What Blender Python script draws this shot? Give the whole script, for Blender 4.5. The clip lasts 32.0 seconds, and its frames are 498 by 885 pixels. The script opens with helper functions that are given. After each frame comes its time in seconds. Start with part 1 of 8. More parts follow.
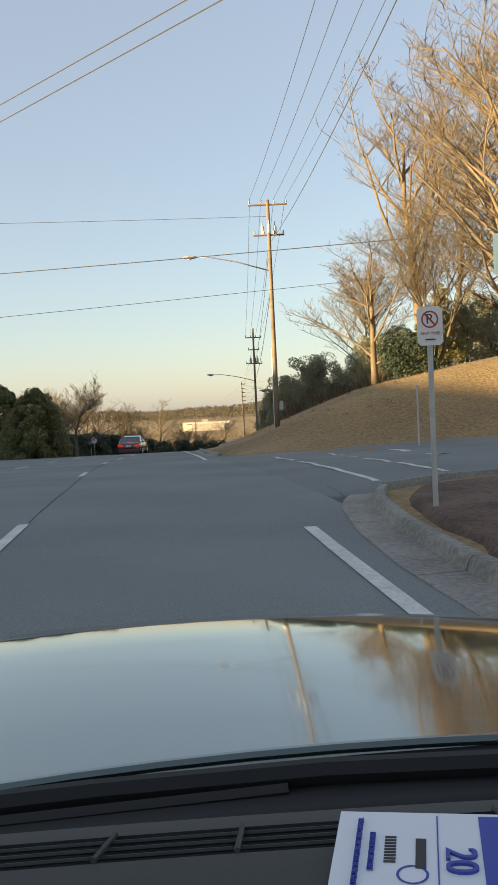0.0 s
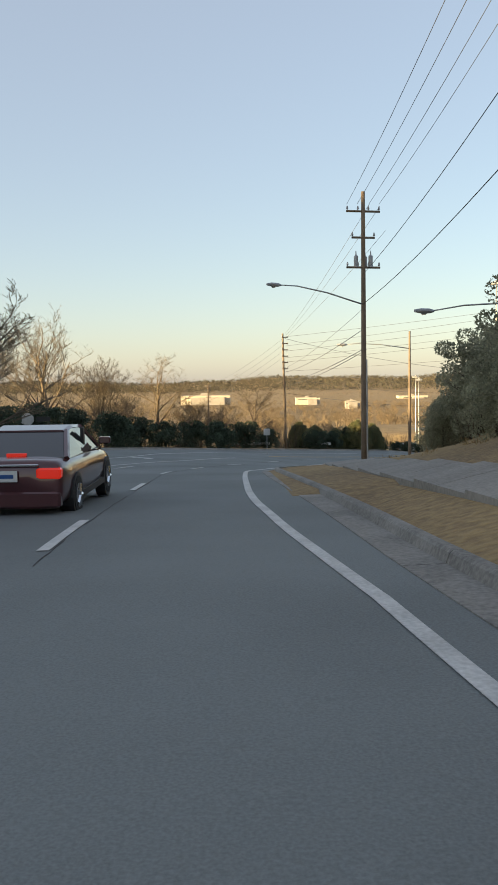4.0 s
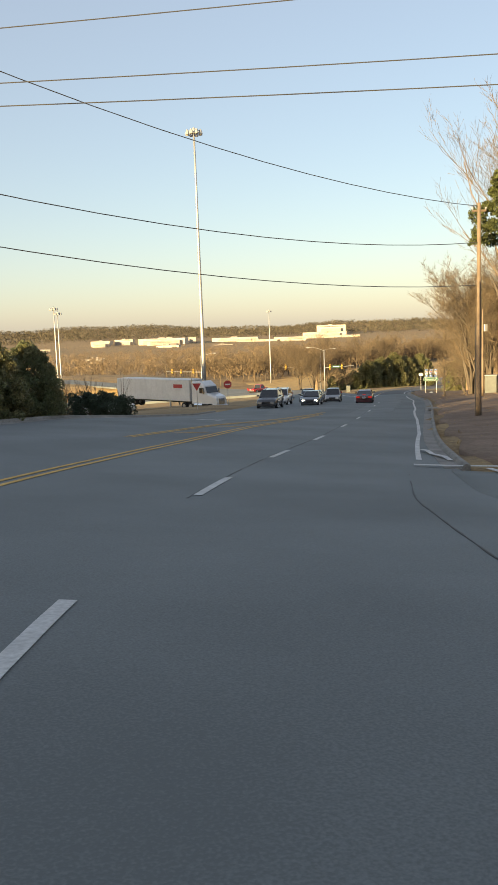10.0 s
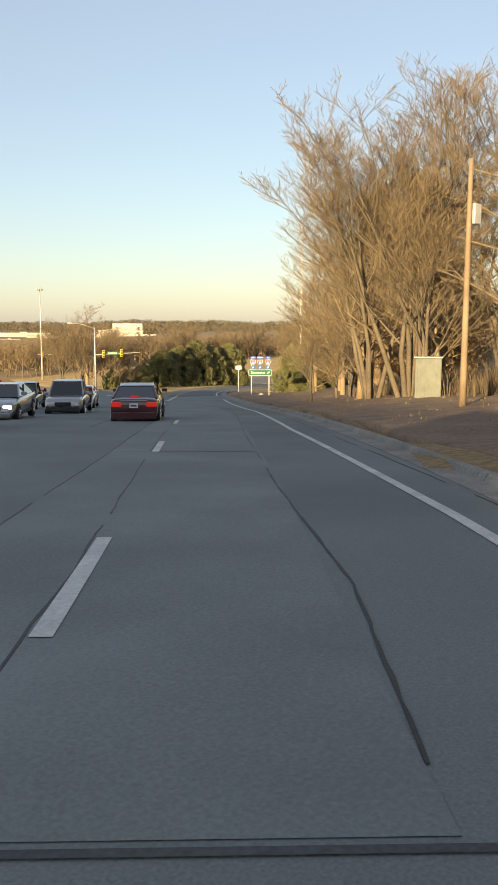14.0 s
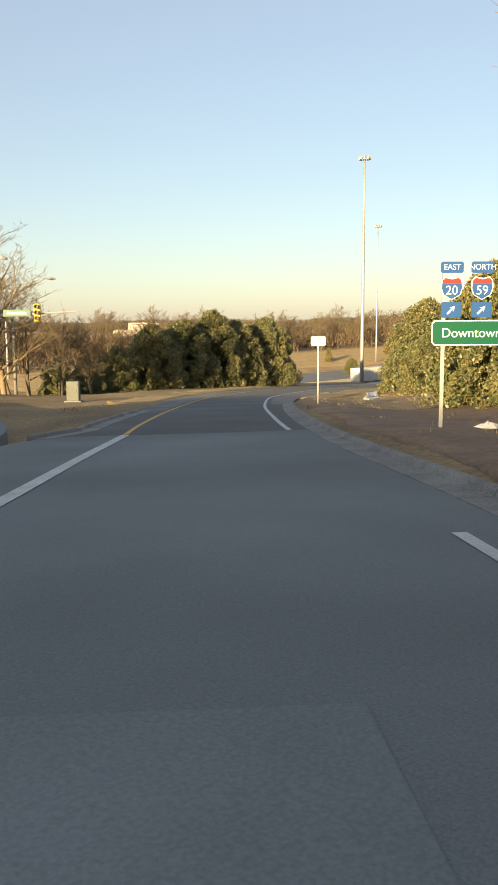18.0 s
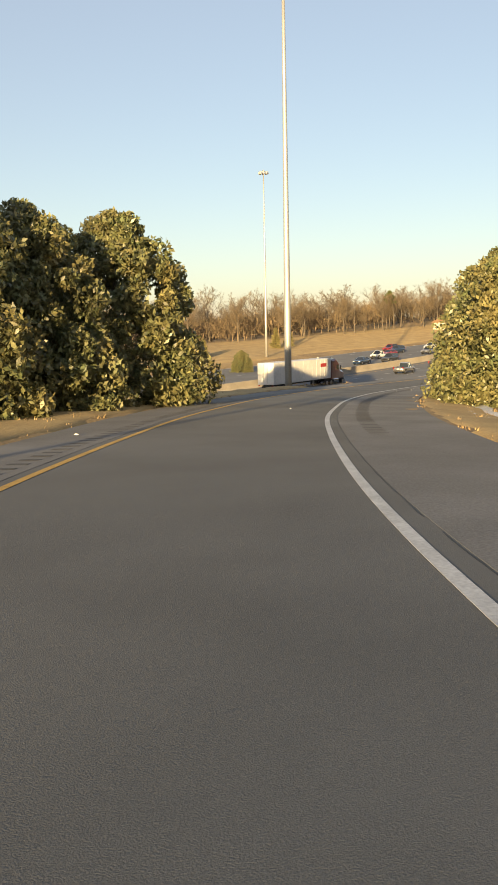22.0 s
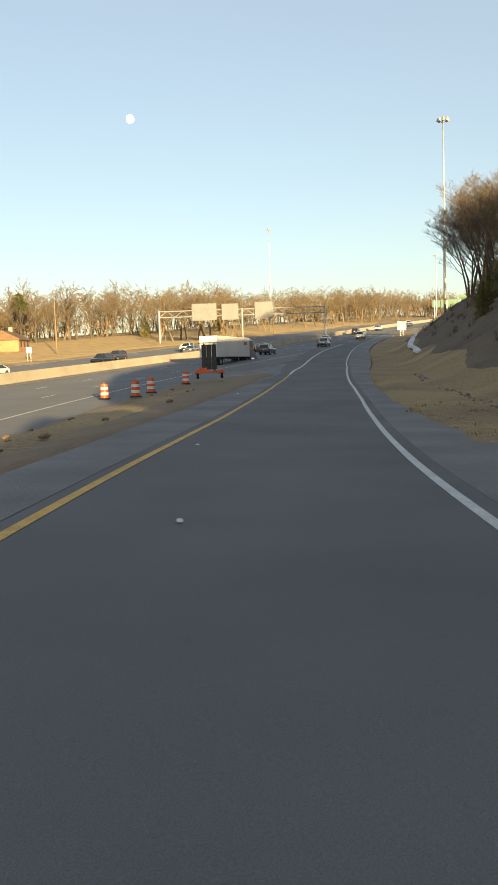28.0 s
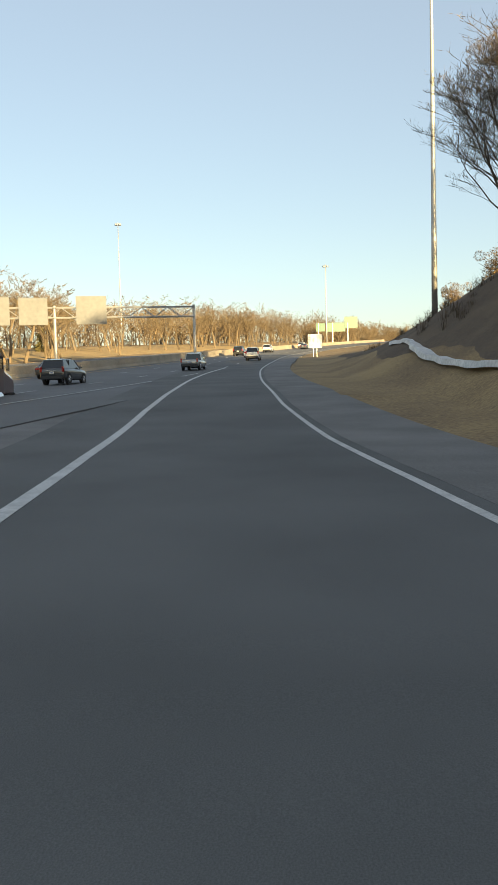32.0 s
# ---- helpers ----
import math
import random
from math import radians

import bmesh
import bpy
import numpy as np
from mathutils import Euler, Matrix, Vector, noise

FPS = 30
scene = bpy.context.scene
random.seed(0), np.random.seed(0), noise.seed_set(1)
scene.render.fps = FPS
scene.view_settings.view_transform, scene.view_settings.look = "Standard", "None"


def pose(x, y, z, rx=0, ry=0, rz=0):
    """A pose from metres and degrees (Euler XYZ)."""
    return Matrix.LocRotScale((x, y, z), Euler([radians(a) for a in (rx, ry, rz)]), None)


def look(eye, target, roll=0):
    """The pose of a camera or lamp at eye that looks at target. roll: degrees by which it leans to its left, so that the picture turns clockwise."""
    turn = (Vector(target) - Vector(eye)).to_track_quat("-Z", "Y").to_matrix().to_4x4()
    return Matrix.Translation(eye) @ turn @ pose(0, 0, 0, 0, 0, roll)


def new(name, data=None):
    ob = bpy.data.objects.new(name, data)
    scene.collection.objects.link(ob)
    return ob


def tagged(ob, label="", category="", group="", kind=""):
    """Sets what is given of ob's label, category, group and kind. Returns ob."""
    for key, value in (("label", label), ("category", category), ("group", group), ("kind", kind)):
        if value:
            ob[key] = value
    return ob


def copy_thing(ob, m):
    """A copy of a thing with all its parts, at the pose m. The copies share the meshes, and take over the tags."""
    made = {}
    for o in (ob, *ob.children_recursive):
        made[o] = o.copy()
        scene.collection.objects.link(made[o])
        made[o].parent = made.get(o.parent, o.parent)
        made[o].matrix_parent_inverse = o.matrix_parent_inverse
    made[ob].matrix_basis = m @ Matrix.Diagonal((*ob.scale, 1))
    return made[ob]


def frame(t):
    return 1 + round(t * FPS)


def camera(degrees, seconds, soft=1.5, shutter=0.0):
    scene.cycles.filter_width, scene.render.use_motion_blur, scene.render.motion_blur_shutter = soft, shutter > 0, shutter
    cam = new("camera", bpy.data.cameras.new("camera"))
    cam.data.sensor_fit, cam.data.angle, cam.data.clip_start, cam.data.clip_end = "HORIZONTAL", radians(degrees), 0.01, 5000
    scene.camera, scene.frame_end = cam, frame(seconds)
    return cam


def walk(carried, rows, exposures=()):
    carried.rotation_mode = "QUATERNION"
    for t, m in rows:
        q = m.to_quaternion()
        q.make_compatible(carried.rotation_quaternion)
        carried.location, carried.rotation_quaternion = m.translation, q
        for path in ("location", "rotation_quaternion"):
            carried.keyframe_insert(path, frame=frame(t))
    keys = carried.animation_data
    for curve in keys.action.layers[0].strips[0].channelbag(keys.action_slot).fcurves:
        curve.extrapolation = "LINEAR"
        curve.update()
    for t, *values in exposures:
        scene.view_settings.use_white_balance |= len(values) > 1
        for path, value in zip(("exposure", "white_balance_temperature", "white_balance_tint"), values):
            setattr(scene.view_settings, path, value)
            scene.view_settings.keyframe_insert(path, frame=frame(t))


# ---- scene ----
# ---------------------------------------------------------------- camera and its drive
cam = camera(33.21, 32.0, soft=1.5)
PATH = [
    (0, (0.000, -0.000, 1.500), (-0.0010, 1.9982, 1.4160), -2.67),
    (0.5, (-0.715, 6.366, 1.559), (-0.7151, 8.3635, 1.4694), -2.72),
    (1, (-1.409, 12.694, 1.586), (-1.4094, 14.6921, 1.4938), -2.59),
    (1.5, (-2.127, 19.037, 1.506), (-2.1283, 21.0345, 1.4067), -2.42),
    (2, (-2.899, 25.302, 1.261), (-2.8973, 27.2991, 1.1532), -1.39),
    (2.5, (-3.568, 31.901, 1.023), (-3.5636, 33.8982, 0.9119), -0.57),
    (3, (-4.242, 38.727, 0.798), (-4.2345, 40.7234, 0.6773), -0.33),
    (3.5, (-4.935, 45.216, 0.544), (-4.9280, 47.2119, 0.4122), -0.77),
    (4, (-5.533, 51.247, 0.382), (-5.5255, 53.2421, 0.2395), -0.85),
    (4.5, (-6.153, 57.300, 0.186), (-6.1450, 59.2939, 0.0336), -1.10),
    (5, (-6.605, 63.683, -0.100), (-6.5973, 65.6751, -0.2809), -1.14),
    (5.5, (-7.018, 70.195, -0.496), (-6.9954, 72.1838, -0.7026), -1.22),
    (6, (-7.324, 76.644, -0.967), (-7.2583, 78.6304, -1.1881), -1.46),
    (6.5, (-7.395, 82.840, -1.470), (-7.2531, 84.8219, -1.6959), -1.92),
    (7, (-6.866, 88.611, -1.980), (-6.6156, 90.5817, -2.2126), -2.48),
    (7.5, (-5.784, 94.939, -2.493), (-5.4115, 96.8894, -2.7341), -2.36),
    (8, (-4.382, 100.743, -3.053), (-3.8994, 102.6675, -3.3060), -2.58),
    (8.5, (-2.962, 106.780, -3.440), (-2.3758, 108.6744, -3.7003), -2.25),
    (9, (-0.998, 113.136, -4.000), (-0.3197, 114.9998, -4.2602), -2.49),
    (9.5, (1.422, 119.544, -4.645), (2.1955, 121.3696, -4.9089), -2.27),
    (10, (4.016, 125.536, -5.254), (4.8736, 127.3223, -5.5228), -2.02),
    (10.5, (6.830, 131.232, -5.846), (7.7780, 132.9719, -6.1180), -1.68),
    (11, (9.950, 136.767, -6.371), (10.9836, 138.4566, -6.6474), -1.53),
    (11.5, (13.479, 142.186, -6.940), (14.5830, 143.8310, -7.2163), -1.18),
    (12, (17.698, 148.192, -7.581), (18.8525, 149.8012, -7.8601), -0.69),
    (12.5, (22.415, 154.655, -8.200), (23.6093, 156.2344, -8.4809), -0.51),
    (13, (27.470, 161.337, -8.847), (28.6968, 162.8913, -9.1287), -0.36),
    (13.5, (32.827, 168.300, -9.518), (34.0760, 169.8366, -9.7976), -0.01),
    (14, (38.325, 175.326, -10.153), (39.5888, 176.8521, -10.4282), 0.07),
    (14.5, (43.577, 182.028, -10.639), (44.8450, 183.5514, -10.9032), 0.41),
    (15, (48.891, 188.911, -11.186), (50.1538, 190.4395, -11.4447), 0.38),
    (15.5, (54.216, 195.897, -11.794), (55.4682, 197.4350, -12.0539), 0.14),
    (16, (59.498, 202.941, -12.435), (60.7381, 204.4878, -12.6997), -0.15),
    (16.5, (64.671, 210.001, -13.087), (65.9019, 211.5546, -13.3548), -0.35),
    (17, (69.541, 217.134, -13.742), (70.7701, 218.6892, -14.0074), -0.32),
    (17.5, (74.493, 224.453, -14.365), (75.7259, 226.0067, -14.6257), -0.29),
    (18, (79.720, 231.924, -14.960), (80.9500, 233.4765, -15.2349), -0.27),
    (18.5, (85.117, 239.657, -15.569), (86.3558, 241.2030, -15.8464), -0.07),
    (19, (90.226, 247.068, -16.155), (91.4776, 248.6032, -16.4314), 0.06),
    (19.5, (95.736, 254.555, -16.646), (97.0017, 256.0790, -16.9194), 0.03),
    (20, (101.471, 261.763, -17.233), (102.7542, 263.2727, -17.5066), -0.10),
    (20.5, (107.333, 268.733, -17.825), (108.6489, 270.2138, -18.1017), -0.68),
    (21, (113.187, 275.408, -18.348), (114.5552, 276.8412, -18.6176), -1.12),
    (21.5, (118.967, 281.681, -18.812), (120.3914, 283.0599, -19.0803), -1.48),
    (22, (125.782, 288.022, -19.331), (127.2657, 289.3345, -19.6030), -1.15),
    (22.5, (133.104, 294.391, -19.949), (134.6453, 295.6355, -20.2198), -1.10),
    (23, (140.474, 300.164, -20.397), (142.0696, 301.3392, -20.6631), -1.19),
    (23.5, (147.809, 305.586, -20.894), (149.4586, 306.6852, -21.1586), -0.88),
    (24, (155.293, 310.493, -21.372), (156.9892, 311.5198, -21.6367), -0.95),
    (24.5, (162.789, 315.126, -21.853), (164.5290, 316.0764, -22.1138), -0.75),
    (25, (170.460, 319.419, -22.313), (172.2440, 320.2860, -22.5706), -0.66),
    (25.5, (178.450, 323.436, -22.805), (180.2729, 324.2189, -23.0591), -0.65),
    (26, (186.896, 326.979, -23.262), (188.7551, 327.6755, -23.5038), -0.69),
    (26.5, (195.784, 330.181, -23.675), (197.6742, 330.7915, -23.9038), -0.86),
    (27, (205.103, 333.053, -24.075), (207.0199, 333.5801, -24.2921), -1.20),
    (27.5, (214.820, 335.584, -24.434), (216.7592, 336.0289, -24.6402), -1.62),
    (28, (224.872, 337.762, -24.659), (226.8305, 338.1203, -24.8486), -1.91),
    (28.5, (235.121, 339.530, -24.859), (237.0935, 339.8086, -25.0371), -1.88),
    (29, (245.651, 340.939, -24.971), (247.6326, 341.1537, -25.1356), -1.81),
    (29.5, (257.284, 342.214, -24.949), (259.2715, 342.3674, -25.1118), -1.84),
    (30, (268.484, 343.275, -24.881), (270.4751, 343.3834, -25.0343), -1.65),
    (30.5, (278.947, 344.178, -24.659), (280.9398, 344.2617, -24.8094), -1.64),
    (31, (288.909, 344.828, -24.502), (290.9033, 344.8914, -24.6433), -1.55),
    (31.5, (298.929, 345.344, -24.271), (300.9237, 345.3952, -24.4093), -1.60),
    (32, (308.677, 345.863, -24.056), (310.6728, 345.8981, -24.1820), -1.47),
]
walk(cam, [(t, look(eye, target, roll)) for t, eye, target, roll in PATH], [(0, 1.80, 6400, 8), (4.5, 1.80, 6400, 8), (7, 1.70, 6500, 10), (18, 1.65, 6450, 9), (20.5, 1.58, 6600, 10), (22, 1.58, 6700, 11), (25.3, 1.60, 6650, 11), (27.5, 1.70, 6650, 6), (32, 1.76, 6600, 5)])

# ---------------------------------------------------------------- sky and sun
SUN_AZ = math.atan2(-0.89, -0.45)      # compass bearing of the sun, from +y towards +x
SUN_EL = radians(7.5)
world = bpy.data.worlds.new("winter_evening_sky")
scene.world = world
world.use_nodes = True
wn = world.node_tree.nodes
wn.clear()
sky = wn.new("ShaderNodeTexSky")
sky.sky_type = "NISHITA"
sky.sun_disc = False
sky.sun_elevation = SUN_EL
sky.sun_rotation = SUN_AZ
sky.altitude = 150
sky.air_density = 1.0
sky.dust_density = 0.8
sky.ozone_density = 1.4
bg = wn.new("ShaderNodeBackground")
bg.inputs[1].default_value = 0.085
wo = wn.new("ShaderNodeOutputWorld")
haze = wn.new("ShaderNodeMix")
haze.data_type = "RGBA"
haze.inputs[0].default_value = 0.45
haze.inputs[7].default_value = (2.3, 2.32, 2.62, 1)
world.node_tree.links.new(sky.outputs[0], haze.inputs[6])
world.node_tree.links.new(haze.outputs[2], bg.inputs[0])
world.node_tree.links.new(bg.outputs[0], wo.inputs[0])
sun_data = bpy.data.lights.new("sun", "SUN")
sun_data.energy = 5.2
sun_data.angle = radians(0.5)
sun_data.color = (1.0, 0.73, 0.36)
sun = new("sun", sun_data)
sdir = Vector((math.sin(SUN_AZ) * math.cos(SUN_EL), math.cos(SUN_AZ) * math.cos(SUN_EL), math.sin(SUN_EL)))
sun.matrix_world = look(sdir * 300, (0, 0, 0))

# ---------------------------------------------------------------- materials
def material(name, colour, rough=0.8, vary=0.25, fine=40.0, coarse=1.5, bump=0.15, metal=0.0, second=None, spec=0.5, island=0.0, bumpdist=0.02):
    """A surface with fine grain, broad stains and a little relief, sized in metres."""
    m = bpy.data.materials.new(name)
    m.use_nodes = True
    nt = m.node_tree
    n, l = nt.nodes, nt.links
    p = n["Principled BSDF"]
    p.inputs["Roughness"].default_value = rough
    p.inputs["Metallic"].default_value = metal
    p.inputs["Specular IOR Level"].default_value = spec
    geo = n.new("ShaderNodeNewGeometry")
    a = n.new("ShaderNodeTexNoise")
    a.inputs["Scale"].default_value = fine
    a.inputs["Detail"].default_value = 5
    b = n.new("ShaderNodeTexNoise")
    b.inputs["Scale"].default_value = coarse
    b.inputs["Detail"].default_value = 4
    l.new(geo.outputs["Position"], a.inputs["Vector"])
    l.new(geo.outputs["Position"], b.inputs["Vector"])
    mixf = n.new("ShaderNodeMath")
    mixf.operation = "MULTIPLY_ADD"
    mixf.inputs[1].default_value = 0.5
    l.new(a.outputs["Fac"], mixf.inputs[0])
    half = n.new("ShaderNodeMath")
    half.operation = "MULTIPLY"
    half.inputs[1].default_value = 0.5
    l.new(b.outputs["Fac"], half.inputs[0])
    l.new(half.outputs[0], mixf.inputs[2])
    ramp = n.new("ShaderNodeValToRGB")
    c2 = second or tuple(min(1, c * (1 + vary)) for c in colour)
    c1 = colour if second else tuple(c * (1 - vary) for c in colour)
    ramp.color_ramp.elements[0].position = 0.36
    ramp.color_ramp.elements[1].position = 0.64
    ramp.color_ramp.elements[0].color = (*c1, 1)
    ramp.color_ramp.elements[1].color = (*c2, 1)
    l.new(mixf.outputs[0], ramp.inputs[0])
    out = ramp.outputs[0]
    if island:
        hsv = n.new("ShaderNodeHueSaturation")
        mr = n.new("ShaderNodeMapRange")
        mr.inputs["To Min"].default_value = 1 - island
        mr.inputs["To Max"].default_value = 1 + island
        l.new(geo.outputs["Random Per Island"], mr.inputs["Value"])
        l.new(mr.outputs[0], hsv.inputs["Value"])
        l.new(out, hsv.inputs["Color"])
        out = hsv.outputs[0]
    l.new(out, p.inputs["Base Color"])
    if bump:
        bp = n.new("ShaderNodeBump")
        bp.inputs["Strength"].default_value = bump
        bp.inputs["Distance"].default_value = bumpdist
        l.new(a.outputs["Fac"], bp.inputs["Height"])
        l.new(bp.outputs[0], p.inputs["Normal"])
    return m


def plain(name, colour, rough=0.4, metal=0.0, coat=0.0, emit=0.0, ecol=None):
    m = bpy.data.materials.new(name)
    m.use_nodes = True
    p = m.node_tree.nodes["Principled BSDF"]
    p.inputs["Base Color"].default_value = (*colour, 1)
    p.inputs["Roughness"].default_value = rough
    p.inputs["Metallic"].default_value = metal
    p.inputs["Coat Weight"].default_value = coat
    p.inputs["Coat Roughness"].default_value = 0.05
    if emit:
        p.inputs["Emission Color"].default_value = (*(ecol or colour), 1)
        p.inputs["Emission Strength"].default_value = emit
    return m


M_ASPHALT = material("asphalt_worn", (0.158, 0.174, 0.172), 0.9, 0.25, 55, 0.22, 0.2)
M_RAMP = material("asphalt_dark", (0.110, 0.113, 0.110), 0.92, 0.28, 110, 0.25, 0.3)
M_FREEWAY = material("asphalt_freeway", (0.135, 0.138, 0.14), 0.9, 0.2, 30, 0.15, 0.2)
M_SHOULDER = material("asphalt_pale_shoulder", (0.16, 0.157, 0.15), 0.92, 0.3, 30, 0.4, 0.3)
M_CONCRETE = material("kerb_concrete", (0.22, 0.21, 0.19), 0.9, 0.35, 18, 0.9, 0.3)
M_WALK = material("walk_concrete", (0.24, 0.225, 0.20), 0.9, 0.25, 12, 0.6, 0.2)
M_WHITE = material("road_paint_white", (0.52, 0.52, 0.50), 0.75, 0.22, 25, 2.0, 0.15)
M_YELLOW = material("road_paint_yellow", (0.55, 0.33, 0.07), 0.75, 0.25, 25, 2.0, 0.15)
M_TAR_AND_HOLE = material("crack_tar_and_hole_shade", (0.014, 0.014, 0.015), 0.6, 0.3, 30, 2.0, 0.2)
M_GROUND = material("dry_winter_grass", (0.15, 0.098, 0.05), 0.95, 0.3, 6.0, 0.12, 0.8, second=(0.36, 0.255, 0.115), bumpdist=0.08)
M_MULCH = material("bark_mulch", (0.11, 0.07, 0.052), 0.95, 0.5, 14.0, 1.2, 0.9, bumpdist=0.06)
M_DRYTUFT = material("dry_grass_blades", (0.30, 0.21, 0.10), 0.9, 0.3, 3.0, 0.4, 0, island=0.35)
M_BARK = material("bare_bark", (0.095, 0.076, 0.055), 0.9, 0.35, 9.0, 0.8, 0.5)
M_TWIG = material("fine_twigs", (0.125, 0.094, 0.058), 0.9, 0.3, 3.0, 0.3, 0, island=0.25)
M_BRUSH = material("brush_twigs", (0.105, 0.078, 0.05), 0.9, 0.3, 3.0, 0.3, 0, island=0.4)
M_LEAF = material("glossy_evergreen_leaf", (0.13, 0.155, 0.07), 0.4, 0.4, 2.0, 0.5, 0, island=0.5, second=(0.23, 0.20, 0.085))
M_SHRUB = material("grey_olive_shrub", (0.30, 0.30, 0.20), 0.8, 0.3, 3.0, 0.5, 0, island=0.3)
# paler bark than M_BARK, with the golden sunlight put into its colour
M_SUNLIT_BARK = material("pale_sunlit_bark", (0.175, 0.128, 0.08), 0.9, 0.35, 9.0, 0.8, 0.5)
M_HEDGE = material("dark_juniper_leaf", (0.052, 0.075, 0.048), 0.8, 0.4, 3.0, 0.5, 0, island=0.5)
M_PINE = material("pine_needles", (0.085, 0.10, 0.03), 0.8, 0.4, 3.0, 0.5, 0, island=0.5)
M_CEDAR = material("cedar_foliage", (0.24, 0.21, 0.08), 0.85, 0.4, 3.0, 0.5, 0, island=0.45)
M_FARWOOD = material("far_bare_wood", (0.145, 0.105, 0.062), 0.95, 0.35, 0.4, 0.02, 0, island=0.35)
M_FARPINE = material("far_ridge_wood", (0.070, 0.060, 0.040), 0.95, 0.4, 0.3, 0.01, 0, island=0.4)
M_POLE = material("weathered_pole_wood", (0.19, 0.14, 0.095), 0.9, 0.3, 30, 1.0, 0.4)
M_STEEL = material("galvanised_steel", (0.42, 0.42, 0.41), 0.5, 0.12, 8, 0.5, 0.05, metal=0.6)
M_DARKSTEEL = material("dark_steel", (0.06, 0.06, 0.062), 0.6, 0.2, 20, 1.0, 0.05, metal=0.3)
M_CABLE = plain("black_cable", (0.06, 0.06, 0.064), 0.7)
M_PORCELAIN = plain("grey_porcelain", (0.33, 0.33, 0.34), 0.35)
M_LAMPGLASS = plain("lamp_glass", (0.7, 0.68, 0.6), 0.2)
M_SIGNWHITE = material("sign_white", (0.62, 0.62, 0.60), 0.5, 0.08, 5, 1.0, 0)
M_SIGNBACK = material("sign_back_aluminium", (0.45, 0.45, 0.44), 0.5, 0.1, 5, 1.0, 0, metal=0.4)
M_SIGNGREEN = plain("sign_green", (0.0, 0.075, 0.04), 0.4)
M_SIGNBLUE = plain("sign_blue", (0.015, 0.07, 0.24), 0.4)
M_SIGNRED = plain("sign_red", (0.35, 0.03, 0.03), 0.4)
M_SIGNYELLOW = plain("sign_yellow", (0.70, 0.42, 0.02), 0.5)
M_BLACK = plain("black_paint", (0.015, 0.015, 0.016), 0.5)
M_ORANGE = plain("safety_orange", (0.62, 0.10, 0.02), 0.5)
M_GLASS = plain("car_glass", (0.015, 0.018, 0.02), 0.06, 0.0, 0.6)
M_TYRE = plain("tyre_rubber", (0.02, 0.02, 0.02), 0.85)
M_RIM = plain("alloy_rim", (0.45, 0.45, 0.46), 0.3, 0.9)
M_TAILON = plain("tail_lamp_lit", (0.5, 0.01, 0.01), 0.2, 0, 0.3, 0.1, (1.0, 0.05, 0.02))
M_TAIL = plain("tail_lamp", (0.30, 0.01, 0.01), 0.15, 0, 0.5)
M_HEADLAMP = plain("head_lamp", (0.75, 0.75, 0.72), 0.1, 0, 0.5)
M_HEADON = plain("head_lamp_lit", (0.9, 0.85, 0.7), 0.1, 0, 0.5, 2.5, (1.0, 0.9, 0.7))
M_CHROME = plain("chrome", (0.7, 0.7, 0.7), 0.12, 1.0)
M_BUMPER = plain("black_plastic", (0.025, 0.025, 0.027), 0.6)
M_TRAILER = material("trailer_white", (0.62, 0.61, 0.58), 0.45, 0.08, 3, 0.5, 0)
M_BARRIER = material("barrier_concrete", (0.31, 0.27, 0.21), 0.9, 0.2, 6, 0.4, 0.2)
M_BUILDWHITE = material("far_building_white", (0.52, 0.45, 0.35), 0.8, 0.12, 0.2, 0.05, 0)
M_DIRT = material("bare_brown_earth", (0.17, 0.12, 0.075), 0.95, 0.3, 9.0, 0.5, 0.7, second=(0.23, 0.165, 0.10), bumpdist=0.05)
M_STRAW = material("golden_cut_grass", (0.29, 0.195, 0.08), 0.95, 0.3, 8.0, 0.4, 0.5, second=(0.47, 0.335, 0.145), bumpdist=0.06)
# dark brown that carries the shade of the slope turned from the sun
M_SHADED_SLOPE = material("shaded_slope_brown", (0.075, 0.052, 0.034), 0.95, 0.3, 5.0, 0.3, 0.9, second=(0.15, 0.108, 0.065), bumpdist=0.1)
M_CABINET = material("brown_grey_cabinet", (0.16, 0.14, 0.11), 0.7, 0.15, 8, 1.0, 0.1)
M_GROOVE = material("worn_groove", (0.075, 0.078, 0.08), 0.9, 0.3, 30, 1.0, 0.2)
M_RUSSET = material("russet_oak_leaf", (0.16, 0.105, 0.05), 0.8, 0.4, 3.0, 0.5, 0, island=0.5, second=(0.27, 0.18, 0.085))
M_CABINET = material("weathered_cabinet_paint", (0.085, 0.095, 0.085), 0.6, 0.25, 3, 0.5, 0)
M_PANEL = material("grey_panel_back", (0.13, 0.135, 0.14), 0.6, 0.12, 2, 0.5, 0)
M_GREYPINE = material("grey_green_needles", (0.085, 0.10, 0.062), 0.85, 0.4, 3.0, 0.5, 0, island=0.45, second=(0.16, 0.16, 0.09))
M_REDDIRT = material("reddish_dirt_and_leaves", (0.13, 0.088, 0.062), 0.95, 0.3, 7.0, 0.6, 0.8, second=(0.25, 0.175, 0.12), bumpdist=0.05)
M_DITCH = material("white_ditch_concrete", (0.62, 0.62, 0.60), 0.6, 0.25, 6, 0.8, 0.2)
M_BUILDGREY = material("far_building_grey", (0.32, 0.29, 0.26), 0.8, 0.15, 0.2, 0.05, 0)
M_WINDOW = plain("far_window", (0.06, 0.07, 0.08), 0.2)


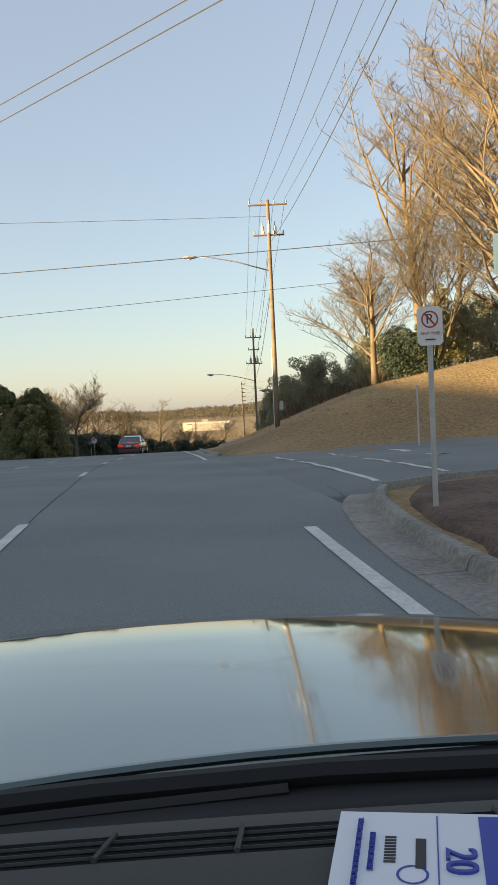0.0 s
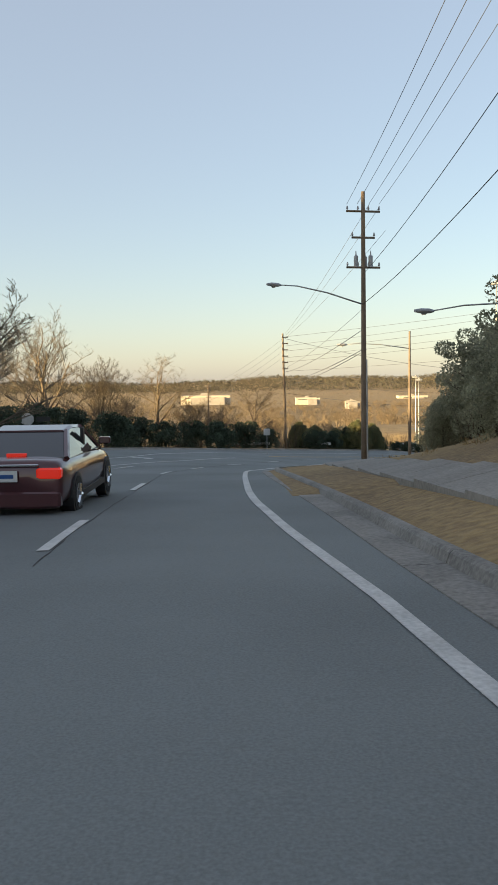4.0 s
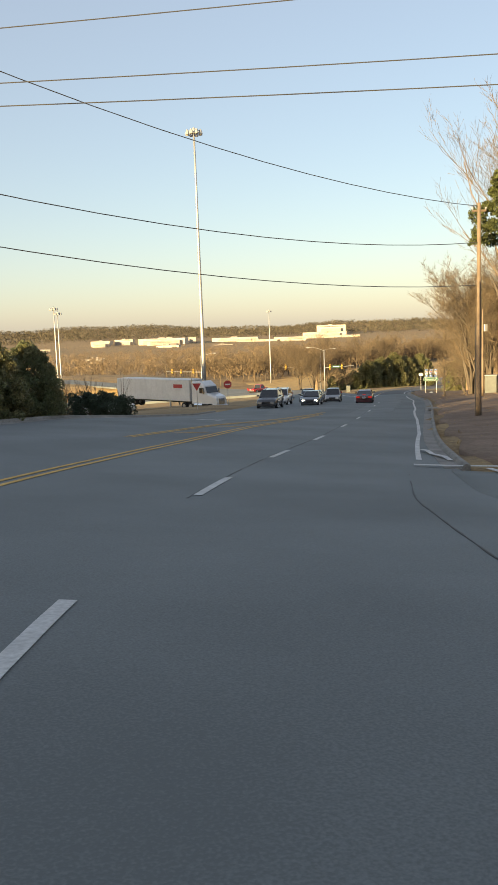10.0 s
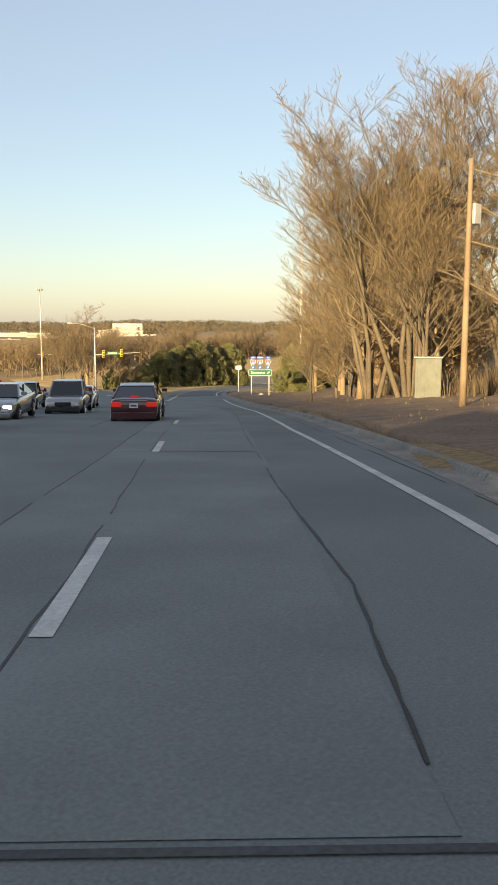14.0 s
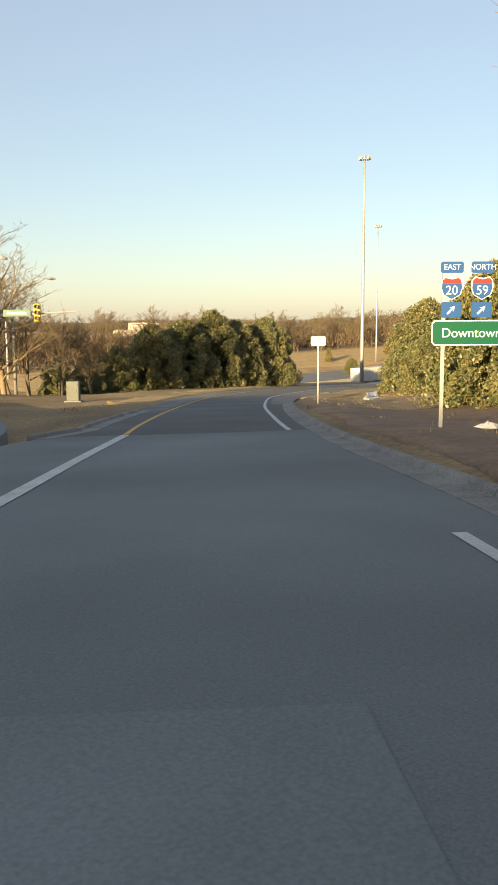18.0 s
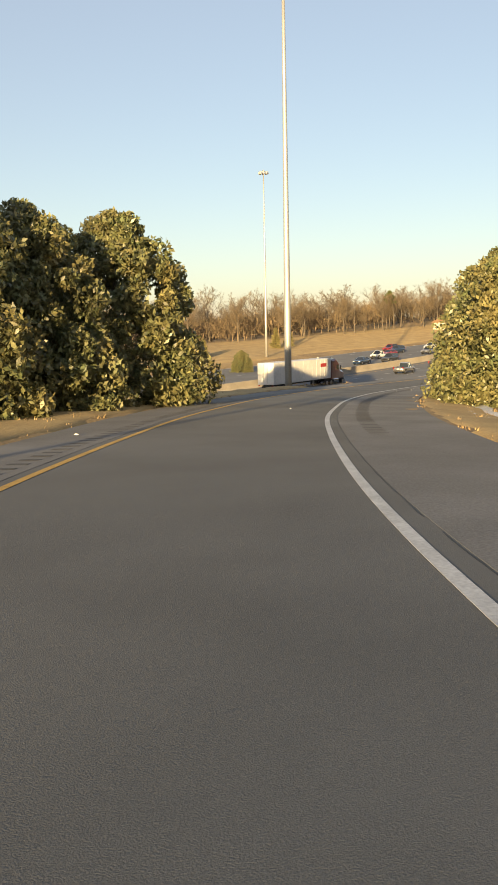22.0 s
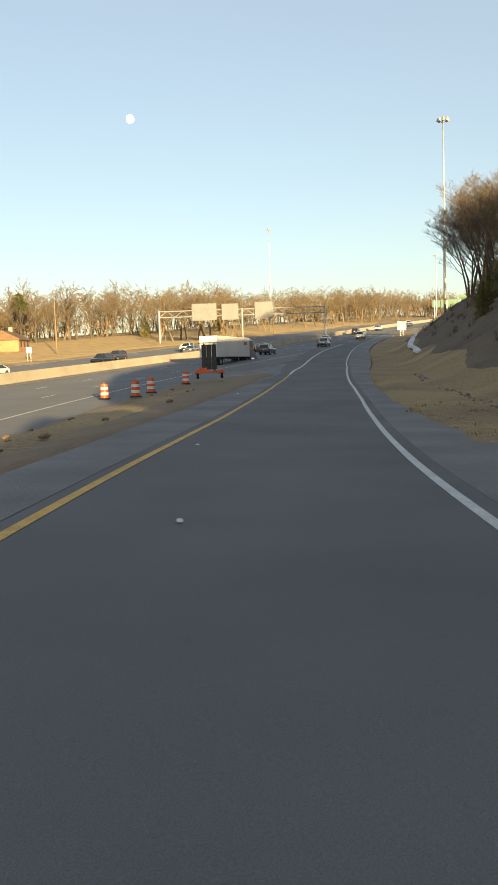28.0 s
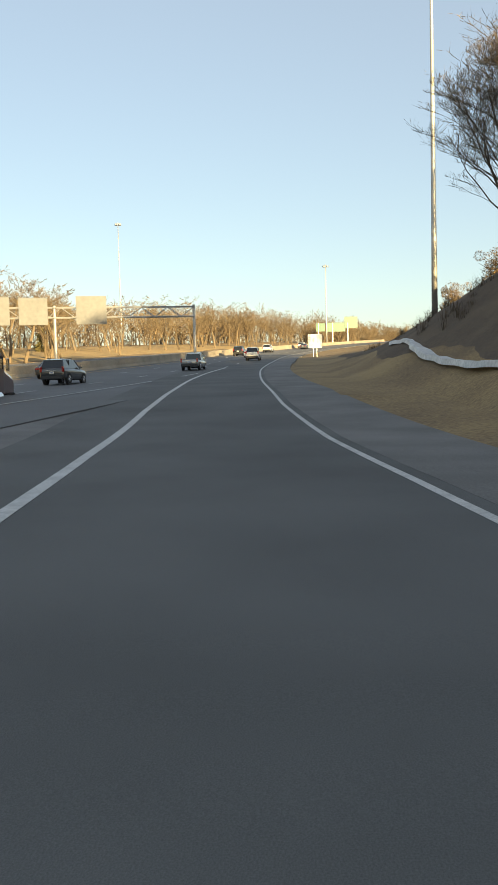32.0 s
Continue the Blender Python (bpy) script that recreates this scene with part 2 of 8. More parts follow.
def thin_leaf(m, share=0.35):
    """Let part of the light through a leaf material."""
    nt = m.node_tree
    p = nt.nodes["Principled BSDF"]
    tr = nt.nodes.new("ShaderNodeBsdfTranslucent")
    mx = nt.nodes.new("ShaderNodeMixShader")
    mx.inputs[0].default_value = share
    src = p.inputs["Base Color"].links[0].from_socket
    nt.links.new(src, tr.inputs["Color"])
    nt.links.new(p.outputs[0], mx.inputs[1])
    nt.links.new(tr.outputs[0], mx.inputs[2])
    nt.links.new(mx.outputs[0], nt.nodes["Material Output"].inputs["Surface"])


for m in (M_LEAF, M_HEDGE, M_PINE, M_CEDAR, M_GREYPINE, M_RUSSET, M_SHRUB):
    thin_leaf(m)
PAINT = {}


def paint(name, colour, metal=0.3):
    if name not in PAINT:
        PAINT[name] = plain("car_paint_" + name, colour, 0.3, metal, 1.0)
    return PAINT[name]


# ---------------------------------------------------------------- mesh building
class Shape:
    """Collects faces for one mesh."""

    def __init__(self):
        self.v, self.f = [], []

    def add(self, verts, faces):
        o = len(self.v)
        self.v += [tuple(p) for p in verts]
        self.f += [tuple(i + o for i in f) for f in faces]
        return self

    def box(self, x0, x1, y0, y1, z0, z1, bevel=0.0):
        if bevel <= 0:
            return self.add([(x, y, z) for z in (z0, z1) for y in (y0, y1) for x in (x0, x1)],
                            [(0, 2, 3, 1), (4, 5, 7, 6), (0, 1, 5, 4), (2, 6, 7, 3), (0, 4, 6, 2), (1, 3, 7, 5)])
        b = min(bevel, (x1 - x0) / 2.1, (y1 - y0) / 2.1, (z1 - z0) / 2.1)
        rings = []
        for z, i in ((z0, b), (z0 + b, 0), (z1 - b, 0), (z1, b)):
            rings.append([(x0 + i + b, y0 + i, z), (x1 - i - b, y0 + i, z), (x1 - i, y0 + i + b, z), (x1 - i, y1 - i - b, z),
                          (x1 - i - b, y1 - i, z), (x0 + i + b, y1 - i, z), (x0 + i, y1 - i - b, z), (x0 + i, y0 + i + b, z)])
        return self.loft(rings)

    def loft(self, rings, caps=True, closed=True):
        n = len(rings[0])
        o = len(self.v)
        for r in rings:
            self.v += [tuple(p) for p in r]
        for a in range(len(rings) - 1):
            for b in range(n if closed else n - 1):
                c = (b + 1) % n
                self.f.append((o + a * n + b, o + a * n + c, o + (a + 1) * n + c, o + (a + 1) * n + b))
        if caps:
            self.f.append(tuple(o + i for i in range(n))[::-1])
            self.f.append(tuple(o + (len(rings) - 1) * n + i for i in range(n)))
        return self

    def tube(self, pts, radii, n=6, caps=True):
        pts = [Vector(p) for p in pts]
        if not hasattr(radii, "__len__"):
            radii = [radii] * len(pts)
        rings, side = [], None
        for i, p in enumerate(pts):
            d = (pts[min(i + 1, len(pts) - 1)] - pts[max(i - 1, 0)]).normalized()
            ref = Vector((0, 0, 1)) if abs(d.z) < 0.9 else Vector((1, 0, 0))
            side = d.cross(ref).normalized() if side is None else (side - d * side.dot(d)).normalized()
            up = side.cross(d)
            rings.append([p + (side * math.cos(k * math.tau / n) + up * math.sin(k * math.tau / n)) * radii[i] for k in range(n)])
        return self.loft(rings, caps)

    def disc(self, c, axis, r, depth, n=16):
        c, axis = Vector(c), Vector(axis).normalized()
        return self.tube([c - axis * depth / 2, c + axis * depth / 2], r, n)

    def quad(self, a, b, c, d):
        return self.add([a, b, c, d], [(0, 1, 2, 3)])

    def mesh(self, name, mat, smooth=False):
        me = bpy.data.meshes.new(name)
        me.from_pydata(self.v, [], self.f)
        me.materials.append(mat)
        if smooth:
            me.polygons.foreach_set("use_smooth", [True] * len(me.polygons))
        me.update()
        return me


def part(name, shape, mat, parent=None, label="", smooth=False):
    """One mesh object, under its thing if one is given."""
    ob = new(name, shape.mesh(name, mat, smooth) if isinstance(shape, Shape) else shape)
    if parent is not None:
        ob.parent = parent
    if label:
        ob["label"] = label
    return ob


def thing(name, label, category, m=None, group="", kind=""):
    ob = new(name)
    ob.empty_display_size = 0.2
    if m is not None:
        ob.matrix_basis = m
    return tagged(ob, label, category, group, kind)


def at(x, y, z, yaw=0.0):
    """A pose on the ground, turned to the left by yaw degrees from +y."""
    return pose(x, y, z, 0, 0, yaw)

# ---------------------------------------------------------------- the route and the lie of the land
EYE = 1.5
_n = np.array([eye for _, eye, _, _ in PATH])
_n[:, 2] -= EYE
_z = _n[:, 2].copy()
_n[1:-1, 2] = 0.25 * _z[:-2] + 0.5 * _z[1:-1] + 0.25 * _z[2:]


def spline(p, step=1.0):
    """Points every step metres on a smooth curve through p."""
    p = np.asarray(p, float)
    q = np.vstack([2 * p[0] - p[1], p, 2 * p[-1] - p[-2]])
    out = []
    for i in range(1, len(q) - 2):
        a, b, c, d = q[i - 1:i + 3]
        for u in np.linspace(0, 1, 12, endpoint=False):
            out.append(0.5 * (2 * b + (c - a) * u + (2 * a - 5 * b + 4 * c - d) * u * u + (3 * b - a - 3 * c + d) * u ** 3))
    out = np.array(out + [p[-1]])
    s = np.r_[0, np.cumsum(np.linalg.norm(np.diff(out[:, :2], axis=0), axis=1))]
    t = np.arange(0, s[-1], step)
    return np.stack([np.interp(t, s, out[:, k]) for k in range(3)], 1)


_fx = np.arange(60, 1300, 2.0)
_fy = np.interp(_fx, [60, 270, 284, 306, 318, 343, 357, 378, 389, 404, 440, 463, 516, 559, 620, 700, 800, 980, 1300], [328.2, 356.55, 357.6, 358.2, 357.8, 355.4, 353.5, 350.2, 348.6, 347.1, 344.4, 342.1, 333.1, 324.1, 309, 286, 254, 190, 70])
_fy = np.r_[_fy[:8], np.convolve(_fy, np.ones(17) / 17, "valid"), _fy[-8:]]


def freeway_near(x):
    """y of the freeway's near edge."""
    return np.interp(np.asarray(x, float), _fx, _fy)


def freeway_z(x):
    x = np.asarray(x, float)
    k = np.clip(x - 260, 0, 140)
    return -27.4 + 0.012 * (np.clip(x, 100, 260) - 260) + 0.024 * k + 0.00012 * k ** 2 + 0.06 * np.clip(x - 400, 0, 380) + 0.02 * np.clip(x - 780, 0, 400)


def widen(x):
    """How much the median swings out where the ramp's lane joins."""
    return np.interp(x, [280, 300, 340, 380, 438, 500], [0, 2.7, 3.3, 3.0, -2.6, -4.5])


def far_side(x):
    """How much farther off the far carriageway lies than where the two run close together."""
    return np.interp(x, [150, 280, 360, 430, 600], [18.0, 14.0, 11.0, 12.0, 4.0]) + widen(x)


_mid = spline(_n)
_a = (_mid[0] - _mid[6]) / np.linalg.norm((_mid[0] - _mid[6])[:2])
_tail_x = np.arange(_mid[-1][0] + 1, 900, 1.0)
_tail_y = np.interp(_tail_x, [_mid[-1][0], 340, 370, 390, 404, 440, 463], [_mid[-1][1], 346.9, 348.2, 348.4, 347.9, 345.4, 343.1])
_tail_y = np.where(_tail_x < 463, _tail_y, freeway_near(_tail_x) + 1.0)
_tail_y[1:-1] = np.convolve(np.r_[_tail_y[:1].repeat(8), _tail_y, _tail_y[-1:].repeat(8)], np.ones(17) / 17, "valid")[1:-1]
_tail_y[-12:] = freeway_near(_tail_x[-12:]) + 1.0
_tail_y[:12] = _mid[-1][1] + (_tail_y[12] - _mid[-1][1]) * np.arange(12) / 12
_v = np.clip((_tail_x - 309) / 45, 0, 1)
_v = _v * _v * (3 - 2 * _v)
_tail_z = (1 - _v) * (_mid[-1][2] + (_tail_x - 309) * 0.012) + _v * freeway_z(_tail_x)
ROUTE = np.vstack([_mid[0] + _a * np.arange(70, 0, -1)[:, None] * np.array([1, 1, 0.2]), _mid, np.stack([_tail_x, _tail_y, _tail_z], 1)])
S_OF = np.r_[0, np.cumsum(np.linalg.norm(np.diff(ROUTE[:, :2], axis=0), axis=1))]
S_OF -= S_OF[70]
_t = np.gradient(ROUTE[:, :2], axis=0)
_t /= np.linalg.norm(_t, axis=1)[:, None]
RIGHT = np.stack([_t[:, 1], -_t[:, 0]], 1)
S_END = float(S_OF[-1])


def tilt(s):
    """How far the paving rises to the left, per metre, in the banked bend."""
    return np.interp(s, [85, 108, 165, 190, 255, 270, 295, 320, 345, 370, 420, 445, 470, 495, 520], [0, 0.055, 0.055, 0, 0, -0.016, -0.026, -0.02, 0, 0.011, 0.017, 0.024, 0.033, 0.026, 0])


def on(s, d=0.0, h=0.0):
    """The place at s metres along the route, d metres to its right and h above the road."""
    h = h - float(tilt(s)) * max(-16.0, min(6.0, d))
    k = [np.interp(s, S_OF, ROUTE[:, 0]), np.interp(s, S_OF, ROUTE[:, 1]), np.interp(s, S_OF, ROUTE[:, 2])]
    r = np.array([np.interp(s, S_OF, RIGHT[:, 0]), np.interp(s, S_OF, RIGHT[:, 1])])
    r /= np.linalg.norm(r)
    return np.array([k[0] + r[0] * d, k[1] + r[1] * d, k[2] + h])


def heading(s):
    """Degrees to the left of +y in which the route runs."""
    a, b = on(s - 1), on(s + 1)
    return math.degrees(math.atan2(-(b[0] - a[0]), b[1] - a[1]))


# paved edges along the route: s, left, right
EDGE_S = np.array([-70, 0, 60, 100, 114, 140, 158, 175, 187, 196, 240, 256, 266, 278, 284, 300, 330, 360, 395, 430, 455, 490, 520, 545, 560, 1200])
EDGE_L = np.array([-15, -15, -15, -14, -13.5, -13.5, -13.8, -14, -14, -14, -14, -13, -12, -5.2, -3.6, -3.9, -5.0, -5.4, -5.5, -5.3, -3.9, -3.4, -3.0, -5.4, -6, -5])
EDGE_R = np.array([3.0, 2.6, 2.6, 3.0, 3.1, 3.6, 3.5, 3.6, 3.6, 3.6, 3.6, 3.6, 3.5, 3.4, 3.4, 3.4, 3.6, 3.9, 4.2, 4.2, 4.4, 4.4, 4.8, 5.0, 5, 5])
BANK_D = np.array([3, 5, 9, 14, 20, 30, 45, 70, 120])
BANK = [
    (-70, 0, .04, .2, .3, .3, .5, 1, 1, 1), (12, 0, .04, .12, .2, .2, .5, 1, 1, 1), (37, 0, .04, .14, .3, .4, .8, 1, 1, 1),
    (45, .1, .5, 2.0, 3.6, 4.8, 6.2, 7, 7, 7), (62, .1, .4, 2.0, 3.8, 5.2, 6.5, 7, 7, 7), (80, .1, .2, .7, 2.8, 4.5, 6, 7, 7, 7),
    (100, .1, .15, .4, 1.4, 3, 5, 6, 6, 6), (122, 0, .04, .14, .3, .6, 1.5, 3, 4, 4), (146, 0, .04, .14, .3, .6, 1.5, 3, 4, 4),
    (165, .1, .2, .5, .9, 1.5, 2.5, 3, 4, 4), (200, .1, .2, .5, 1.2, 2, 3, 4, 5, 5), (240, .1, .2, .4, .8, 1.5, 2.5, 4, 6, 6),
    (262, .1, .1, .2, .3, .5, 1.5, 3.5, 6, 6), (290, .05, .1, -.2, .3, 1, 2.5, 4, 6, 6), (330, .0, .0, -.3, .3, 1, 2.5, 5, 8, 8),
    (370, .0, .0, -.3, -.1, .6, 1.8, 4, 8, 9), (420, 0, 0, -.3, .2, 1.2, 3, 5.5, 9, 11), (460, 0, .05, -.1, .9, 3.4, 6.4, 9, 12, 13),
    (530, 0, .05, -.1, 2.6, 6.8, 10.8, 14, 16, 17), (590, 0, .05, -.1, 2.8, 7.4, 11.5, 14, 16, 17), (640, 0, .05, -.1, .5, 1.6, 3.2, 5, 6, 7), (1300, 0, .05, -.1, .2, .4, .8, 1, 2, 3),
]
BANK_S = np.array([b[0] for b in BANK], float)
BANK_H = np.array([b[1:] for b in BANK], float)
FW_X = np.arange(60, 1000, 6.0)
FW_PTS = np.vstack([np.stack([FW_X, freeway_near(FW_X) + q, freeway_z(FW_X)], 1) for q in (4, 18)] + [np.stack([FW_X, freeway_near(FW_X) + 34 + far_side(FW_X), freeway_z(FW_X)], 1)])
# the arterial's far leg beyond the ramp, towards the signals
LEG = spline([on(236, -7.5), on(252, -7.9), on(265, -8.8), (82.0, 252.6, -17.7), (86.7, 262, -18.15), (90, 285, -18.9), (91, 320, -20.5), (88, 380, -22.0), (82, 460, -23)])
CROSS = spline([(86, 288, -18.9), (60, 299, -19.6), (20, 312, -20.5), (-40, 330, -22)])
_anchor = np.vstack([ROUTE[::4], FW_PTS, LEG[20::6], CROSS[10::6]])


def valley(x, y):
    r = np.hypot(x - 60, y - 150)
    far = np.clip((r - 2500) / 2000, 0, 1)
    return -31 - 8 * np.clip((r - 300) / 1200, 0, 1) + 52 * far ** 1.3 + 3.0 * np.sin(x / 310 + 1) * np.sin(y / 270) * np.clip(r / 600, 0, 1) * (1 - far) + far * (11 * np.sin(9 * np.arctan2(x - 60, y - 150)) + 8 * np.sin(23 * np.arctan2(x - 60, y - 150) + 1) + 4 * np.sin(61 * np.arctan2(x - 60, y - 150)))


def land(x, y, dig=False):
    """Height of the ground at arrays of places. dig: sunk below the paving, which covers it."""
    x, y = np.atleast_1d(np.asarray(x, float)), np.atleast_1d(np.asarray(y, float))
    out = np.empty(len(x))
    for i in range(0, len(x), 4000):
        xs, ys = x[i:i + 4000], y[i:i + 4000]
        d2 = (xs[:, None] - _anchor[None, :, 0]) ** 2 + (ys[:, None] - _anchor[None, :, 1]) ** 2
        w = 1 / (d2 + 6.0) ** 2.5
        z = (w * _anchor[None, :, 2]).sum(1) / w.sum(1)
        near = np.sqrt(d2.min(1))
        r2 = (xs[:, None] - ROUTE[None, :, 0]) ** 2 + (ys[:, None] - ROUTE[None, :, 1]) ** 2
        k = r2.argmin(1)
        s = S_OF[k]
        d = (xs - ROUTE[k, 0]) * RIGHT[k, 0] + (ys - ROUTE[k, 1]) * RIGHT[k, 1]
        rr = np.sqrt(r2[np.arange(len(xs)), k])
        close = np.clip(1 - (rr - 8) / 20, 0, 1)
        z = close * ROUTE[k, 2] + (1 - close) * z
        left, right = np.interp(s, EDGE_S, EDGE_L), np.interp(s, EDGE_S, EDGE_R)
        onright = d > 0
        side = np.where(onright, rr, 0)
        row = np.clip(np.searchsorted(BANK_S, s) - 1, 0, len(BANK_S) - 2)
        u = np.clip((s - BANK_S[row]) / (BANK_S[row + 1] - BANK_S[row]), 0, 1)
        col = np.clip(np.searchsorted(BANK_D, side) - 1, 0, len(BANK_D) - 2)
        v = np.clip((side - BANK_D[col]) / (BANK_D[col + 1] - BANK_D[col]), 0, 1)
        h = (1 - u) * ((1 - v) * BANK_H[row, col] + v * BANK_H[row, col + 1]) + u * ((1 - v) * BANK_H[row + 1, col] + v * BANK_H[row + 1, col + 1])
        fwy = ys - freeway_near(xs)
        onfwy = (xs > 100) & (fwy > -6)
        h = np.where(onright & ~onfwy, h, 0)
        z -= tilt(s) * np.clip(d, -16, 6)
        blend = np.where((~onright) & (s < 235), np.clip((near - 22) / 60, 0, 1), np.clip((near - 35) / 110, 0, 1))
        blend = np.where(xs > 280, blend * (1 - np.clip((xs - 280) / 140, 0, 1) * np.clip(1 - (np.abs(fwy) - 90) / 120, 0, 1)), blend)
        blend = blend * blend * (3 - 2 * blend)
        blend = np.where(onright & ~onfwy & (s > -60), blend * np.clip((rr - 80) / 100, 0, 1), blend)
        z = (1 - blend) * (z + h) + blend * valley(xs, ys)
        # the left verge falls a little past its kerb
        q = np.clip(left - d, 0, 60)
        z -= np.where((~onright) & (s < 190), 0.03 * np.clip(q - 3, 0, 60), 0)
        lie = np.clip((fwy + 4.5) / 3.5, 0, 1) * ((xs > 112) & (fwy < 40 + far_side(xs)))
        z = (1 - lie) * z + lie * freeway_z(xs)
        # golden bank beyond the freeway
        f = np.clip(fwy - 40 - far_side(xs), 0, 200)
        bankh = np.interp(f, [0, 4, 14, 34, 60, 200], [0, .2, 0.9, 2.4, 3.4, 4.4]) * np.clip((xs - 150) / 60, 0, 1)
        z += np.where(onfwy, bankh * (1 - blend), 0)
        z += 0.06 * np.sin(xs * 0.9) * np.sin(ys * 0.8 + xs * 0.3) * np.clip((near - 5) / 5, 0, 1)
        if dig:
            paved = (d > left - 0.2) & (d < right + 0.2) & (rr < 48) & ~((s > 430) & (xs > 460))
            paved |= (xs > 108) & (fwy > np.where(xs < 300, 0.6, -2.8)) & (fwy < 38.5 + far_side(xs))
            l2 = np.sqrt(((xs[:, None] - LEG[None, ::3, 0]) ** 2 + (ys[:, None] - LEG[None, ::3, 1]) ** 2).min(1))
            c2 = np.sqrt(((xs[:, None] - CROSS[None, ::3, 0]) ** 2 + (ys[:, None] - CROSS[None, ::3, 1]) ** 2).min(1))
            paved |= (s > 402) & (s < 650) & (d < left + 0.3) & (fwy < 0.8) & (rr < 30)
            paved |= (l2 < 7.2) | (c2 < 6.2)
            z -= np.where(paved, 0.35, 0.0)
        out[i:i + 4000] = z
    return out


def level(x, y):
    return float(land([x], [y])[0])


def ground_sheet():
    """One sheet: fine along the drive, coarser and coarser out to the horizon."""
    def axis(lo, hi, step, far):
        mid = list(np.arange(lo, hi + 0.1, step))
        out, g = [], step
        v = lo
        while v > -far:
            g *= 1.22
            v -= g
            out.append(v)
        up, g, v = [], step, hi
        while v < far:
            g *= 1.22
            v += g
            up.append(v)
        return np.array(out[::-1] + mid + up)
    xs, ys = axis(-60, 470, 2.0, 4700), axis(-40, 440, 2.0, 4700)
    gx, gy = np.meshgrid(xs, ys)
    z = land(gx.ravel(), gy.ravel(), dig=True)
    nx, ny = len(xs), len(ys)
    me = bpy.data.meshes.new("ground")
    verts = np.stack([gx.ravel(), gy.ravel(), z], 1)
    idx = np.arange(nx * ny).reshape(ny, nx)
    quads = np.stack([idx[:-1, :-1], idx[:-1, 1:], idx[1:, 1:], idx[1:, :-1]], -1).reshape(-1, 4)
    me.from_pydata(verts.tolist(), [], quads.tolist())
    me.materials.append(M_GROUND)
    me.polygons.foreach_set("use_smooth", [True] * len(me.polygons))
    return tagged(new("ground", me), "dry brown winter grass verges and banks", "ground", kind="structure")


ground_sheet()


def ribbon(line, left, right, lift=0.0, skirt=0.5):
    """A paved strip with downturned edges along a line of points."""
    line = np.asarray(line, float)
    t = np.gradient(line[:, :2], axis=0)
    t /= np.linalg.norm(t, axis=1)[:, None]
    rows = []
    for p, d in zip(line, t):
        r = np.array([d[1], -d[0]])
        pts = [(*(p[:2] + r * left), p[2] + lift - skirt)]
        pts += [(*(p[:2] + r * e), p[2] + lift) for e in np.linspace(left, right, 5)]
        pts.append((*(p[:2] + r * right), p[2] + lift - skirt))
        rows.append(pts)
    sh = Shape().loft(rows, caps=False, closed=False)
    sh.f = [f[::-1] for f in sh.f]
    return sh


def paving(s0, s1, left, right, lift=0.0, skirt=0.5):
    """A paved strip along the route between two edges that are functions of s."""
    rows = []
    for k in np.unique(np.round(np.r_[s0, S_OF[(S_OF > s0 + 0.05) & (S_OF < s1 - 0.05)], s1], 3)):
        a, b = left(k), right(k)
        pts = [on(k, a, lift - skirt)] + [on(k, e, lift) for e in (a, 0.75 * a + 0.25 * b, 0.5 * (a + b), 0.25 * a + 0.75 * b, b)] + [on(k, b, lift - skirt)]
        rows.append(pts)
    sh = Shape().loft(rows, caps=False, closed=False)
    sh.f = [f[::-1] for f in sh.f]
    return sh


def strip(s0, s1, d, width, lift, h=0.004):
    """A thin painted or laid band along the route; d may be a function of s."""
    s = np.unique(np.round(np.r_[s0, S_OF[(S_OF > s0 + 0.05) & (S_OF < s1 - 0.05)], s1], 3))
    sh = Shape()
    rows = []
    for k in s:
        c = d(k) if callable(d) else d
        w = width(k) if callable(width) else width
        rows.append([on(k, c - w / 2, lift - h), on(k, c - w / 2, lift), on(k, c + w / 2, lift), on(k, c + w / 2, lift - h)])
    sh.loft(rows, caps=False, closed=False)
    sh.f = [f[::-1] for f in sh.f]
    return sh


def edge(xs, ys):
    return lambda s: float(np.interp(s, xs, ys))


left_of, right_of = edge(EDGE_S, EDGE_L), edge(EDGE_S, EDGE_R)
road = part("road", paving(-69, 282, left_of, right_of), M_ASPHALT)
tagged(road, "worn grey asphalt arterial road with painted lanes", "road", kind="structure")
ramp = part("ramp_road", paving(281.6, 1000, left_of, right_of, 0.004), M_RAMP)
tagged(ramp, "dark asphalt freeway entrance ramp", "road", kind="structure")
fx = np.arange(110, 980, 4.0)
rows = []
for x in fx:
    y0, z0, far = float(freeway_near(x)), float(freeway_z(x)) - 0.02, float(far_side(x))
    rows.append([(x, y0 - 2.5, z0 - 0.5)] + [(x, y0 - 2.5 + u * (38.1 + far), z0) for u in (0, 0.25, 0.5, 0.75, 1)] + [(x, y0 + 35.6 + far, z0 - 0.5)])
freeway = part("freeway", Shape().loft(rows, caps=False, closed=False), M_FREEWAY)
tagged(freeway, "wide grey freeway carriageways", "road", kind="structure")
rows = []
for k in np.arange(505, 640, 2.5):
    q0 = on(k, left_of(k) + 0.2, -0.012)
    y1, z1 = float(freeway_near(q0[0])) - 2.0, float(freeway_z(q0[0])) - 0.03
    if y1 > q0[1] + 0.3:
        rows.append([(q0[0], q0[1] + (y1 - q0[1]) * u, q0[2] + (z1 - q0[2]) * u) for u in (0, 0.35, 0.7, 1)])
gore = part("gore_paving", Shape().loft(rows, caps=False, closed=False), M_SHOULDER)
tagged(gore, "worn pale asphalt where the ramp joins the freeway", "road", kind="structure")
leg = part("far_road", ribbon(LEG, -7, 4.6, -0.05), M_ASPHALT)
tagged(leg, "asphalt road beyond the signals", "road", kind="structure")
cross = part("cross_road", ribbon(CROSS, -6, 6, -0.05), M_ASPHALT)
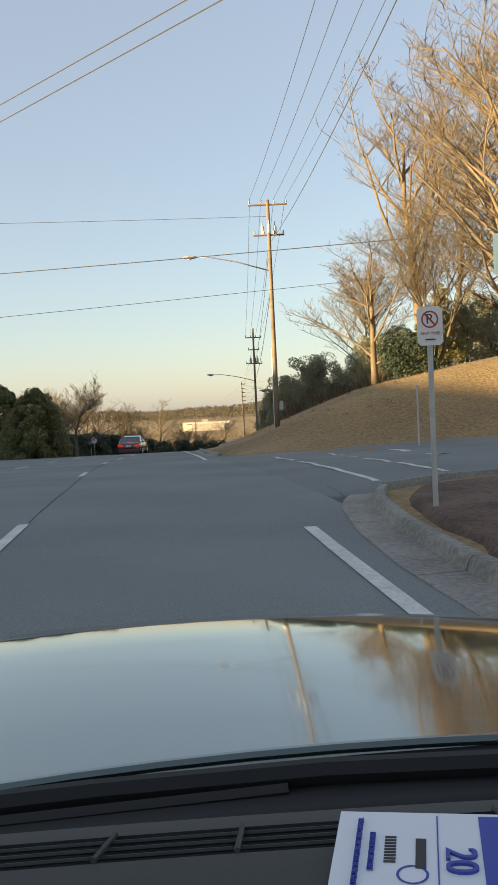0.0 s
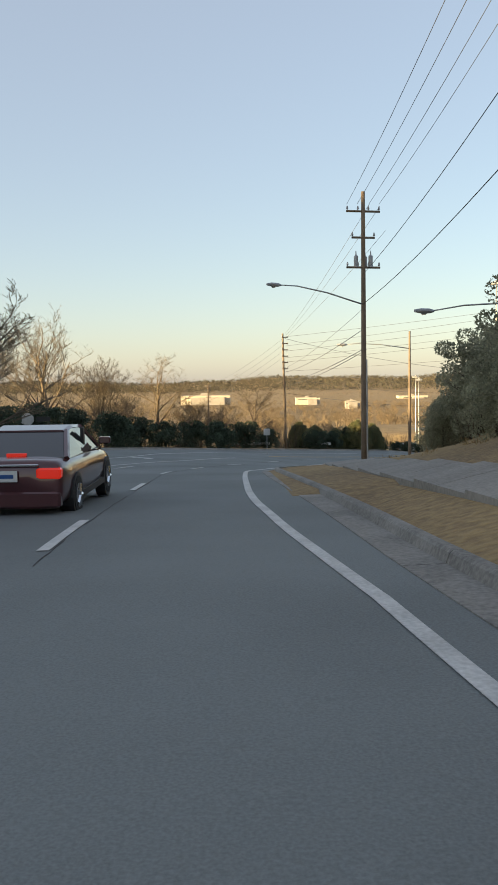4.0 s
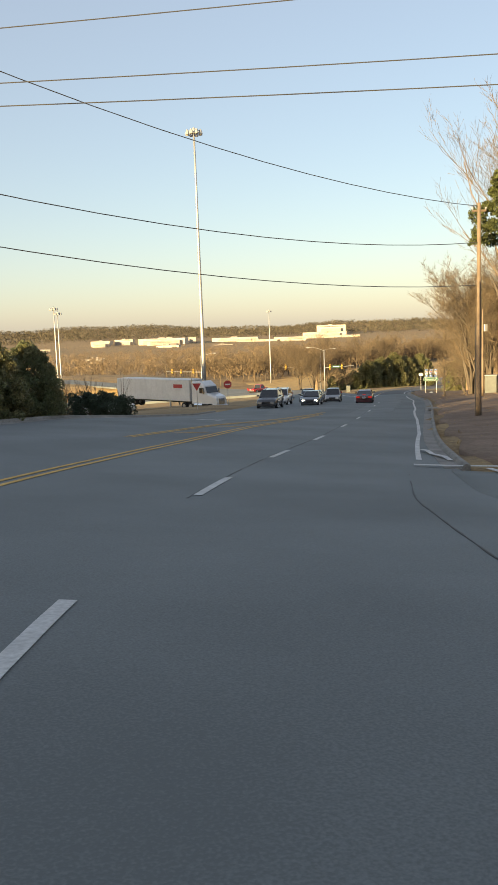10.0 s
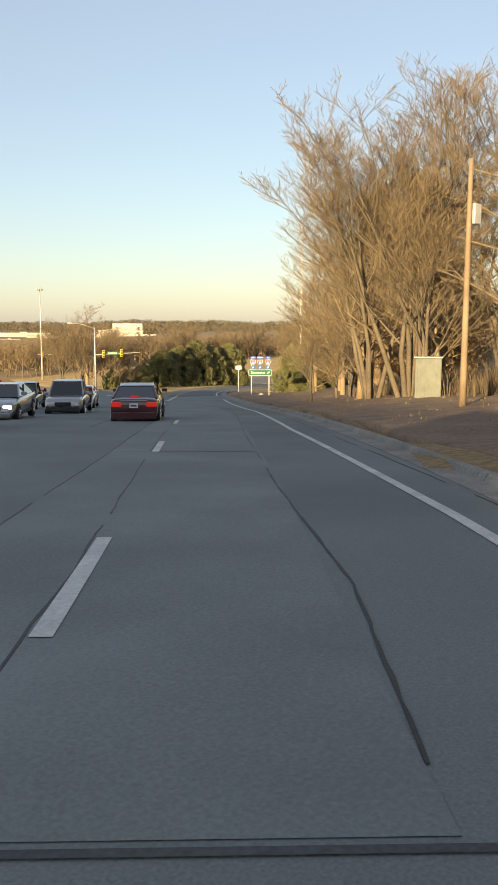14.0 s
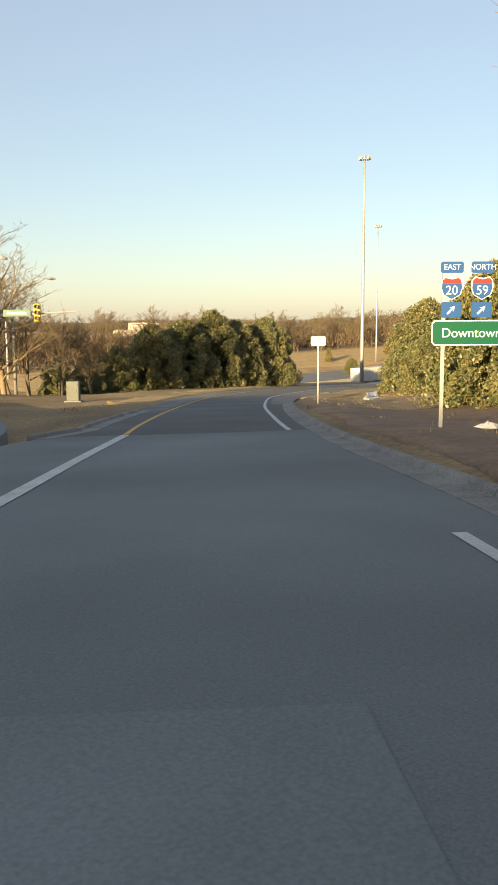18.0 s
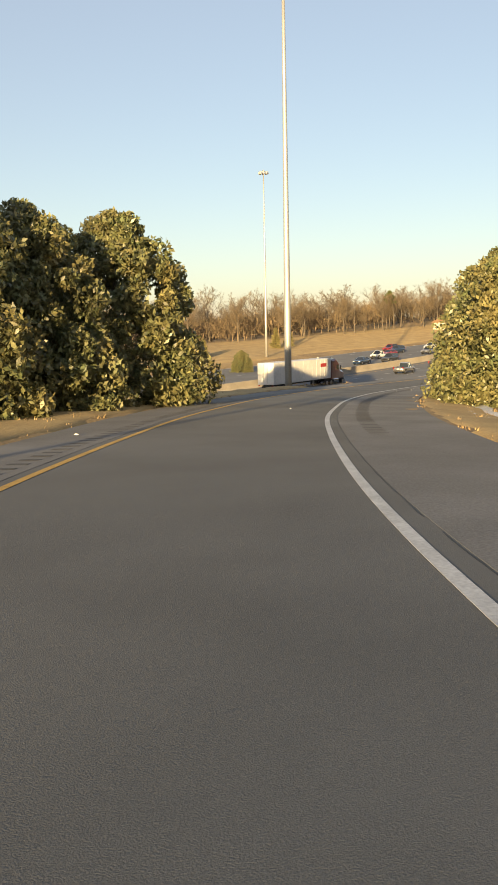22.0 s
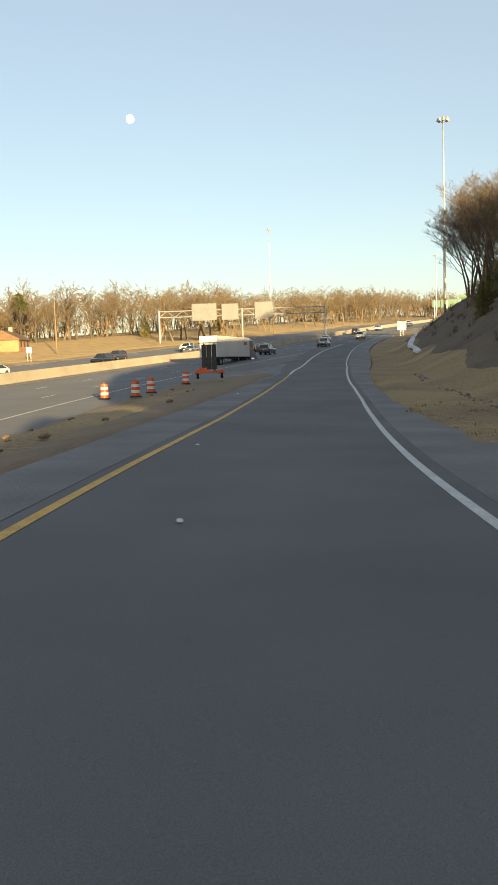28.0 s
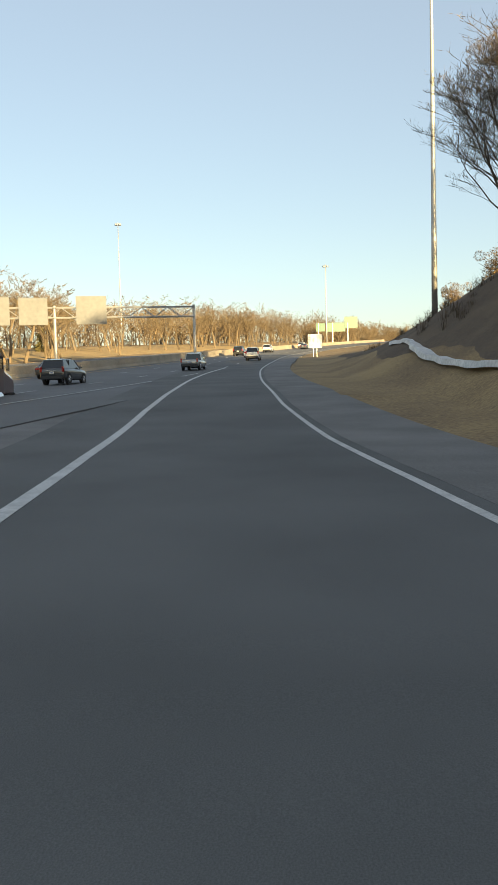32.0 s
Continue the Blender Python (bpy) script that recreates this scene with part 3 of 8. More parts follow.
tagged(cross, "asphalt cross street at the signals", "road", kind="structure")


def overlay(name, rows, lift, mat, label, sink=0.6, category="verge", skirt=0.0):
    """A band of other growth that lies on the ground: rows of (x, y) places."""
    n = len(rows[0])
    p = np.array(rows).reshape(-1, 2)
    z = land(p[:, 0], p[:, 1]).reshape(len(rows), n) + lift
    z[0], z[-1], z[:, 0], z[:, -1] = z[0] - sink, z[-1] - sink, z[:, 0] - sink, z[:, -1] - sink
    band = [[(x, y, h) for (x, y), h in zip(r, zz)] for r, zz in zip(rows, z)]
    if skirt:
        band = [[(*r[0][:2], r[0][2] - skirt), *r, (*r[-1][:2], r[-1][2] - skirt)] for r in band]
        band = [[(x, y, h - skirt) for x, y, h in band[0]], *band, [(x, y, h - skirt) for x, y, h in band[-1]]]
    sh = Shape().loft(band, False, False)
    return tagged(part(name, sh, mat, smooth=True), label, category, kind="structure")


overlay("golden_bank", [[(x, float(freeway_near(x)) + q + 1.5 * math.sin(x * 0.11)) for q in np.arange(41, 82, 2.0) + float(far_side(x))] for x in np.arange(150, 640, 3.0)], 0.12, M_STRAW, "golden sunlit grass bank beyond the freeway")
# cut_slope: dark sheet that paints the hillside's shade
overlay("cut_slope", [[tuple(on(k, d + 0.8 * math.sin(k * 0.21))[:2]) for d in np.arange(10.5, 46, 2.0)] for k in np.arange(452, 660, 3.0)], 0.12, M_SHADED_SLOPE, "brown cut slope with its shade put into the colour")
overlay("straw_verge", [[tuple(on(k, right_of(k) + float(np.interp(k, [318, 330, 400, 440, 470], [0.4, 1.0, 1.1, 1.3, 0.4])) + u + 0.07 * math.sin(k * 0.7) + 0.05 * math.sin(k * 1.9))[:2]) for u in np.arange(0, 2.9, 0.4)] for k in np.arange(318, 456, 1.5)], 0.07, M_STRAW, "golden dry grass beside the ramp shoulder", 0.14, skirt=0.4)
overlay("straw_strip", [[tuple(on(k, left_of(k) - 1.0 - u + 0.07 * math.sin(k * 0.8) + 0.05 * math.sin(k * 2.1))[:2]) for u in np.arange(0, 3.6, 0.5)] for k in np.arange(312, 408, 1.5)], 0.07, M_STRAW, "golden dry grass strip along the yellow line", 0.14, skirt=0.4)
overlay("side_street_far", [[tuple(on(k + (k - 136) * 0.012 * max(0, 9 - d), d)[:2]) for d in np.r_[right_of(k) - 0.25, np.arange(4.2, 44, 1.5)]] for k in np.arange(126.5, 146.6, 1.0)], 0.02, M_ASPHALT, "asphalt side street with painted stop bar", 0.02, "road", 0.5)
overlay("side_street", [[tuple(on(k + (k - 25.5) * 0.03 * max(0, 8 - d), d)[:2]) for d in np.r_[right_of(k) - 0.25, np.arange(4.0, 70, 1.5)]] for k in np.arange(14.4, 36.6, 1.0)], 0.02, M_ASPHALT, "worn grey asphalt side street", 0.03, "road", 0.5)
overlay("wood_floor", [[tuple(on(k, d + 0.2 * math.sin(k * 0.6))[:2]) for d in np.r_[np.arange(4.3, 12, 0.8), np.arange(12, 36, 2.0)]] for k in np.arange(149, 300, 2.0)], 0.06, M_REDDIRT, "reddish dirt and fallen leaves below the wood", 0.03, skirt=0.4)

# ---------------------------------------------------------------- markings, seams, kerbs, walks
_dash = edge([0, 11, 23, 38, 44, 53, 62, 72, 85, 99, 108, 116, 122, 133, 142, 151, 160, 170, 181, 195, 207, 220], [-1.8, -1.8, -2.0, -2.35, -2.1, -1.6, -1.45, -1.0, -1.15, -1.35, -0.9, -0.9, -1.3, -1.5, -1.3, -1.08, -0.68, -0.72, -0.84, -1.1, -1.45, -1.6])


def DASH(s):
    """The lane line, smoothed along the way."""
    return sum(_dash(s + k) for k in (-4, -2, 0, 2, 4)) / 5


WHITE_R = edge([-60, 8, 30, 46, 51, 58, 62.5, 66.5, 69, 74, 80, 98, 103, 109, 115, 122, 128, 150, 156, 165, 172, 180, 186, 192, 197, 204, 213, 240, 247, 266, 278, 290, 302, 314, 326, 338, 350, 362, 374, 386, 398, 410, 422, 434, 446, 458, 470, 482, 494, 506, 518, 530, 540, 548, 562, 600, 900],
               [1.72, 1.72, 1.92, 1.92, 1.75, 1.72, 1.48, 1.40, 1.45, 1.65, 1.85, 2.10, 2.05, 2.2, 2.3, 2.38, 2.45, 2.7, 2.82, 3.02, 2.98, 2.85, 2.6, 2.45, 2.45, 2.27, 2.1, 2.25, 2.38, 2.46, 2.56, 2.45, 2.14, 1.93, 1.75, 1.48, 1.30, 1.21, 1.15, 1.28, 1.45, 1.40, 1.5, 1.85, 2.26, 2.6, 3.0, 3.3, 3.39, 3.2, 2.98, 2.85, 2.6, 2.25, 2.0, 2.3, 2.6])
YELLOW_L = edge([263, 278, 290, 302, 314, 326, 338, 350, 362, 374, 386, 398, 410, 422, 434, 446, 458, 470, 482, 494, 506, 518, 530, 542, 554, 566], [-2.2, -2.02, -2.24, -2.61, -3.0, -3.25, -3.57, -3.74, -3.78, -3.83, -3.73, -3.6, -3.57, -3.46, -3.11, -2.6, -2.24, -1.83, -1.66, -1.52, -1.58, -1.99, -2.4, -3.4, -4.3, -4.66])


def mark(s0, s1, d, w, mat=M_WHITE, host=road, name="lane_marking", label=""):
    return part(name, strip(s0, s1, d, w, 0.012), mat, host, label)


DASH_ENDS = [11.4 - 12.2 * k for k in range(1, 6)] + [11.4, 25.6, 37.8, 46.0, 54.6, 64.0, 73.4, 84, 92, 100.6, 109.6, 121, 133.6, 143.4, 152, 160.6, 171.6, 183, 195.8, 208, 220.2]
for k in DASH_ENDS:
    mark(k - 3.0, k, DASH, 0.14)
    if k < 100:
        mark(k - 3.05, k, lambda s: DASH(s) - 3.5, 0.13)
for s0, s1 in ((-60, 9.6), (33, 127.2), (150.5, 266)):
    mark(s0, s1, WHITE_R, 0.15)
SIDE_LINES = [(14.5, 3.87, 30.1, 4.25, 0.13), (15.5, 5.5, 18.9, 5.6, 0.12), (19.6, 5.6, 22.6, 5.75, 0.12), (23.4, 5.82, 29.2, 6.1, 0.12), (21.5, 7.66, 27.1, 7.86, 0.3)]
mark(281.8, 760, WHITE_R, 0.15, M_WHITE, ramp)
mark(281.8, 517.5, YELLOW_L, 0.15, M_YELLOW, ramp, label="yellow edge line")
mark(517.5, 622, edge([517, 525, 533, 545, 560, 570, 592, 606, 622], [-1.97, -2.25, -2.65, -3.1, -3.45, -3.4, -3.1, -2.7, -2.0]), 0.24, M_WHITE, ramp)
# gore
mark(264.6, 281.6, edge([264.6, 279, 281.6], [-2.73, -2.16, -2.08]), 0.25)
# double yellow between the two ways, with its hatching
for o in (-0.14, 0.14):
    mark(120, 188, edge([120, 150, 188], [-4.9 + o, -4.75 + o, -4.15 + o]), 0.11, M_YELLOW, label="double yellow centre line")
for o in (-0.12, 0.12):
    mark(155, 192, edge([155, 192], [-6.9 + o, -4.45 + o]), 0.11, M_YELLOW)
for k in range(5):
    s0 = 158 + k * 5.5
    part("lane_marking", strip(s0, s0 + 1.6, edge([s0, s0 + 1.6], [-6.2 + k * 0.4, -5.2 + k * 0.25]), 0.16, 0.012), M_YELLOW, road)
# far turning lane line and bent arrow near the bend
mark(92, 110.5, edge([92, 102, 110.5], [-5.9, -5.2, -4.35]), 0.14)
mark(60, 118, edge([60, 118], [-9.8, -9.2]), 0.14)
mark(112, 150, -9.4, 0.12)


def turn_arrow(s0, d0, flip=1):
    sh = strip(s0, s0 + 1.9, d0, 0.22, 0.012)
    b = strip(s0 + 1.5, s0 + 1.9, d0 - 0.55 * flip, 0.9, 0.012)
    sh.add(b.v, b.f)
    p = [on(s0 + 1.1, d0 - 1.0 * flip, 0.012), on(s0 + 2.3, d0 - 1.0 * flip, 0.012), on(s0 + 1.7, d0 - 1.75 * flip, 0.012)]
    sh.add(p, [(0, 1, 2) if flip > 0 else (0, 2, 1)])
    return part("turn_arrow", sh, M_WHITE, road, "white painted turn arrow")


turn_arrow(101.5, -7.7)
turn_arrow(172, -7.9)
# stop bar and side street lines on the right
def leg_top(x, y):
    return float(LEG[((LEG[:, 0] - x) ** 2 + (LEG[:, 1] - y) ** 2).argmin(), 2]) - 0.03


def painted(x0, y0, x1, y1, w=0.14, lift=0.035, top=None):
    """A straight painted line between two places of the ground."""
    dx, dy = x1 - x0, y1 - y0
    n = math.hypot(dx, dy)
    ox, oy = -dy / n * w / 2, dx / n * w / 2
    rows = []
    for k in range(int(n / 0.8) + 2):
        u = k / (int(n / 0.8) + 1)
        x, y = x0 + dx * u, y0 + dy * u
        z = max(level(x, y), top(x, y) if top else -99) + lift
        rows.append([(x + ox, y + oy, z - 0.01), (x + ox, y + oy, z), (x - ox, y - oy, z), (x - ox, y - oy, z - 0.01)])
    return part("lane_marking", Shape().loft(rows, False, False), M_WHITE, road)


for a in ((10.0, 127.9, 12.4, 131.9), (12.9, 132.7, 14.6, 135.6), (15.1, 136.5, 17.6, 140.7), (16.3, 141.9, 21.5, 138.6), (20.0, 146.4, 18.5, 143.2)):
    painted(*a, lift=0.035)
for a, b, c, d, w in SIDE_LINES:
    p, q = on(a, b), on(c, d)
    painted(p[0], p[1], q[0], q[1], w, 0.035)
painted(80.9, 238.4, 88.0, 261.5, 0.25, 0.03, leg_top)
# open cracks and patch joints
def crack(s0, s1, d, w=0.025, seed=1, broken=0.25):
    """A ragged crack that opens, closes and wanders."""
    rng = random.Random(seed)
    sh, rows, off = Shape(), [], 0.0
    k = s0
    while k < s1:
        off = off * 0.85 + rng.gauss(0, 0.005)
        ww = 0.6 * w * rng.uniform(0.4, 1.3)
        c = d(k) + off
        rows.append([on(k, c - ww / 2, 0.004), on(k, c - ww / 2, 0.008), on(k, c + ww / 2, 0.008), on(k, c + ww / 2, 0.004)])
        if rng.random() < broken * 0.12 and len(rows) > 3:
            sh.loft(rows, False, False)
            rows = []
            k += rng.uniform(0.3, 1.6)
        k += rng.uniform(0.15, 0.32)
    if len(rows) > 1:
        sh.loft(rows, False, False)
    sh.f = [f[::-1] for f in sh.f]
    return part("crack", sh, M_TAR_AND_HOLE, road)


for n, (s0, s1, d, w) in enumerate(((60, 130, lambda s: DASH(s) + 0.1, 0.022), (140, 226, lambda s: DASH(s) - 0.1, 0.035), (10, 50, lambda s: DASH(s) + 0.05, 0.022),
                                    (190.8, 242, edge([190.8, 205, 242], [-2.29, -2.31, -2.75]), 0.04), (191.2, 238, edge([191, 194, 199, 211, 238], [0.75, 0.9, 0.7, 0.62, 1.1]), 0.045), (238, 262, edge([238, 246, 253, 262], [1.4, 0.5, -0.43, -1.6]), 0.05),
                                    (255, 262, edge([255, 262], [-4.0, -3.3]), 0.03), (215, 245, edge([215, 245], [-4.2, -4.4]), 0.04), (4, 24, edge([4, 10, 13, 24], [2.35, 2.3, 2.9, 3.3]), 0.03),
                                    (124, 146, edge([124, 128, 131, 136, 141, 146], [4.2, 3.3, 2.75, 2.3, 2.1, 2.3]), 0.045), (-5, 60, lambda s: DASH(s) - 3.45, 0.02), (150, 258, lambda s: WHITE_R(s) + 0.75, 0.03),
                                    (285, 420, lambda s: WHITE_R(s) + 0.33, 0.03), (320, 470, lambda s: YELLOW_L(s) - 0.3, 0.025))):
    crack(s0, s1, d, w, n)
for s0, a, b in ((190.6, -5.5, 2.4), (205, -2.3, 0.7), (222, -2.5, 0.8)):
    part("joint", strip(s0, s0 + 0.05, (a + b) / 2, b - a, 0.009), M_GROOVE, road)
M_PATCH = material("pale_patch_asphalt", (0.178, 0.196, 0.194), 0.92, 0.2, 40, 0.5, 0.3)
part("patch", strip(190.7, 262, lambda s: (0.75 + float(np.interp(s, [190, 262], [-2.3, -2.4]))) / 2, lambda s: 0.75 - float(np.interp(s, [190, 262], [-2.3, -2.4])), 0.005), M_PATCH, road, "paler resurfaced lane")


def kerb(s0, s1, d, h=0.15, w=0.16, gutter=0.45, host=road, side=1):
    """Concrete kerb with its gutter pan, in cast lengths of about 3 m."""
    s = s0
    n = 0
    while s < s1 - 0.3:
        e = min(s + 3.05, s1)
        sh = Shape()
        rows = []
        for k in np.unique(np.r_[s + 0.012, np.arange(math.ceil(s), e, 1.0), e - 0.012]):
            c = d(k) if callable(d) else d
            prof = [(-gutter, -0.2), (-gutter, 0.012), (-0.02, 0.02), (0.02, h - 0.03), (0.05, h), (w, h), (w + 0.02, -0.2)]
            rows.append([on(k, c + side * a, b) for a, b in prof])
        sh.loft(rows)
        if side > 0:
            sh.f = [f[::-1] for f in sh.f]
        part("kerb_length", sh, M_CONCRETE, host)
        s = e
        n += 1


kerb(38, 122, lambda s: right_of(s) + 0.1)
kerb(148, 262, lambda s: right_of(s) + 0.1, 0.13)
kerb(262, 306, lambda s: right_of(s) + 0.1, 0.12)
kerb(-30, 13.0, edge([-30, 5.8, 7, 9, 11.5, 13], [2.55, 2.52, 2.5, 2.62, 2.95, 3.5]))
kerb(13.0, 14.4, edge([13, 13.7, 14.2, 14.4], [3.5, 4.2, 5.2, 6.5]), gutter=0.2)
kerb(281, 300, lambda s: left_of(s) - 0.1, 0.12, side=-1)
kerb(20, 196, lambda s: left_of(s) - 0.1, 0.14, side=-1)


def corner(cx, cy, r, a0, a1, name="kerb_corner", h=0.15):
    """A round kerb at a street corner."""
    sh, rows = Shape(), []
    z0 = level(cx, cy)
    for a in np.linspace(radians(a0), radians(a1), 12):
        x, y = cx + math.cos(a) * r, cy + math.sin(a) * r
        _, z = 0, max(z0 - 0.25, level(x, y) - 0.1)
        rows.append([(cx + math.cos(a) * (r + q), cy + math.sin(a) * (r + q), z + b) for q, b in ((0.5, -0.2), (0.5, 0.03), (0.02, 0.03), (0, h + 0.02), (-0.16, h + 0.02), (-0.18, -0.2))])
    return part(name, sh.loft(rows), M_CONCRETE, road)


# side street on the right at the start, and the near corner


def walk_strip(s0, s1, d, w):
    """Concrete walk in slabs."""
    s = s0
    while s < s1:
        e = min(s + 1.5, s1)
        sh = Shape()
        rows = []
        for k in (s + 0.012, e - 0.012):
            c = d(k) if callable(d) else d
            z = [level(*on(k, c + q)[:2]) + 0.06 for q in (-w / 2, w / 2)]
            rows.append([(*on(k, c - w / 2)[:2], z[0] - 0.3), (*on(k, c - w / 2)[:2], z[0]), (*on(k, c + w / 2)[:2], z[1]), (*on(k, c + w / 2)[:2], z[1] - 0.3)])
        sh.loft(rows)
        sh.f = [f[::-1] for f in sh.f]
        part("slab", sh, M_WALK, sidewalk)
        s = e


sidewalk = thing("sidewalk", "pale concrete sidewalk slabs beside the kerb", "sidewalk", kind="structure")
walk_strip(56, 104, edge([56, 70, 88, 104], [4.8, 5.0, 5.6, 4.6]), 1.3)
bed = Shape()
rows = []
for k in np.arange(-8, 13.1, 0.7):
    o = float(np.interp(k, [-8, 9, 11.5, 13], [2.9, 3.0, 3.4, 4.2]))
    rows.append([(*on(k, q)[:2], level(*on(k, q)[:2]) + 0.10 + 0.05 * math.sin(q * 5 + k * 3) * math.sin(k * 2.1) - (0.2 if q in (o, 7.4) else 0)) for q in (o, o + 0.15, 4.6, 5.4, 6.2, 7.0, 7.4)])
sh = Shape().loft(rows, False, False)
sh.f = [f[::-1] for f in sh.f]
tagged(part('mulch_bed', sh, M_MULCH, smooth=True), 'dark red-brown bark mulch bed at the corner', 'planting bed', kind='structure')


def shoulder(name, s0, s1, l, r, mat, label):
    ob = part(name, paving(s0, s1, l, r, 0.009), mat)
    return tagged(ob, label, "shoulder", kind="structure")


shoulder("shoulder_left", 300, 500, lambda s: left_of(s) - 0.05 - float(np.interp(s, [300, 330, 420, 450, 500], [0.3, 0.9, 0.7, 0.1, 0.05])), lambda s: YELLOW_L(s) - 0.3, M_SHOULDER, "pale worn asphalt shoulder with rumble grooves")
shoulder("shoulder_right", 306, 760, lambda s: WHITE_R(s) + 0.35, lambda s: right_of(s) + float(np.interp(s, [306, 330, 400, 440, 470, 760], [0.1, 0.9, 1.0, 1.2, 0.3, 0.2])), M_SHOULDER, "pale asphalt shoulder with gravel edge")
# rumble grooves cut across the right shoulder
rumble = thing("rumble_strip", "row of dark grooves across the ramp shoulder", "rumble strip", kind="structure")
_groove = None
for k in range(80):
    s0 = 352 + k * 0.68
    part("groove", strip(s0, s0 + 0.2, WHITE_R(s0) + 1.2, 0.5, 0.016), M_GROOVE, rumble)
for k in range(150):
    s0 = 330 + k * 0.7
    part("groove", strip(s0, s0 + 0.18, YELLOW_L(s0) - 0.75, 0.4, 0.016), M_GROOVE, rumble)

# freeway lines and median barrier
def fstrip(x0, x1, q, w, mat, lift=0.006):
    xs = np.arange(x0, x1 + 0.1, min(4.0, x1 - x0))
    off = lambda x: (float(far_side(x)) if q > 30 else 0.5 * float(far_side(x))) if q > 21 else float(widen(x)) * (1.0 if q > 12 else 0.6 if q > 10 else 0.0)
    sh = Shape().loft([[(x, freeway_near(x) + q + off(x) - w / 2, freeway_z(x) + lift - 0.004), (x, freeway_near(x) + q + off(x) - w / 2, freeway_z(x) + lift),
                        (x, freeway_near(x) + q + off(x) + w / 2, freeway_z(x) + lift), (x, freeway_near(x) + q + off(x) + w / 2, freeway_z(x) + lift - 0.004)] for x in xs], False, False)
    return part("lane_marking", sh, mat, freeway)


fstrip(112, 390, 2.9, 0.18, M_WHITE)
for x0 in np.arange(404, 640, 12.2):
    fstrip(x0, x0 + 3.0, 2.9, 0.15, M_WHITE)
fstrip(112, 700, 15.6, 0.16, M_YELLOW)
fstrip(112, 700, 20.4, 0.16, M_YELLOW)
fstrip(112, 700, 35.6, 0.18, M_WHITE)
for q in (7.0, 11.2, 24, 28, 32):
    for x0 in np.arange(150, 470, 12.2):
        fstrip(x0, x0 + 3.0, q, 0.15, M_WHITE)
barrier = thing("median_barrier", "long tan concrete freeway median barrier", "barrier", kind="structure")
for x0 in np.arange(120, 760, 6.0):
    sh = Shape().loft([[(x, freeway_near(x) + 18 + widen(x) + a, freeway_z(x) + b - 0.03) for a, b in ((-0.36, 0), (-0.36, 0.08), (-0.2, 0.35), (-0.12, 1.15), (0.12, 1.15), (0.2, 0.35), (0.36, 0.08), (0.36, 0))] for x in (x0 + 0.01, x0 + 5.99)])
    part("barrier_segment", sh, M_BARRIER, barrier)


def median_strip(name, s0, s1, mat, label):
    """The earth between the ramp's shoulder and the freeway's."""
    rows = []
    for k in np.arange(s0, s1 + 0.1, 1.5):
        a = on(k, left_of(k) - 0.1 - float(np.interp(k, [300, 330, 420, 450, 500], [0.3, 0.9, 0.7, 0.1, 0.05])), 0.02)
        x = a[0] - 2.0 * float(np.interp(k, [400, 460], [1, 0]))
        b = np.array([x, float(freeway_near(x)) - 0.6, float(freeway_z(x)) + 0.0])
        wob = 0.25 * math.sin(k * 0.9) + 0.15 * math.sin(k * 2.3)
        row = []
        for u in (0, 0.06, 0.25, 0.5, 0.75, 0.94, 1):
            p = a * (1 - u) + b * u
            lift = 0.0 if u in (0, 1) else 0.02 + 0.07 * math.sin(math.pi * u) + 0.03 * math.sin(k * 1.7 + u * 9)
            row.append((p[0], p[1] + wob * (0.25 + 0.75 * u) * 0.6, p[2] + lift - (0.25 if u in (0, 1) else 0)))
        rows.append(row)
    sh = Shape().loft(rows, False, False)
    return tagged(part(name, sh, mat, smooth=True), label, "verge", kind="structure")


median_strip("grass_median", 404, 441.5, M_STRAW, "golden dry grass strip between ramp and freeway")
median_strip("dirt_median", 441, 521, M_DIRT, "bare brown earth between ramp and freeway")


def ditch(name, pts, w, label):
    """A pale concrete gutter lying in the grass, with raised lips."""
    line = spline([(x, y, 0) for x, y in pts], 1.0)
    t = np.gradient(line[:, :2], axis=0)
    t /= np.linalg.norm(t, axis=1)[:, None]
    rows = []
    for k, (p, d) in enumerate(zip(line, t)):
        r = np.array([d[1], -d[0]])
        ww = w * (1 + 0.25 * math.sin(k * 0.7) * math.sin(k * 0.31)) * min(1.0, 0.3 + 0.25 * min(k, len(line) - 1 - k))
        z = level(p[0], p[1])
        rows.append([(*(p[:2] + r * q * ww), z + h) for q, h in ((-0.6, -0.2), (-0.55, 0.10), (-0.42, 0.10), (-0.2, 0.03), (0.2, 0.03), (0.42, 0.10), (0.55, 0.10), (0.6, -0.2))])
    sh = Shape().loft(rows, False, False)
    return tagged(part(name, sh, M_DITCH), label, "ditch", kind="structure")


ditch("ditch_near", [on(s, d)[:2] for s, d in ((322, 9.4), (342, 9.0), (352, 8.0), (362, 7.2), (372, 7.6), (392, 8.4), (412, 8.2), (430, 8.6), (446, 9.3), (456, 9.9))], 1.0, "pale concrete drainage ditch in the grass beside the ramp")
ditch("ditch_far", [(331, 335.2), (340, 335.2), (352, 335.8), (360, 335.5), (370, 334.6), (383, 334.2)], 1.3, "white concrete drainage ditch below the cut slope")

# storm drain mouth in the kerb, and its broken lip
dr = thing("storm_drain", "dark storm drain mouth under a broken concrete kerb", "storm drain", kind="structure")
# near-black strip that paints the shade inside the drain opening
part("mouth", strip(192.6, 195.4, lambda q: right_of(q) + 0.02, 0.3, 0.10, 0.09), M_TAR_AND_HOLE, dr)
part("cover", strip(192.3, 195.7, lambda q: right_of(q) + 0.55, 0.8, 0.19, 0.10), M_CONCRETE, dr)
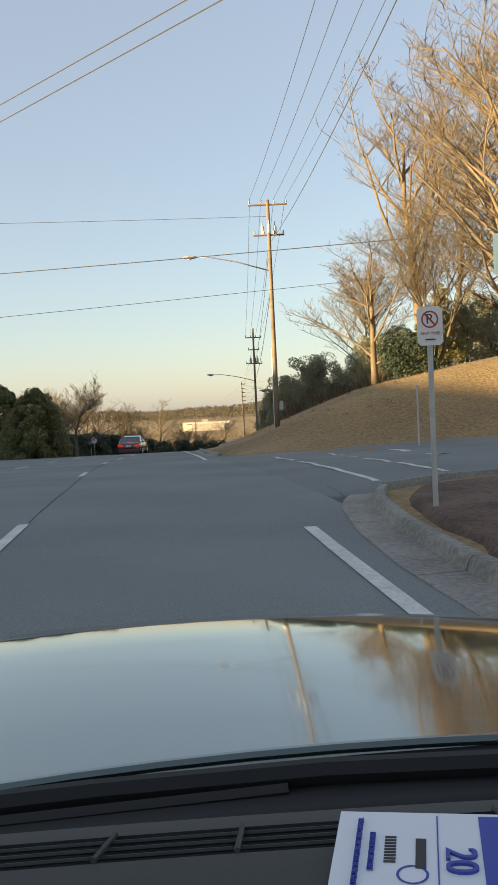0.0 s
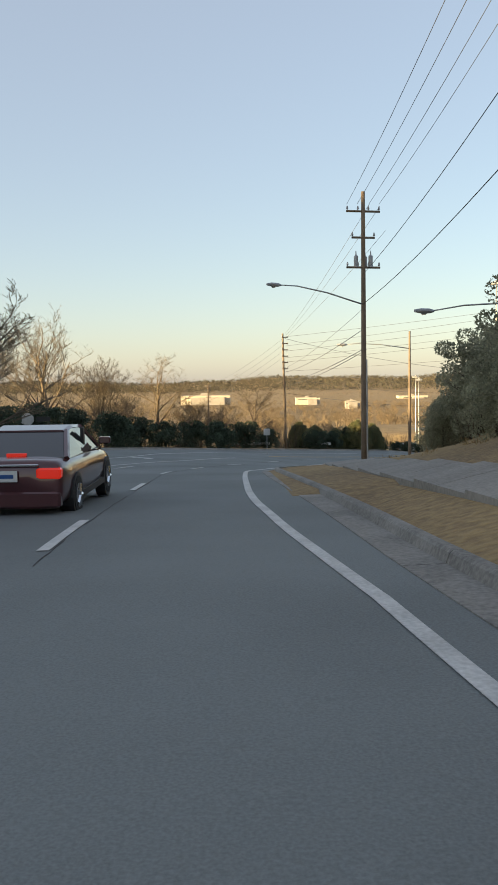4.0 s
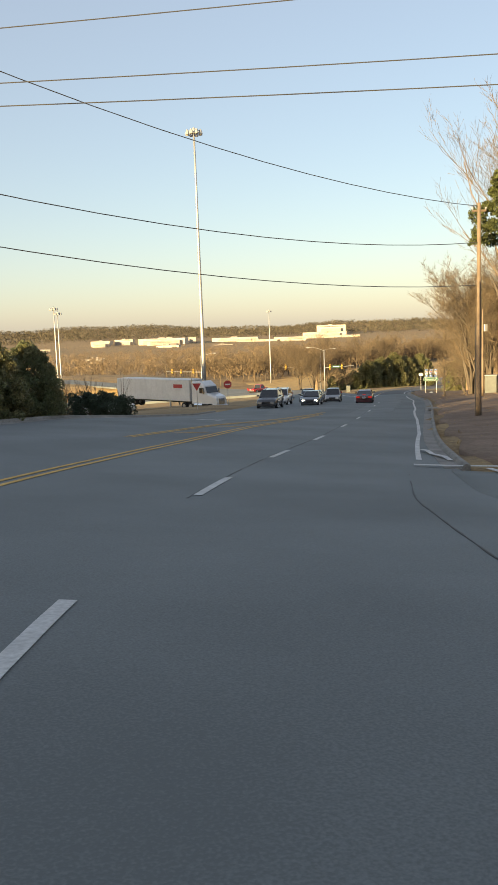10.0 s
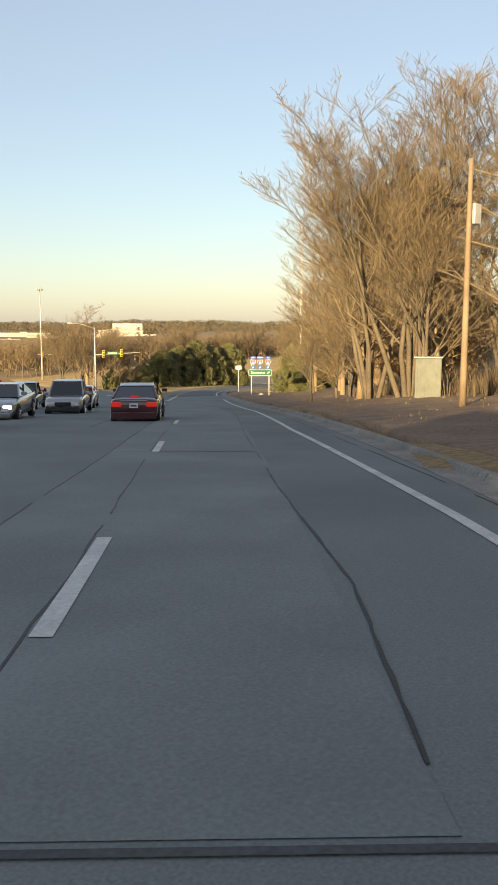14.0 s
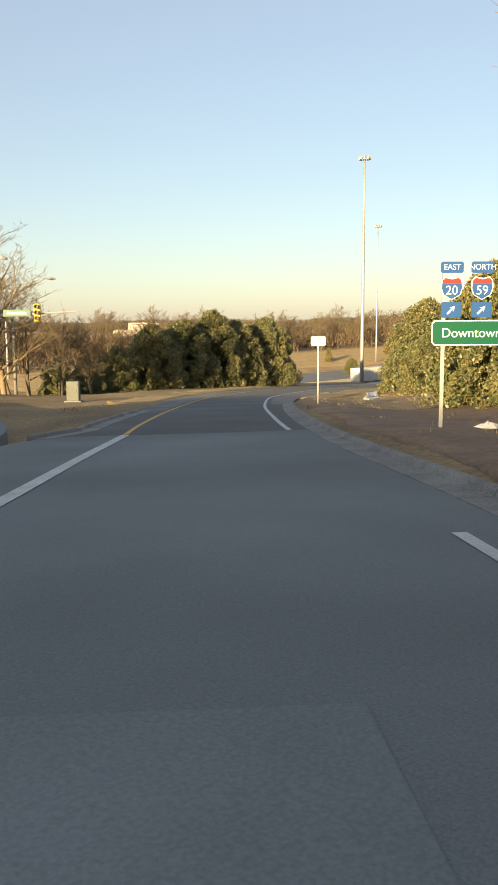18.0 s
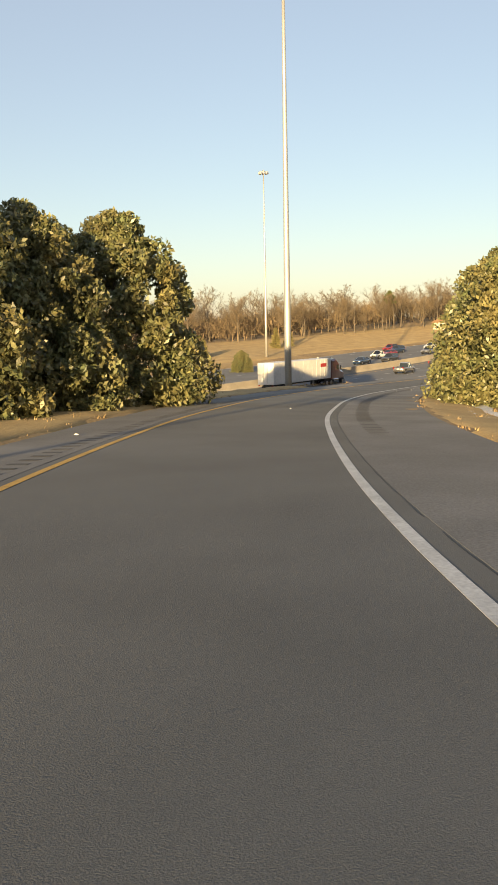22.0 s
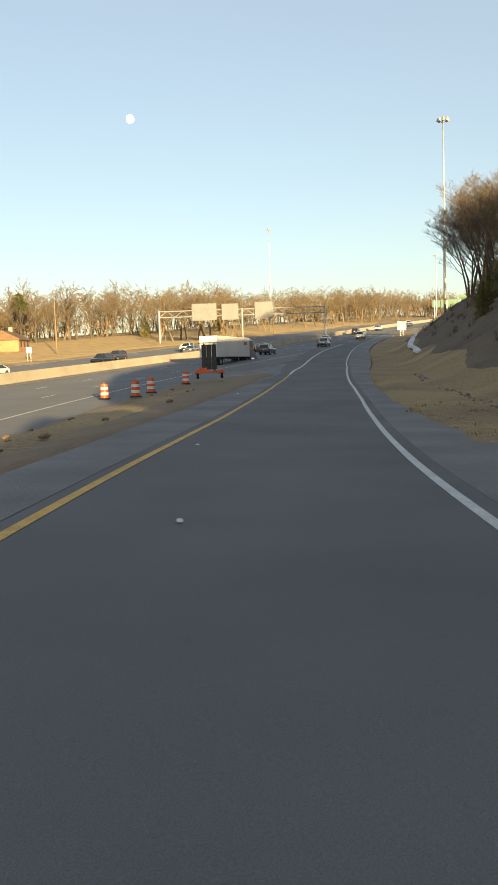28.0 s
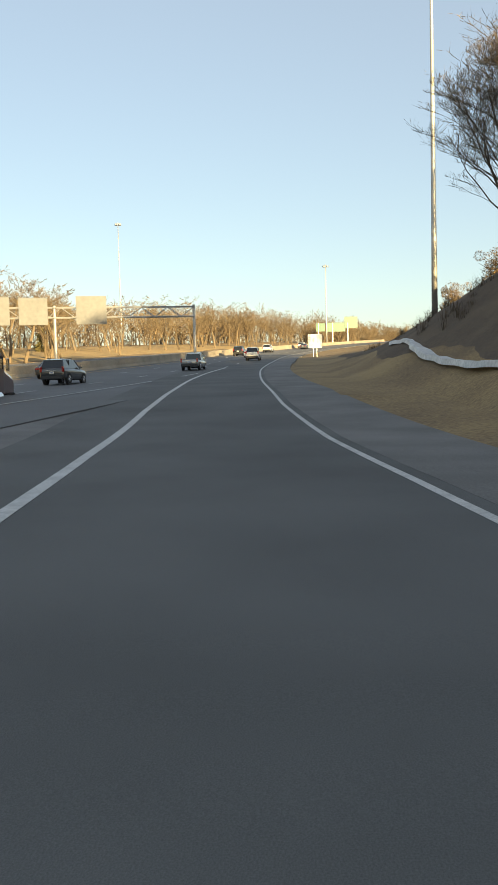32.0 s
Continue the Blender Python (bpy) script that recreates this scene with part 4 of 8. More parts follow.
for q in (191.6, 196.1, 197.0):
    part("rubble", strip(q, q + 0.35, lambda a: right_of(a) + 0.1, 0.3, 0.2, 0.12), M_CONCRETE, dr)


def scrap(x, y, z, w, seed):
    """A crumpled scrap of pale litter."""
    rng = random.Random(seed)
    n = 9
    rings = []
    for u, h in ((0.3, 0.0), (1.0, 0.25), (0.7, 0.6), (0.15, 0.8)):
        rings.append([(math.cos(k * math.tau / n) * w * u * rng.uniform(0.6, 1.2), math.sin(k * math.tau / n) * w * u * 0.7 * rng.uniform(0.6, 1.2), w * h * rng.uniform(0.5, 1.0)) for k in range(n)])
    t = tagged(part("litter_scrap", Shape().loft(rings), M_SIGNWHITE), "small pale crumpled litter scrap lying beside the ramp", "litter", "litter scraps")
    t.location = (x, y, z)
    t.rotation_euler = (0, 0, seed)


for k, (s0, d0, w) in enumerate(((331, -1.6, 0.05), (338, -3.0, 0.06), (352, -5.2, 0.07), (366, -0.6, 0.05), (398, 2.4, 0.06), (402, 3.0, 0.06), (405, 2.7, 0.045), (452, -0.8, 0.06), (461, -1.5, 0.05), (487, -2.9, 0.08))):
    p = on(s0, d0, 0.02)
    scrap(p[0], p[1], p[2], w, k)
scrap(97.2, 244.4, level(97.2, 244.4) + 0.08, 0.32, 40)
# broken pale stones in the gully at the foot of the cut slope
for k in range(60):
    rng = random.Random(300 + k)
    s0 = 466 + k * 0.75 + rng.uniform(-0.3, 0.3)
    q = on(s0, float(np.interp(s0, [466, 490, 512], [7.8, 8.6, 8.7])) + rng.gauss(0, 0.25))
    w = rng.uniform(0.05, 0.17)
    rings = [[(math.cos(j * math.tau / 6) * w * u * rng.uniform(0.7, 1.2), math.sin(j * math.tau / 6) * w * u * rng.uniform(0.6, 1.0), w * h) for j in range(6)] for u, h in ((0.9, -0.3), (1.0, 0.2), (0.5, 0.55))]
    c = tagged(part("stone", Shape().loft(rings), M_SHOULDER if k % 3 else M_BARRIER), "pale broken stone in the gully below the slope", "stone", "gully stones")
    c.location = (q[0], q[1], level(q[0], q[1]) + 0.05)
# brown clods and sticks on the bare median
for k in range(24):
    rng = random.Random(200 + k)
    s0 = rng.uniform(446, 512)
    a = on(s0, left_of(s0) - 0.8)
    f = rng.uniform(0.15, 0.85)
    y = a[1] + (float(freeway_near(a[0])) + 0.3 - a[1]) * f
    w = rng.uniform(0.08, 0.22)
    rings = [[(math.cos(j * math.tau / 7) * w * u * rng.uniform(0.7, 1.2), math.sin(j * math.tau / 7) * w * u * rng.uniform(0.5, 1.0), w * h) for j in range(7)] for u, h in ((0.9, -0.2), (1.0, 0.2), (0.5, 0.5))]
    c = tagged(part("earth_clod", Shape().loft(rings), M_DIRT), "brown clod of earth on the bare median", "clod", "earth clods")
    c.location = (a[0], y, float(np.interp(f, [0, 1], [a[2], float(freeway_z(a[0]))])) + 0.08)

# ---------------------------------------------------------------- poles, wires, lamps, signs
def hang(a, b, sag, r=0.012, n=14):
    a, b = Vector(a), Vector(b)
    pts = [a.lerp(b, i / n) - Vector((0, 0, sag * 4 * (i / n) * (1 - i / n))) for i in range(n + 1)]
    return Shape().tube(pts, r, 4)


def cable(a, b, sag=0.8, r=0.012, label="thin black overhead wire between poles"):
    return tagged(part("overhead_wire", hang(a, b, sag, r), M_CABLE), label, "wire", "overhead wires")


def crossarm(pole, h, width, yaw, n=4, up=0.28, insul=M_PORCELAIN):
    c, s = math.cos(radians(yaw)), math.sin(radians(yaw))
    arm = Shape().tube([(-width / 2 * c, -width / 2 * s, h), (width / 2 * c, width / 2 * s, h)], 0.06, 4)
    a = part("crossarm", arm, M_POLE, pole)
    for i in range(n):
        q = (-0.5 + i / (n - 1)) * width * 0.94
        sh = Shape().tube([(q * c, q * s, h + 0.03), (q * c, q * s, h + 0.09), (q * c, q * s, h + 0.12), (q * c, q * s, h + 0.2), (q * c, q * s, h + up)], [0.02, 0.025, 0.07, 0.05, 0.03], 6)
        part("insulator", sh, insul, a)
    return a


def can(pole, h, a, r=0.19, tall=0.75):
    x, y = math.cos(a) * 0.4, math.sin(a) * 0.4
    sh = Shape().tube([(x, y, h - tall / 2), (x, y, h + tall / 2), (x, y, h + tall / 2 + 0.05)], [r, r, r * 0.6], 10)
    t = part("transformer", sh, M_PORCELAIN, pole, "grey can on the pole")
    part("bushing", Shape().tube([(x, y, h + tall / 2 + 0.05), (x, y, h + tall / 2 + 0.3)], [0.05, 0.02], 6), M_PORCELAIN, t)


def lamp_arm(pole, h, tip, mat=M_STEEL, r=0.045):
    """A bracket arm that reaches from the pole at height h to a lamp head at tip."""
    tip = Vector(tip)
    flat = Vector((tip.x, tip.y, 0)).normalized()
    pts = [Vector((0, 0, h)), Vector((0, 0, h)).lerp(tip, 0.45) + Vector((0, 0, 0.18)), Vector((0, 0, h)).lerp(tip, 0.8) + Vector((0, 0, 0.16)), tip]
    arm = part("lamp_arm", Shape().tube(pts, [r, r * 0.9, r * 0.8, r * 0.7], 6), mat, pole, smooth=True)
    side = Vector((-flat.y, flat.x, 0))
    rings = []
    for u, w, d in ((-0.1, 0.05, 0.05), (0.1, 0.13, 0.10), (0.45, 0.16, 0.11), (0.75, 0.08, 0.06)):
        c = tip + flat * u
        rings.append([c + side * w * math.cos(k * math.tau / 8) + Vector((0, 0, d * math.sin(k * math.tau / 8))) for k in range(8)])
    head = part("lamp_head", Shape().loft(rings), M_PORCELAIN, arm, "grey cobra-head lamp")
    c = tip + flat * 0.35 - Vector((0, 0, 0.11))
    part("lens", Shape().tube([c, c - Vector((0, 0, 0.05))], [0.12, 0.07], 8), M_LAMPGLASS, head)
    return arm


def utility_pole(x, y, top, label, r=0.17, group="utility poles", lean=0.0, mat=M_POLE):
    z = level(x, y)
    h = top - z
    p = thing("utility_pole", label, "utility pole", at(x, y, z - 0.15), group)
    pts = [(lean * i / 6, 0, (h + 0.15) * i / 6) for i in range(7)]
    part("shaft", Shape().tube(pts, [r * (1 - 0.4 * i / 6) for i in range(7)], 10), mat, p, smooth=True)
    p["tall"] = h
    return p


POLES = {}
p1 = utility_pole(1.8, 52.0, 14.2, "tall weathered wooden utility pole with crossarms and lamp")
h1 = p1["tall"]
crossarm(p1, h1 - 0.15, 2.4, 0, 4)
crossarm(p1, h1 - 2.0, 1.9, 0, 4)
for a in (0.3, 2.8, 4.7):
    can(p1, h1 - 1.7, a, 0.11, 0.5)
lamp_arm(p1, h1 - 4.2, (-4.6, -0.3, h1 - 3.2))
part("meter_box", Shape().box(0.16, 0.42, -0.1, 0.1, 1.2, 1.75, 0.02), M_PORCELAIN, p1, "grey meter box")
part("riser", Shape().tube([(-0.17, -0.05, 0.2), (-0.15, -0.05, 5.0)], 0.04, 6), M_STEEL, p1)
p2 = utility_pole(1.0, 97.2, 10.6, "wooden utility pole with lamp arm and insulators")
h2 = p2["tall"]
crossarm(p2, h2 - 0.9, 1.9, 10, 4)
crossarm(p2, h2 - 2.3, 1.3, 10, 2)
crossarm(p2, h2 - 3.9, 1.9, 10, 4)
for a in (0.0, 3.14, 1.2):
    can(p2, h2 - 3.6, a, 0.12, 0.6)
lamp_arm(p2, h2 - 5.9, (-4.7, -2.8, h2 - 5.1))
part("riser", Shape().tube([(0.17, -0.1, 0.2), (0.14, -0.08, 6.0)], 0.05, 6), M_STEEL, p2)
p5 = utility_pole(9.0, 87.0, 4.2, "grey steel lamp pole on the bank", 0.1, "lamp poles", 0, M_STEEL)
lamp_arm(p5, p5["tall"] - 0.5, (-7.0, -2.0, p5["tall"] - 0.9))
p6 = utility_pole(8.3, 121.5, 4.5, "dark wooden pole with a long lamp arm", 0.14)
lamp_arm(p6, p6["tall"] - 1.3, (-5.4, -0.6, p6["tall"] - 0.92))
p4 = utility_pole(-0.7, 151.6, 6.2, "leaning wooden utility pole behind dark bushes", 0.18, lean=-0.25)
for k in range(6):
    crossarm(p4, p4["tall"] - 0.3 - 0.75 * k, 0.8, 25, 2, 0.15)
p7 = utility_pole(-10.8, 170.6, 0.3, "far wooden utility pole among bare trees", 0.15)
for k in range(4):
    crossarm(p7, p7["tall"] - 0.3 - 0.7 * k, 0.7, 25, 2, 0.15)
p8 = utility_pole(37.3, 163.6, 1.4, "tall wooden utility pole at the edge of the wood", 0.17)
crossarm(p8, p8["tall"] - 0.3, 0.8, -30, 2, 0.15)
part("riser", Shape().tube([(-0.2, 0.0, 0.2), (-0.2, 0, 5.5)], 0.06, 6), M_DARKSTEEL, p8)
p8b = utility_pole(37.0, 163.3, -3.0, "shorter dark pole beside the tall one", 0.15)
p9 = utility_pole(65.0, 194.7, -4.0, "short wooden pole with a grey service box", 0.14)
part("service_box", Shape().box(0.12, 0.55, -0.15, 0.12, p9["tall"] - 2.2, p9["tall"] - 1.45, 0.03), M_SIGNBACK, p9, "pale grey box")
p0 = (5.2, 6.0)
P0Z = 14.6
left_pole = (-30, 45)
for k, (a, b) in enumerate(((-1.1, 0.0), (-0.4, 0.0), (0.4, 0.0), (1.1, 0.0))):
    cable((p0[0] + a, p0[1], P0Z), (1.8 + a, 52, 14.3), 0.7)
    cable((1.8 + a, 52, 14.3), (1.0 + a * 0.8, 97.2, 9.95), 0.7)
cable((p0[0], p0[1], P0Z - 2.4), (1.8, 52, 11.5), 0.8, 0.016)
cable((1.8, 52, 11.5), (1.0, 97.2, 6.2), 0.8, 0.016)
cable((1.8, 52, 9.0), (1.0, 97.2, 4.6), 0.8, 0.02)
cable((-30, 51.5, 13.9), (1.8, 52, 13.2), 0.1)
cable((-30, 51.5, 9.9), (20, 36.5, 9.1), 0.15, 0.022)
cable((-30, 34.5, 4.7), (20, 49.5, 9.5), 0.15)
cable((-30, 47.5, 10.1), (p0[0], p0[1], 6.9), 0.05)
cable((-30, 47.5, 10.8), (p0[0], p0[1], 7.1), 0.05)
for k, (q, z1, z2) in enumerate(((0.35, 9.95, 6.2), (0.9, 9.8, 6.0), (1.2, 8.5, 5.8), (0.05, 4.4, 2.1), (0.1, 3.3, 1.6), (0.1, 2.2, 0.5), (0.15, 2.1, 0.0))):
    cable((1.0 + q, 97.2, z1), (-0.7 + 0.2 * q, 151.6, z2), 0.35, 0.012 if k < 4 else 0.02)
for k in range(4):
    cable((-0.7, 151.6, 5.8 - 0.75 * k), (-10.8, 170.6, 0.0 - 0.7 * k), 0.5)
# wires that cross the bend to the wood on the right
utility_pole(40.0, 130.0, 10.0, "tall wooden utility pole on the wooded bank")
for z1, z2, y2, x2 in ((5.8, 9.5, 130, 40), (4.7, 9.2, 130, 40), (4.1, 8.1, 130, 40), (3.3, 7.3, 130, 40), (2.8, 6.4, 130, 40), (1.7, 4.1, 130, 40), (0.8, 1.6, 130, 40), (0.4, 0.6, 130, 40)):
    cable((-0.7, 151.6, z1), (x2, y2, z2), 0.25, 0.014)
for z0, z2, sag in ((5.6, 1.2, 1.3), (0.9, -0.8, 1.3), (-0.9, -3.2, 1.0)):
    cable((-0.7, 151.6, z0), (37.3, 163.6, z2), sag, 0.018)


def light_mast(x, y, top, label, n=8, r=0.3):
    z = level(x, y)
    h = top - z
    m = thing("light_mast", label, "light mast", at(x, y, z - 0.2), "high-mast lights")
    part("shaft", Shape().tube([(0, 0, h * i / 5) for i in range(6)], [r * (1 - 0.62 * i / 5) for i in range(6)], 12), M_STEEL, m, smooth=True)
    ring = part("lamp_ring", Shape().tube([(math.cos(k * math.tau / 16) * 0.75, math.sin(k * math.tau / 16) * 0.75, h - 0.2) for k in range(17)], 0.05, 5, False), M_STEEL, m)
    part("hoist_cap", Shape().tube([(0, 0, h - 0.5), (0, 0, h + 0.1), (0, 0, h + 0.3)], [0.25, 0.25, 0.1], 8), M_STEEL, m)
    for k in range(n):
        a = k * math.tau / n
        c, s = math.cos(a), math.sin(a)
        sh = Shape().tube([(c * 0.95, s * 0.95, h - 0.05), (c * 0.95, s * 0.95, h - 0.3), (c * 0.95, s * 0.95, h - 0.62)], [0.12, 0.22, 0.3], 8)
        lamp = part("floodlight", sh, M_STEEL, ring, "grey floodlight")
        part("lens", Shape().tube([(c * 0.95, s * 0.95, h - 0.62), (c * 0.95, s * 0.95, h - 0.68)], [0.28, 0.2], 8), M_LAMPGLASS, lamp)
    return m


light_mast(49.0, 232.9, 21.6, "tall grey high-mast light beside the arterial")
light_mast(54.3, 344.3, 2.2, "distant high-mast light in the valley")
light_mast(57.0, 352.0, 1.2, "distant high-mast light in the valley")
light_mast(161.1, 429.9, 2.2, "distant high-mast light beyond the signals")
light_mast(198.6, 346.4, 17.0, "very tall grey high-mast light beside the freeway ramp", r=0.42)
light_mast(277.3, 416.0, 16.4, "tall grey high-mast light beyond the freeway")
light_mast(608.0, 395.6, 36.1, "distant high-mast light on the freeway")
light_mast(389.9, 329.1, 19.9, "tall grey high-mast light on the freeway verge")
light_mast(640.0, 320.0, 24.0, "distant high-mast light on the freeway")


def post(parent, h, r=0.03, x=0.0, mat=M_STEEL, name="post"):
    return part(name, Shape().box(x - r, x + r, -r * 0.6, r * 0.6, 0, h), mat, parent)


def plate(w, h, z, y=-0.03, t=0.006, x=0.0, cut=0.04):
    """A flat sign plate with clipped corners, facing -y."""
    o = [(x - w / 2 + cut, z - h / 2), (x + w / 2 - cut, z - h / 2), (x + w / 2, z - h / 2 + cut), (x + w / 2, z + h / 2 - cut),
         (x + w / 2 - cut, z + h / 2), (x - w / 2 + cut, z + h / 2), (x - w / 2, z + h / 2 - cut), (x - w / 2, z - h / 2 + cut)]
    return Shape().loft([[(a, y - t, b) for a, b in o], [(a, y, b) for a, b in o]])


def bars(parent, rows, mat, y, name="lettering"):
    sh = Shape()
    for x0, x1, z0, z1 in rows:
        sh.box(x0, x1, y - 0.003, y, z0, z1)
    return part(name, sh, mat, parent)


def words(text, size, parent, x, y, z, mat, name="lettering", align="CENTER"):
    cu = bpy.data.curves.new(name, "FONT")
    cu.body, cu.size, cu.align_x, cu.align_y, cu.extrude = text, size, align, "CENTER", 0.002
    tmp = bpy.data.objects.new(name, cu)
    me = bpy.data.meshes.new_from_object(tmp)
    bpy.data.objects.remove(tmp)
    me.materials.clear()
    me.materials.append(mat)
    ob = part(name, me, mat, parent)
    ob.matrix_basis = pose(x, y, z, 90, 0, 0)
    return ob


def sign(name, label, x, y, yaw, lift=0.0, z=None):
    return thing(name, label, "road sign", at(x, y, (level(x, y) if z is None else z) + lift - 0.05, yaw))


def annulus(r0, r1, z, y, n=28):
    v = [(math.cos(k * math.tau / n) * r, y, z + math.sin(k * math.tau / n) * r) for r in (r0, r1) for k in range(n)]
    return Shape().add(v, [(k, (k + 1) % n, n + (k + 1) % n, n + k) for k in range(n)])


# no-parking sign at the corner
s = sign("parking_sign", "white no-parking sign on a steel post", 2.25, 10.2, 0)
post(s, 2.62, 0.03)
b = part("sign_plate", plate(0.31, 0.47, 2.36), M_SIGNWHITE, s)
part("ring", annulus(0.085, 0.105, 2.44, -0.038), M_SIGNRED, b)
words("R", 0.17, b, 0, -0.039, 2.44, M_BLACK)
part("slash", Shape().add([(-0.075, -0.041, 2.51), (-0.06, -0.041, 2.525), (0.075, -0.041, 2.37), (0.06, -0.041, 2.355)], [(0, 1, 2, 3)]), M_SIGNRED, b)
words("ANY TIME", 0.055, b, 0, -0.039, 2.27, M_SIGNRED)
bars(b, [(-0.06, 0.06, 2.19, 2.205)], M_BLACK, -0.039)
s = sign("thin_post", "thin grey steel post on the side street verge", 6.4, 31.5, 0)
post(s, 2.4, 0.03)
s = sign("street_sign", "pale blue sign on a post beside the side street", 4.85, 15.2, 0)
post(s, 4.2, 0.03, 0.1)
part("sign_plate", plate(0.6, 0.75, 4.0), material("sign_pale_blue", (0.13, 0.22, 0.29), 0.5, 0.1, 4, 1, 0), s)
# square sign in front of the bushes at the bend, back of stop signs
for x, y, w in ((-3.6, 127.5, 0.6), (-20.5, 108.0, 0.55)):
    s = sign("square_sign", "grey back of a square sign on a post", x, y, 0)
    post(s, 2.4, 0.03)
    part("sign_plate", plate(w, 0.6, 2.1), M_SIGNBACK, s)
s = sign("round_sign", "grey back of an octagonal sign on a post", -19.4, 104.5, 0)
post(s, 2.6, 0.03)
part("sign_plate", plate(0.75, 0.75, 2.2, cut=0.22), M_SIGNBACK, s)
part("arrow_plate", plate(0.9, 0.3, 2.2, x=1.0), M_BLACK, s, "black one-way plate")
# do-not-enter and yield signs near the lorry
s = sign("red_round_sign", "red round no-entry sign on a post", 44.0, 214.0, -35)
post(s, 2.9, 0.03)
part("sign_plate", plate(0.9, 0.9, 2.45, cut=0.26), M_SIGNRED, s)
part("bar", Shape().box(-0.32, 0.32, -0.043, -0.04, 2.38, 2.52), M_SIGNWHITE, s)
s = sign("yield_sign", "red back of a triangular sign on a post", 34.0, 199.0, -35)
post(s, 2.4, 0.03)
part("sign_plate", Shape().add([(-0.42, -0.03, 2.5), (0.42, -0.03, 2.5), (0, -0.03, 1.78), (-0.42, -0.04, 2.5), (0.42, -0.04, 2.5), (0, -0.04, 1.78)], [(0, 1, 2), (5, 4, 3), (0, 3, 4, 1), (1, 4, 5, 2), (2, 5, 3, 0)]), M_SIGNRED, s)
# diamond and board beyond the junction
s = sign("diamond_sign", "yellow diamond warning sign on a post", 121.8, 354.4, -32)
post(s, 3.0, 0.04)
part("sign_plate", Shape().add([(0, -0.05, 1.3), (1.0, -0.05, 2.3), (0, -0.05, 3.3), (-1.0, -0.05, 2.3), (0, -0.03, 1.3), (1.0, -0.03, 2.3), (0, -0.03, 3.3), (-1.0, -0.03, 2.3)], [(0, 1, 2, 3), (7, 6, 5, 4), (0, 4, 5, 1), (1, 5, 6, 2), (2, 6, 7, 3), (3, 7, 4, 0)]), M_SIGNYELLOW, s)
s = sign("route_board", "white route board with dark shields on two posts", 118.8, 331.3, -32)
post(s, 3.2, 0.04, -1.2)
post(s, 3.2, 0.04, 1.2)
b = part("sign_plate", plate(4.0, 1.7, 3.2), M_SIGNWHITE, s)
bars(b, [(-1.7 + k * 0.95, -1.05 + k * 0.95, 2.9, 3.75) for k in range(4)] + [(-1.6, 1.6, 2.5, 2.65)], M_SIGNBACK, -0.038)
# the direction sign with three route shields at the ramp
GX, GY = 97.6, 245.0
s = sign("direction_sign", "green direction sign with three blue route shields above it", GX, GY, -38.4, z=level(GX, GY))
GZ = -14.95 - (level(GX, GY) - 0.05)
for q in (-1.05, 1.05):
    part("post", Shape().box(q - 0.05, q + 0.05, -0.03, 0.03, 0, GZ + 1.6), M_STEEL, s)
b = part("sign_plate", plate(2.75, 0.68, GZ, -0.05, cut=0.08), M_SIGNWHITE, s)
part("green_field", plate(2.69, 0.62, GZ, -0.058, cut=0.07), M_SIGNGREEN, b)
words("Downtown", 0.36, b, -0.28, -0.068, GZ - 0.01, M_SIGNWHITE)


def slant_arrow(parent, x, z, k, y=-0.069, mat=M_SIGNWHITE):
    v = [(-1, -0.7), (-0.7, -1), (0.35, 0.05), (0.35, -0.55), (0.8, 0.8), (-0.55, 0.35), (0.05, 0.35)]
    part("arrow", Shape().add([(x + a * k, y, z + c * k) for a, c in v], [(0, 1, 2, 6), (2, 3, 4), (2, 4, 6), (6, 4, 5)]), mat, parent)


slant_arrow(b, 0.98, GZ, 0.17)
for q, head, num in ((-0.85, "EAST", "20"), (-0.02, "NORTH", "59"), (0.92, "TO", "65")):
    t = part("banner_plate", plate(0.62, 0.3, GZ + 1.75, -0.05), M_SIGNBLUE, s, "blue banner plate")
    words(head, 0.21, t, q, -0.059, GZ + 1.75, M_SIGNWHITE)
    t.matrix_basis = pose(0, 0, 0)
    t.data.transform(Matrix.Translation((q, 0, 0)))
    o = [(-0.29, 0.18), (-0.2, 0.29), (0, 0.24), (0.2, 0.29), (0.29, 0.18), (0.31, 0.0), (0.24, -0.2), (0, -0.34), (-0.24, -0.2), (-0.31, 0.0)]
    t = part("shield", Shape().loft([[(q + a, -0.056, GZ + 1.22 + c) for a, c in o][::-1], [(q + a, -0.05, GZ + 1.22 + c) for a, c in o][::-1]]), M_SIGNWHITE, s, "blue and red route shield")
    part("blue_field", Shape().add([(q + a * 0.9, -0.06, GZ + 1.2 + c * 0.88) for a, c in o[3:] + o[:1]][:], [tuple(range(8))[::-1]]), M_SIGNBLUE, t)
    part("red_field", Shape().add([(q + a, -0.064, GZ + 1.22 + c) for a, c in ((-0.27, 0.1), (0.27, 0.1), (0.25, 0.19), (0.18, 0.25), (0, 0.21), (-0.18, 0.25), (-0.25, 0.19))], [(0, 1, 2, 3, 4, 5, 6)]), M_SIGNRED, t)
    words(num, 0.34, t, q, -0.066, GZ + 1.13, M_SIGNWHITE)
    t = part("arrow_plate", plate(0.56, 0.42, GZ + 0.62, -0.05, x=q), M_SIGNBLUE, s, "blue arrow plate")
    slant_arrow(t, q, GZ + 0.62, 0.13, -0.06)
s.scale = (0.92, 0.92, 0.93)
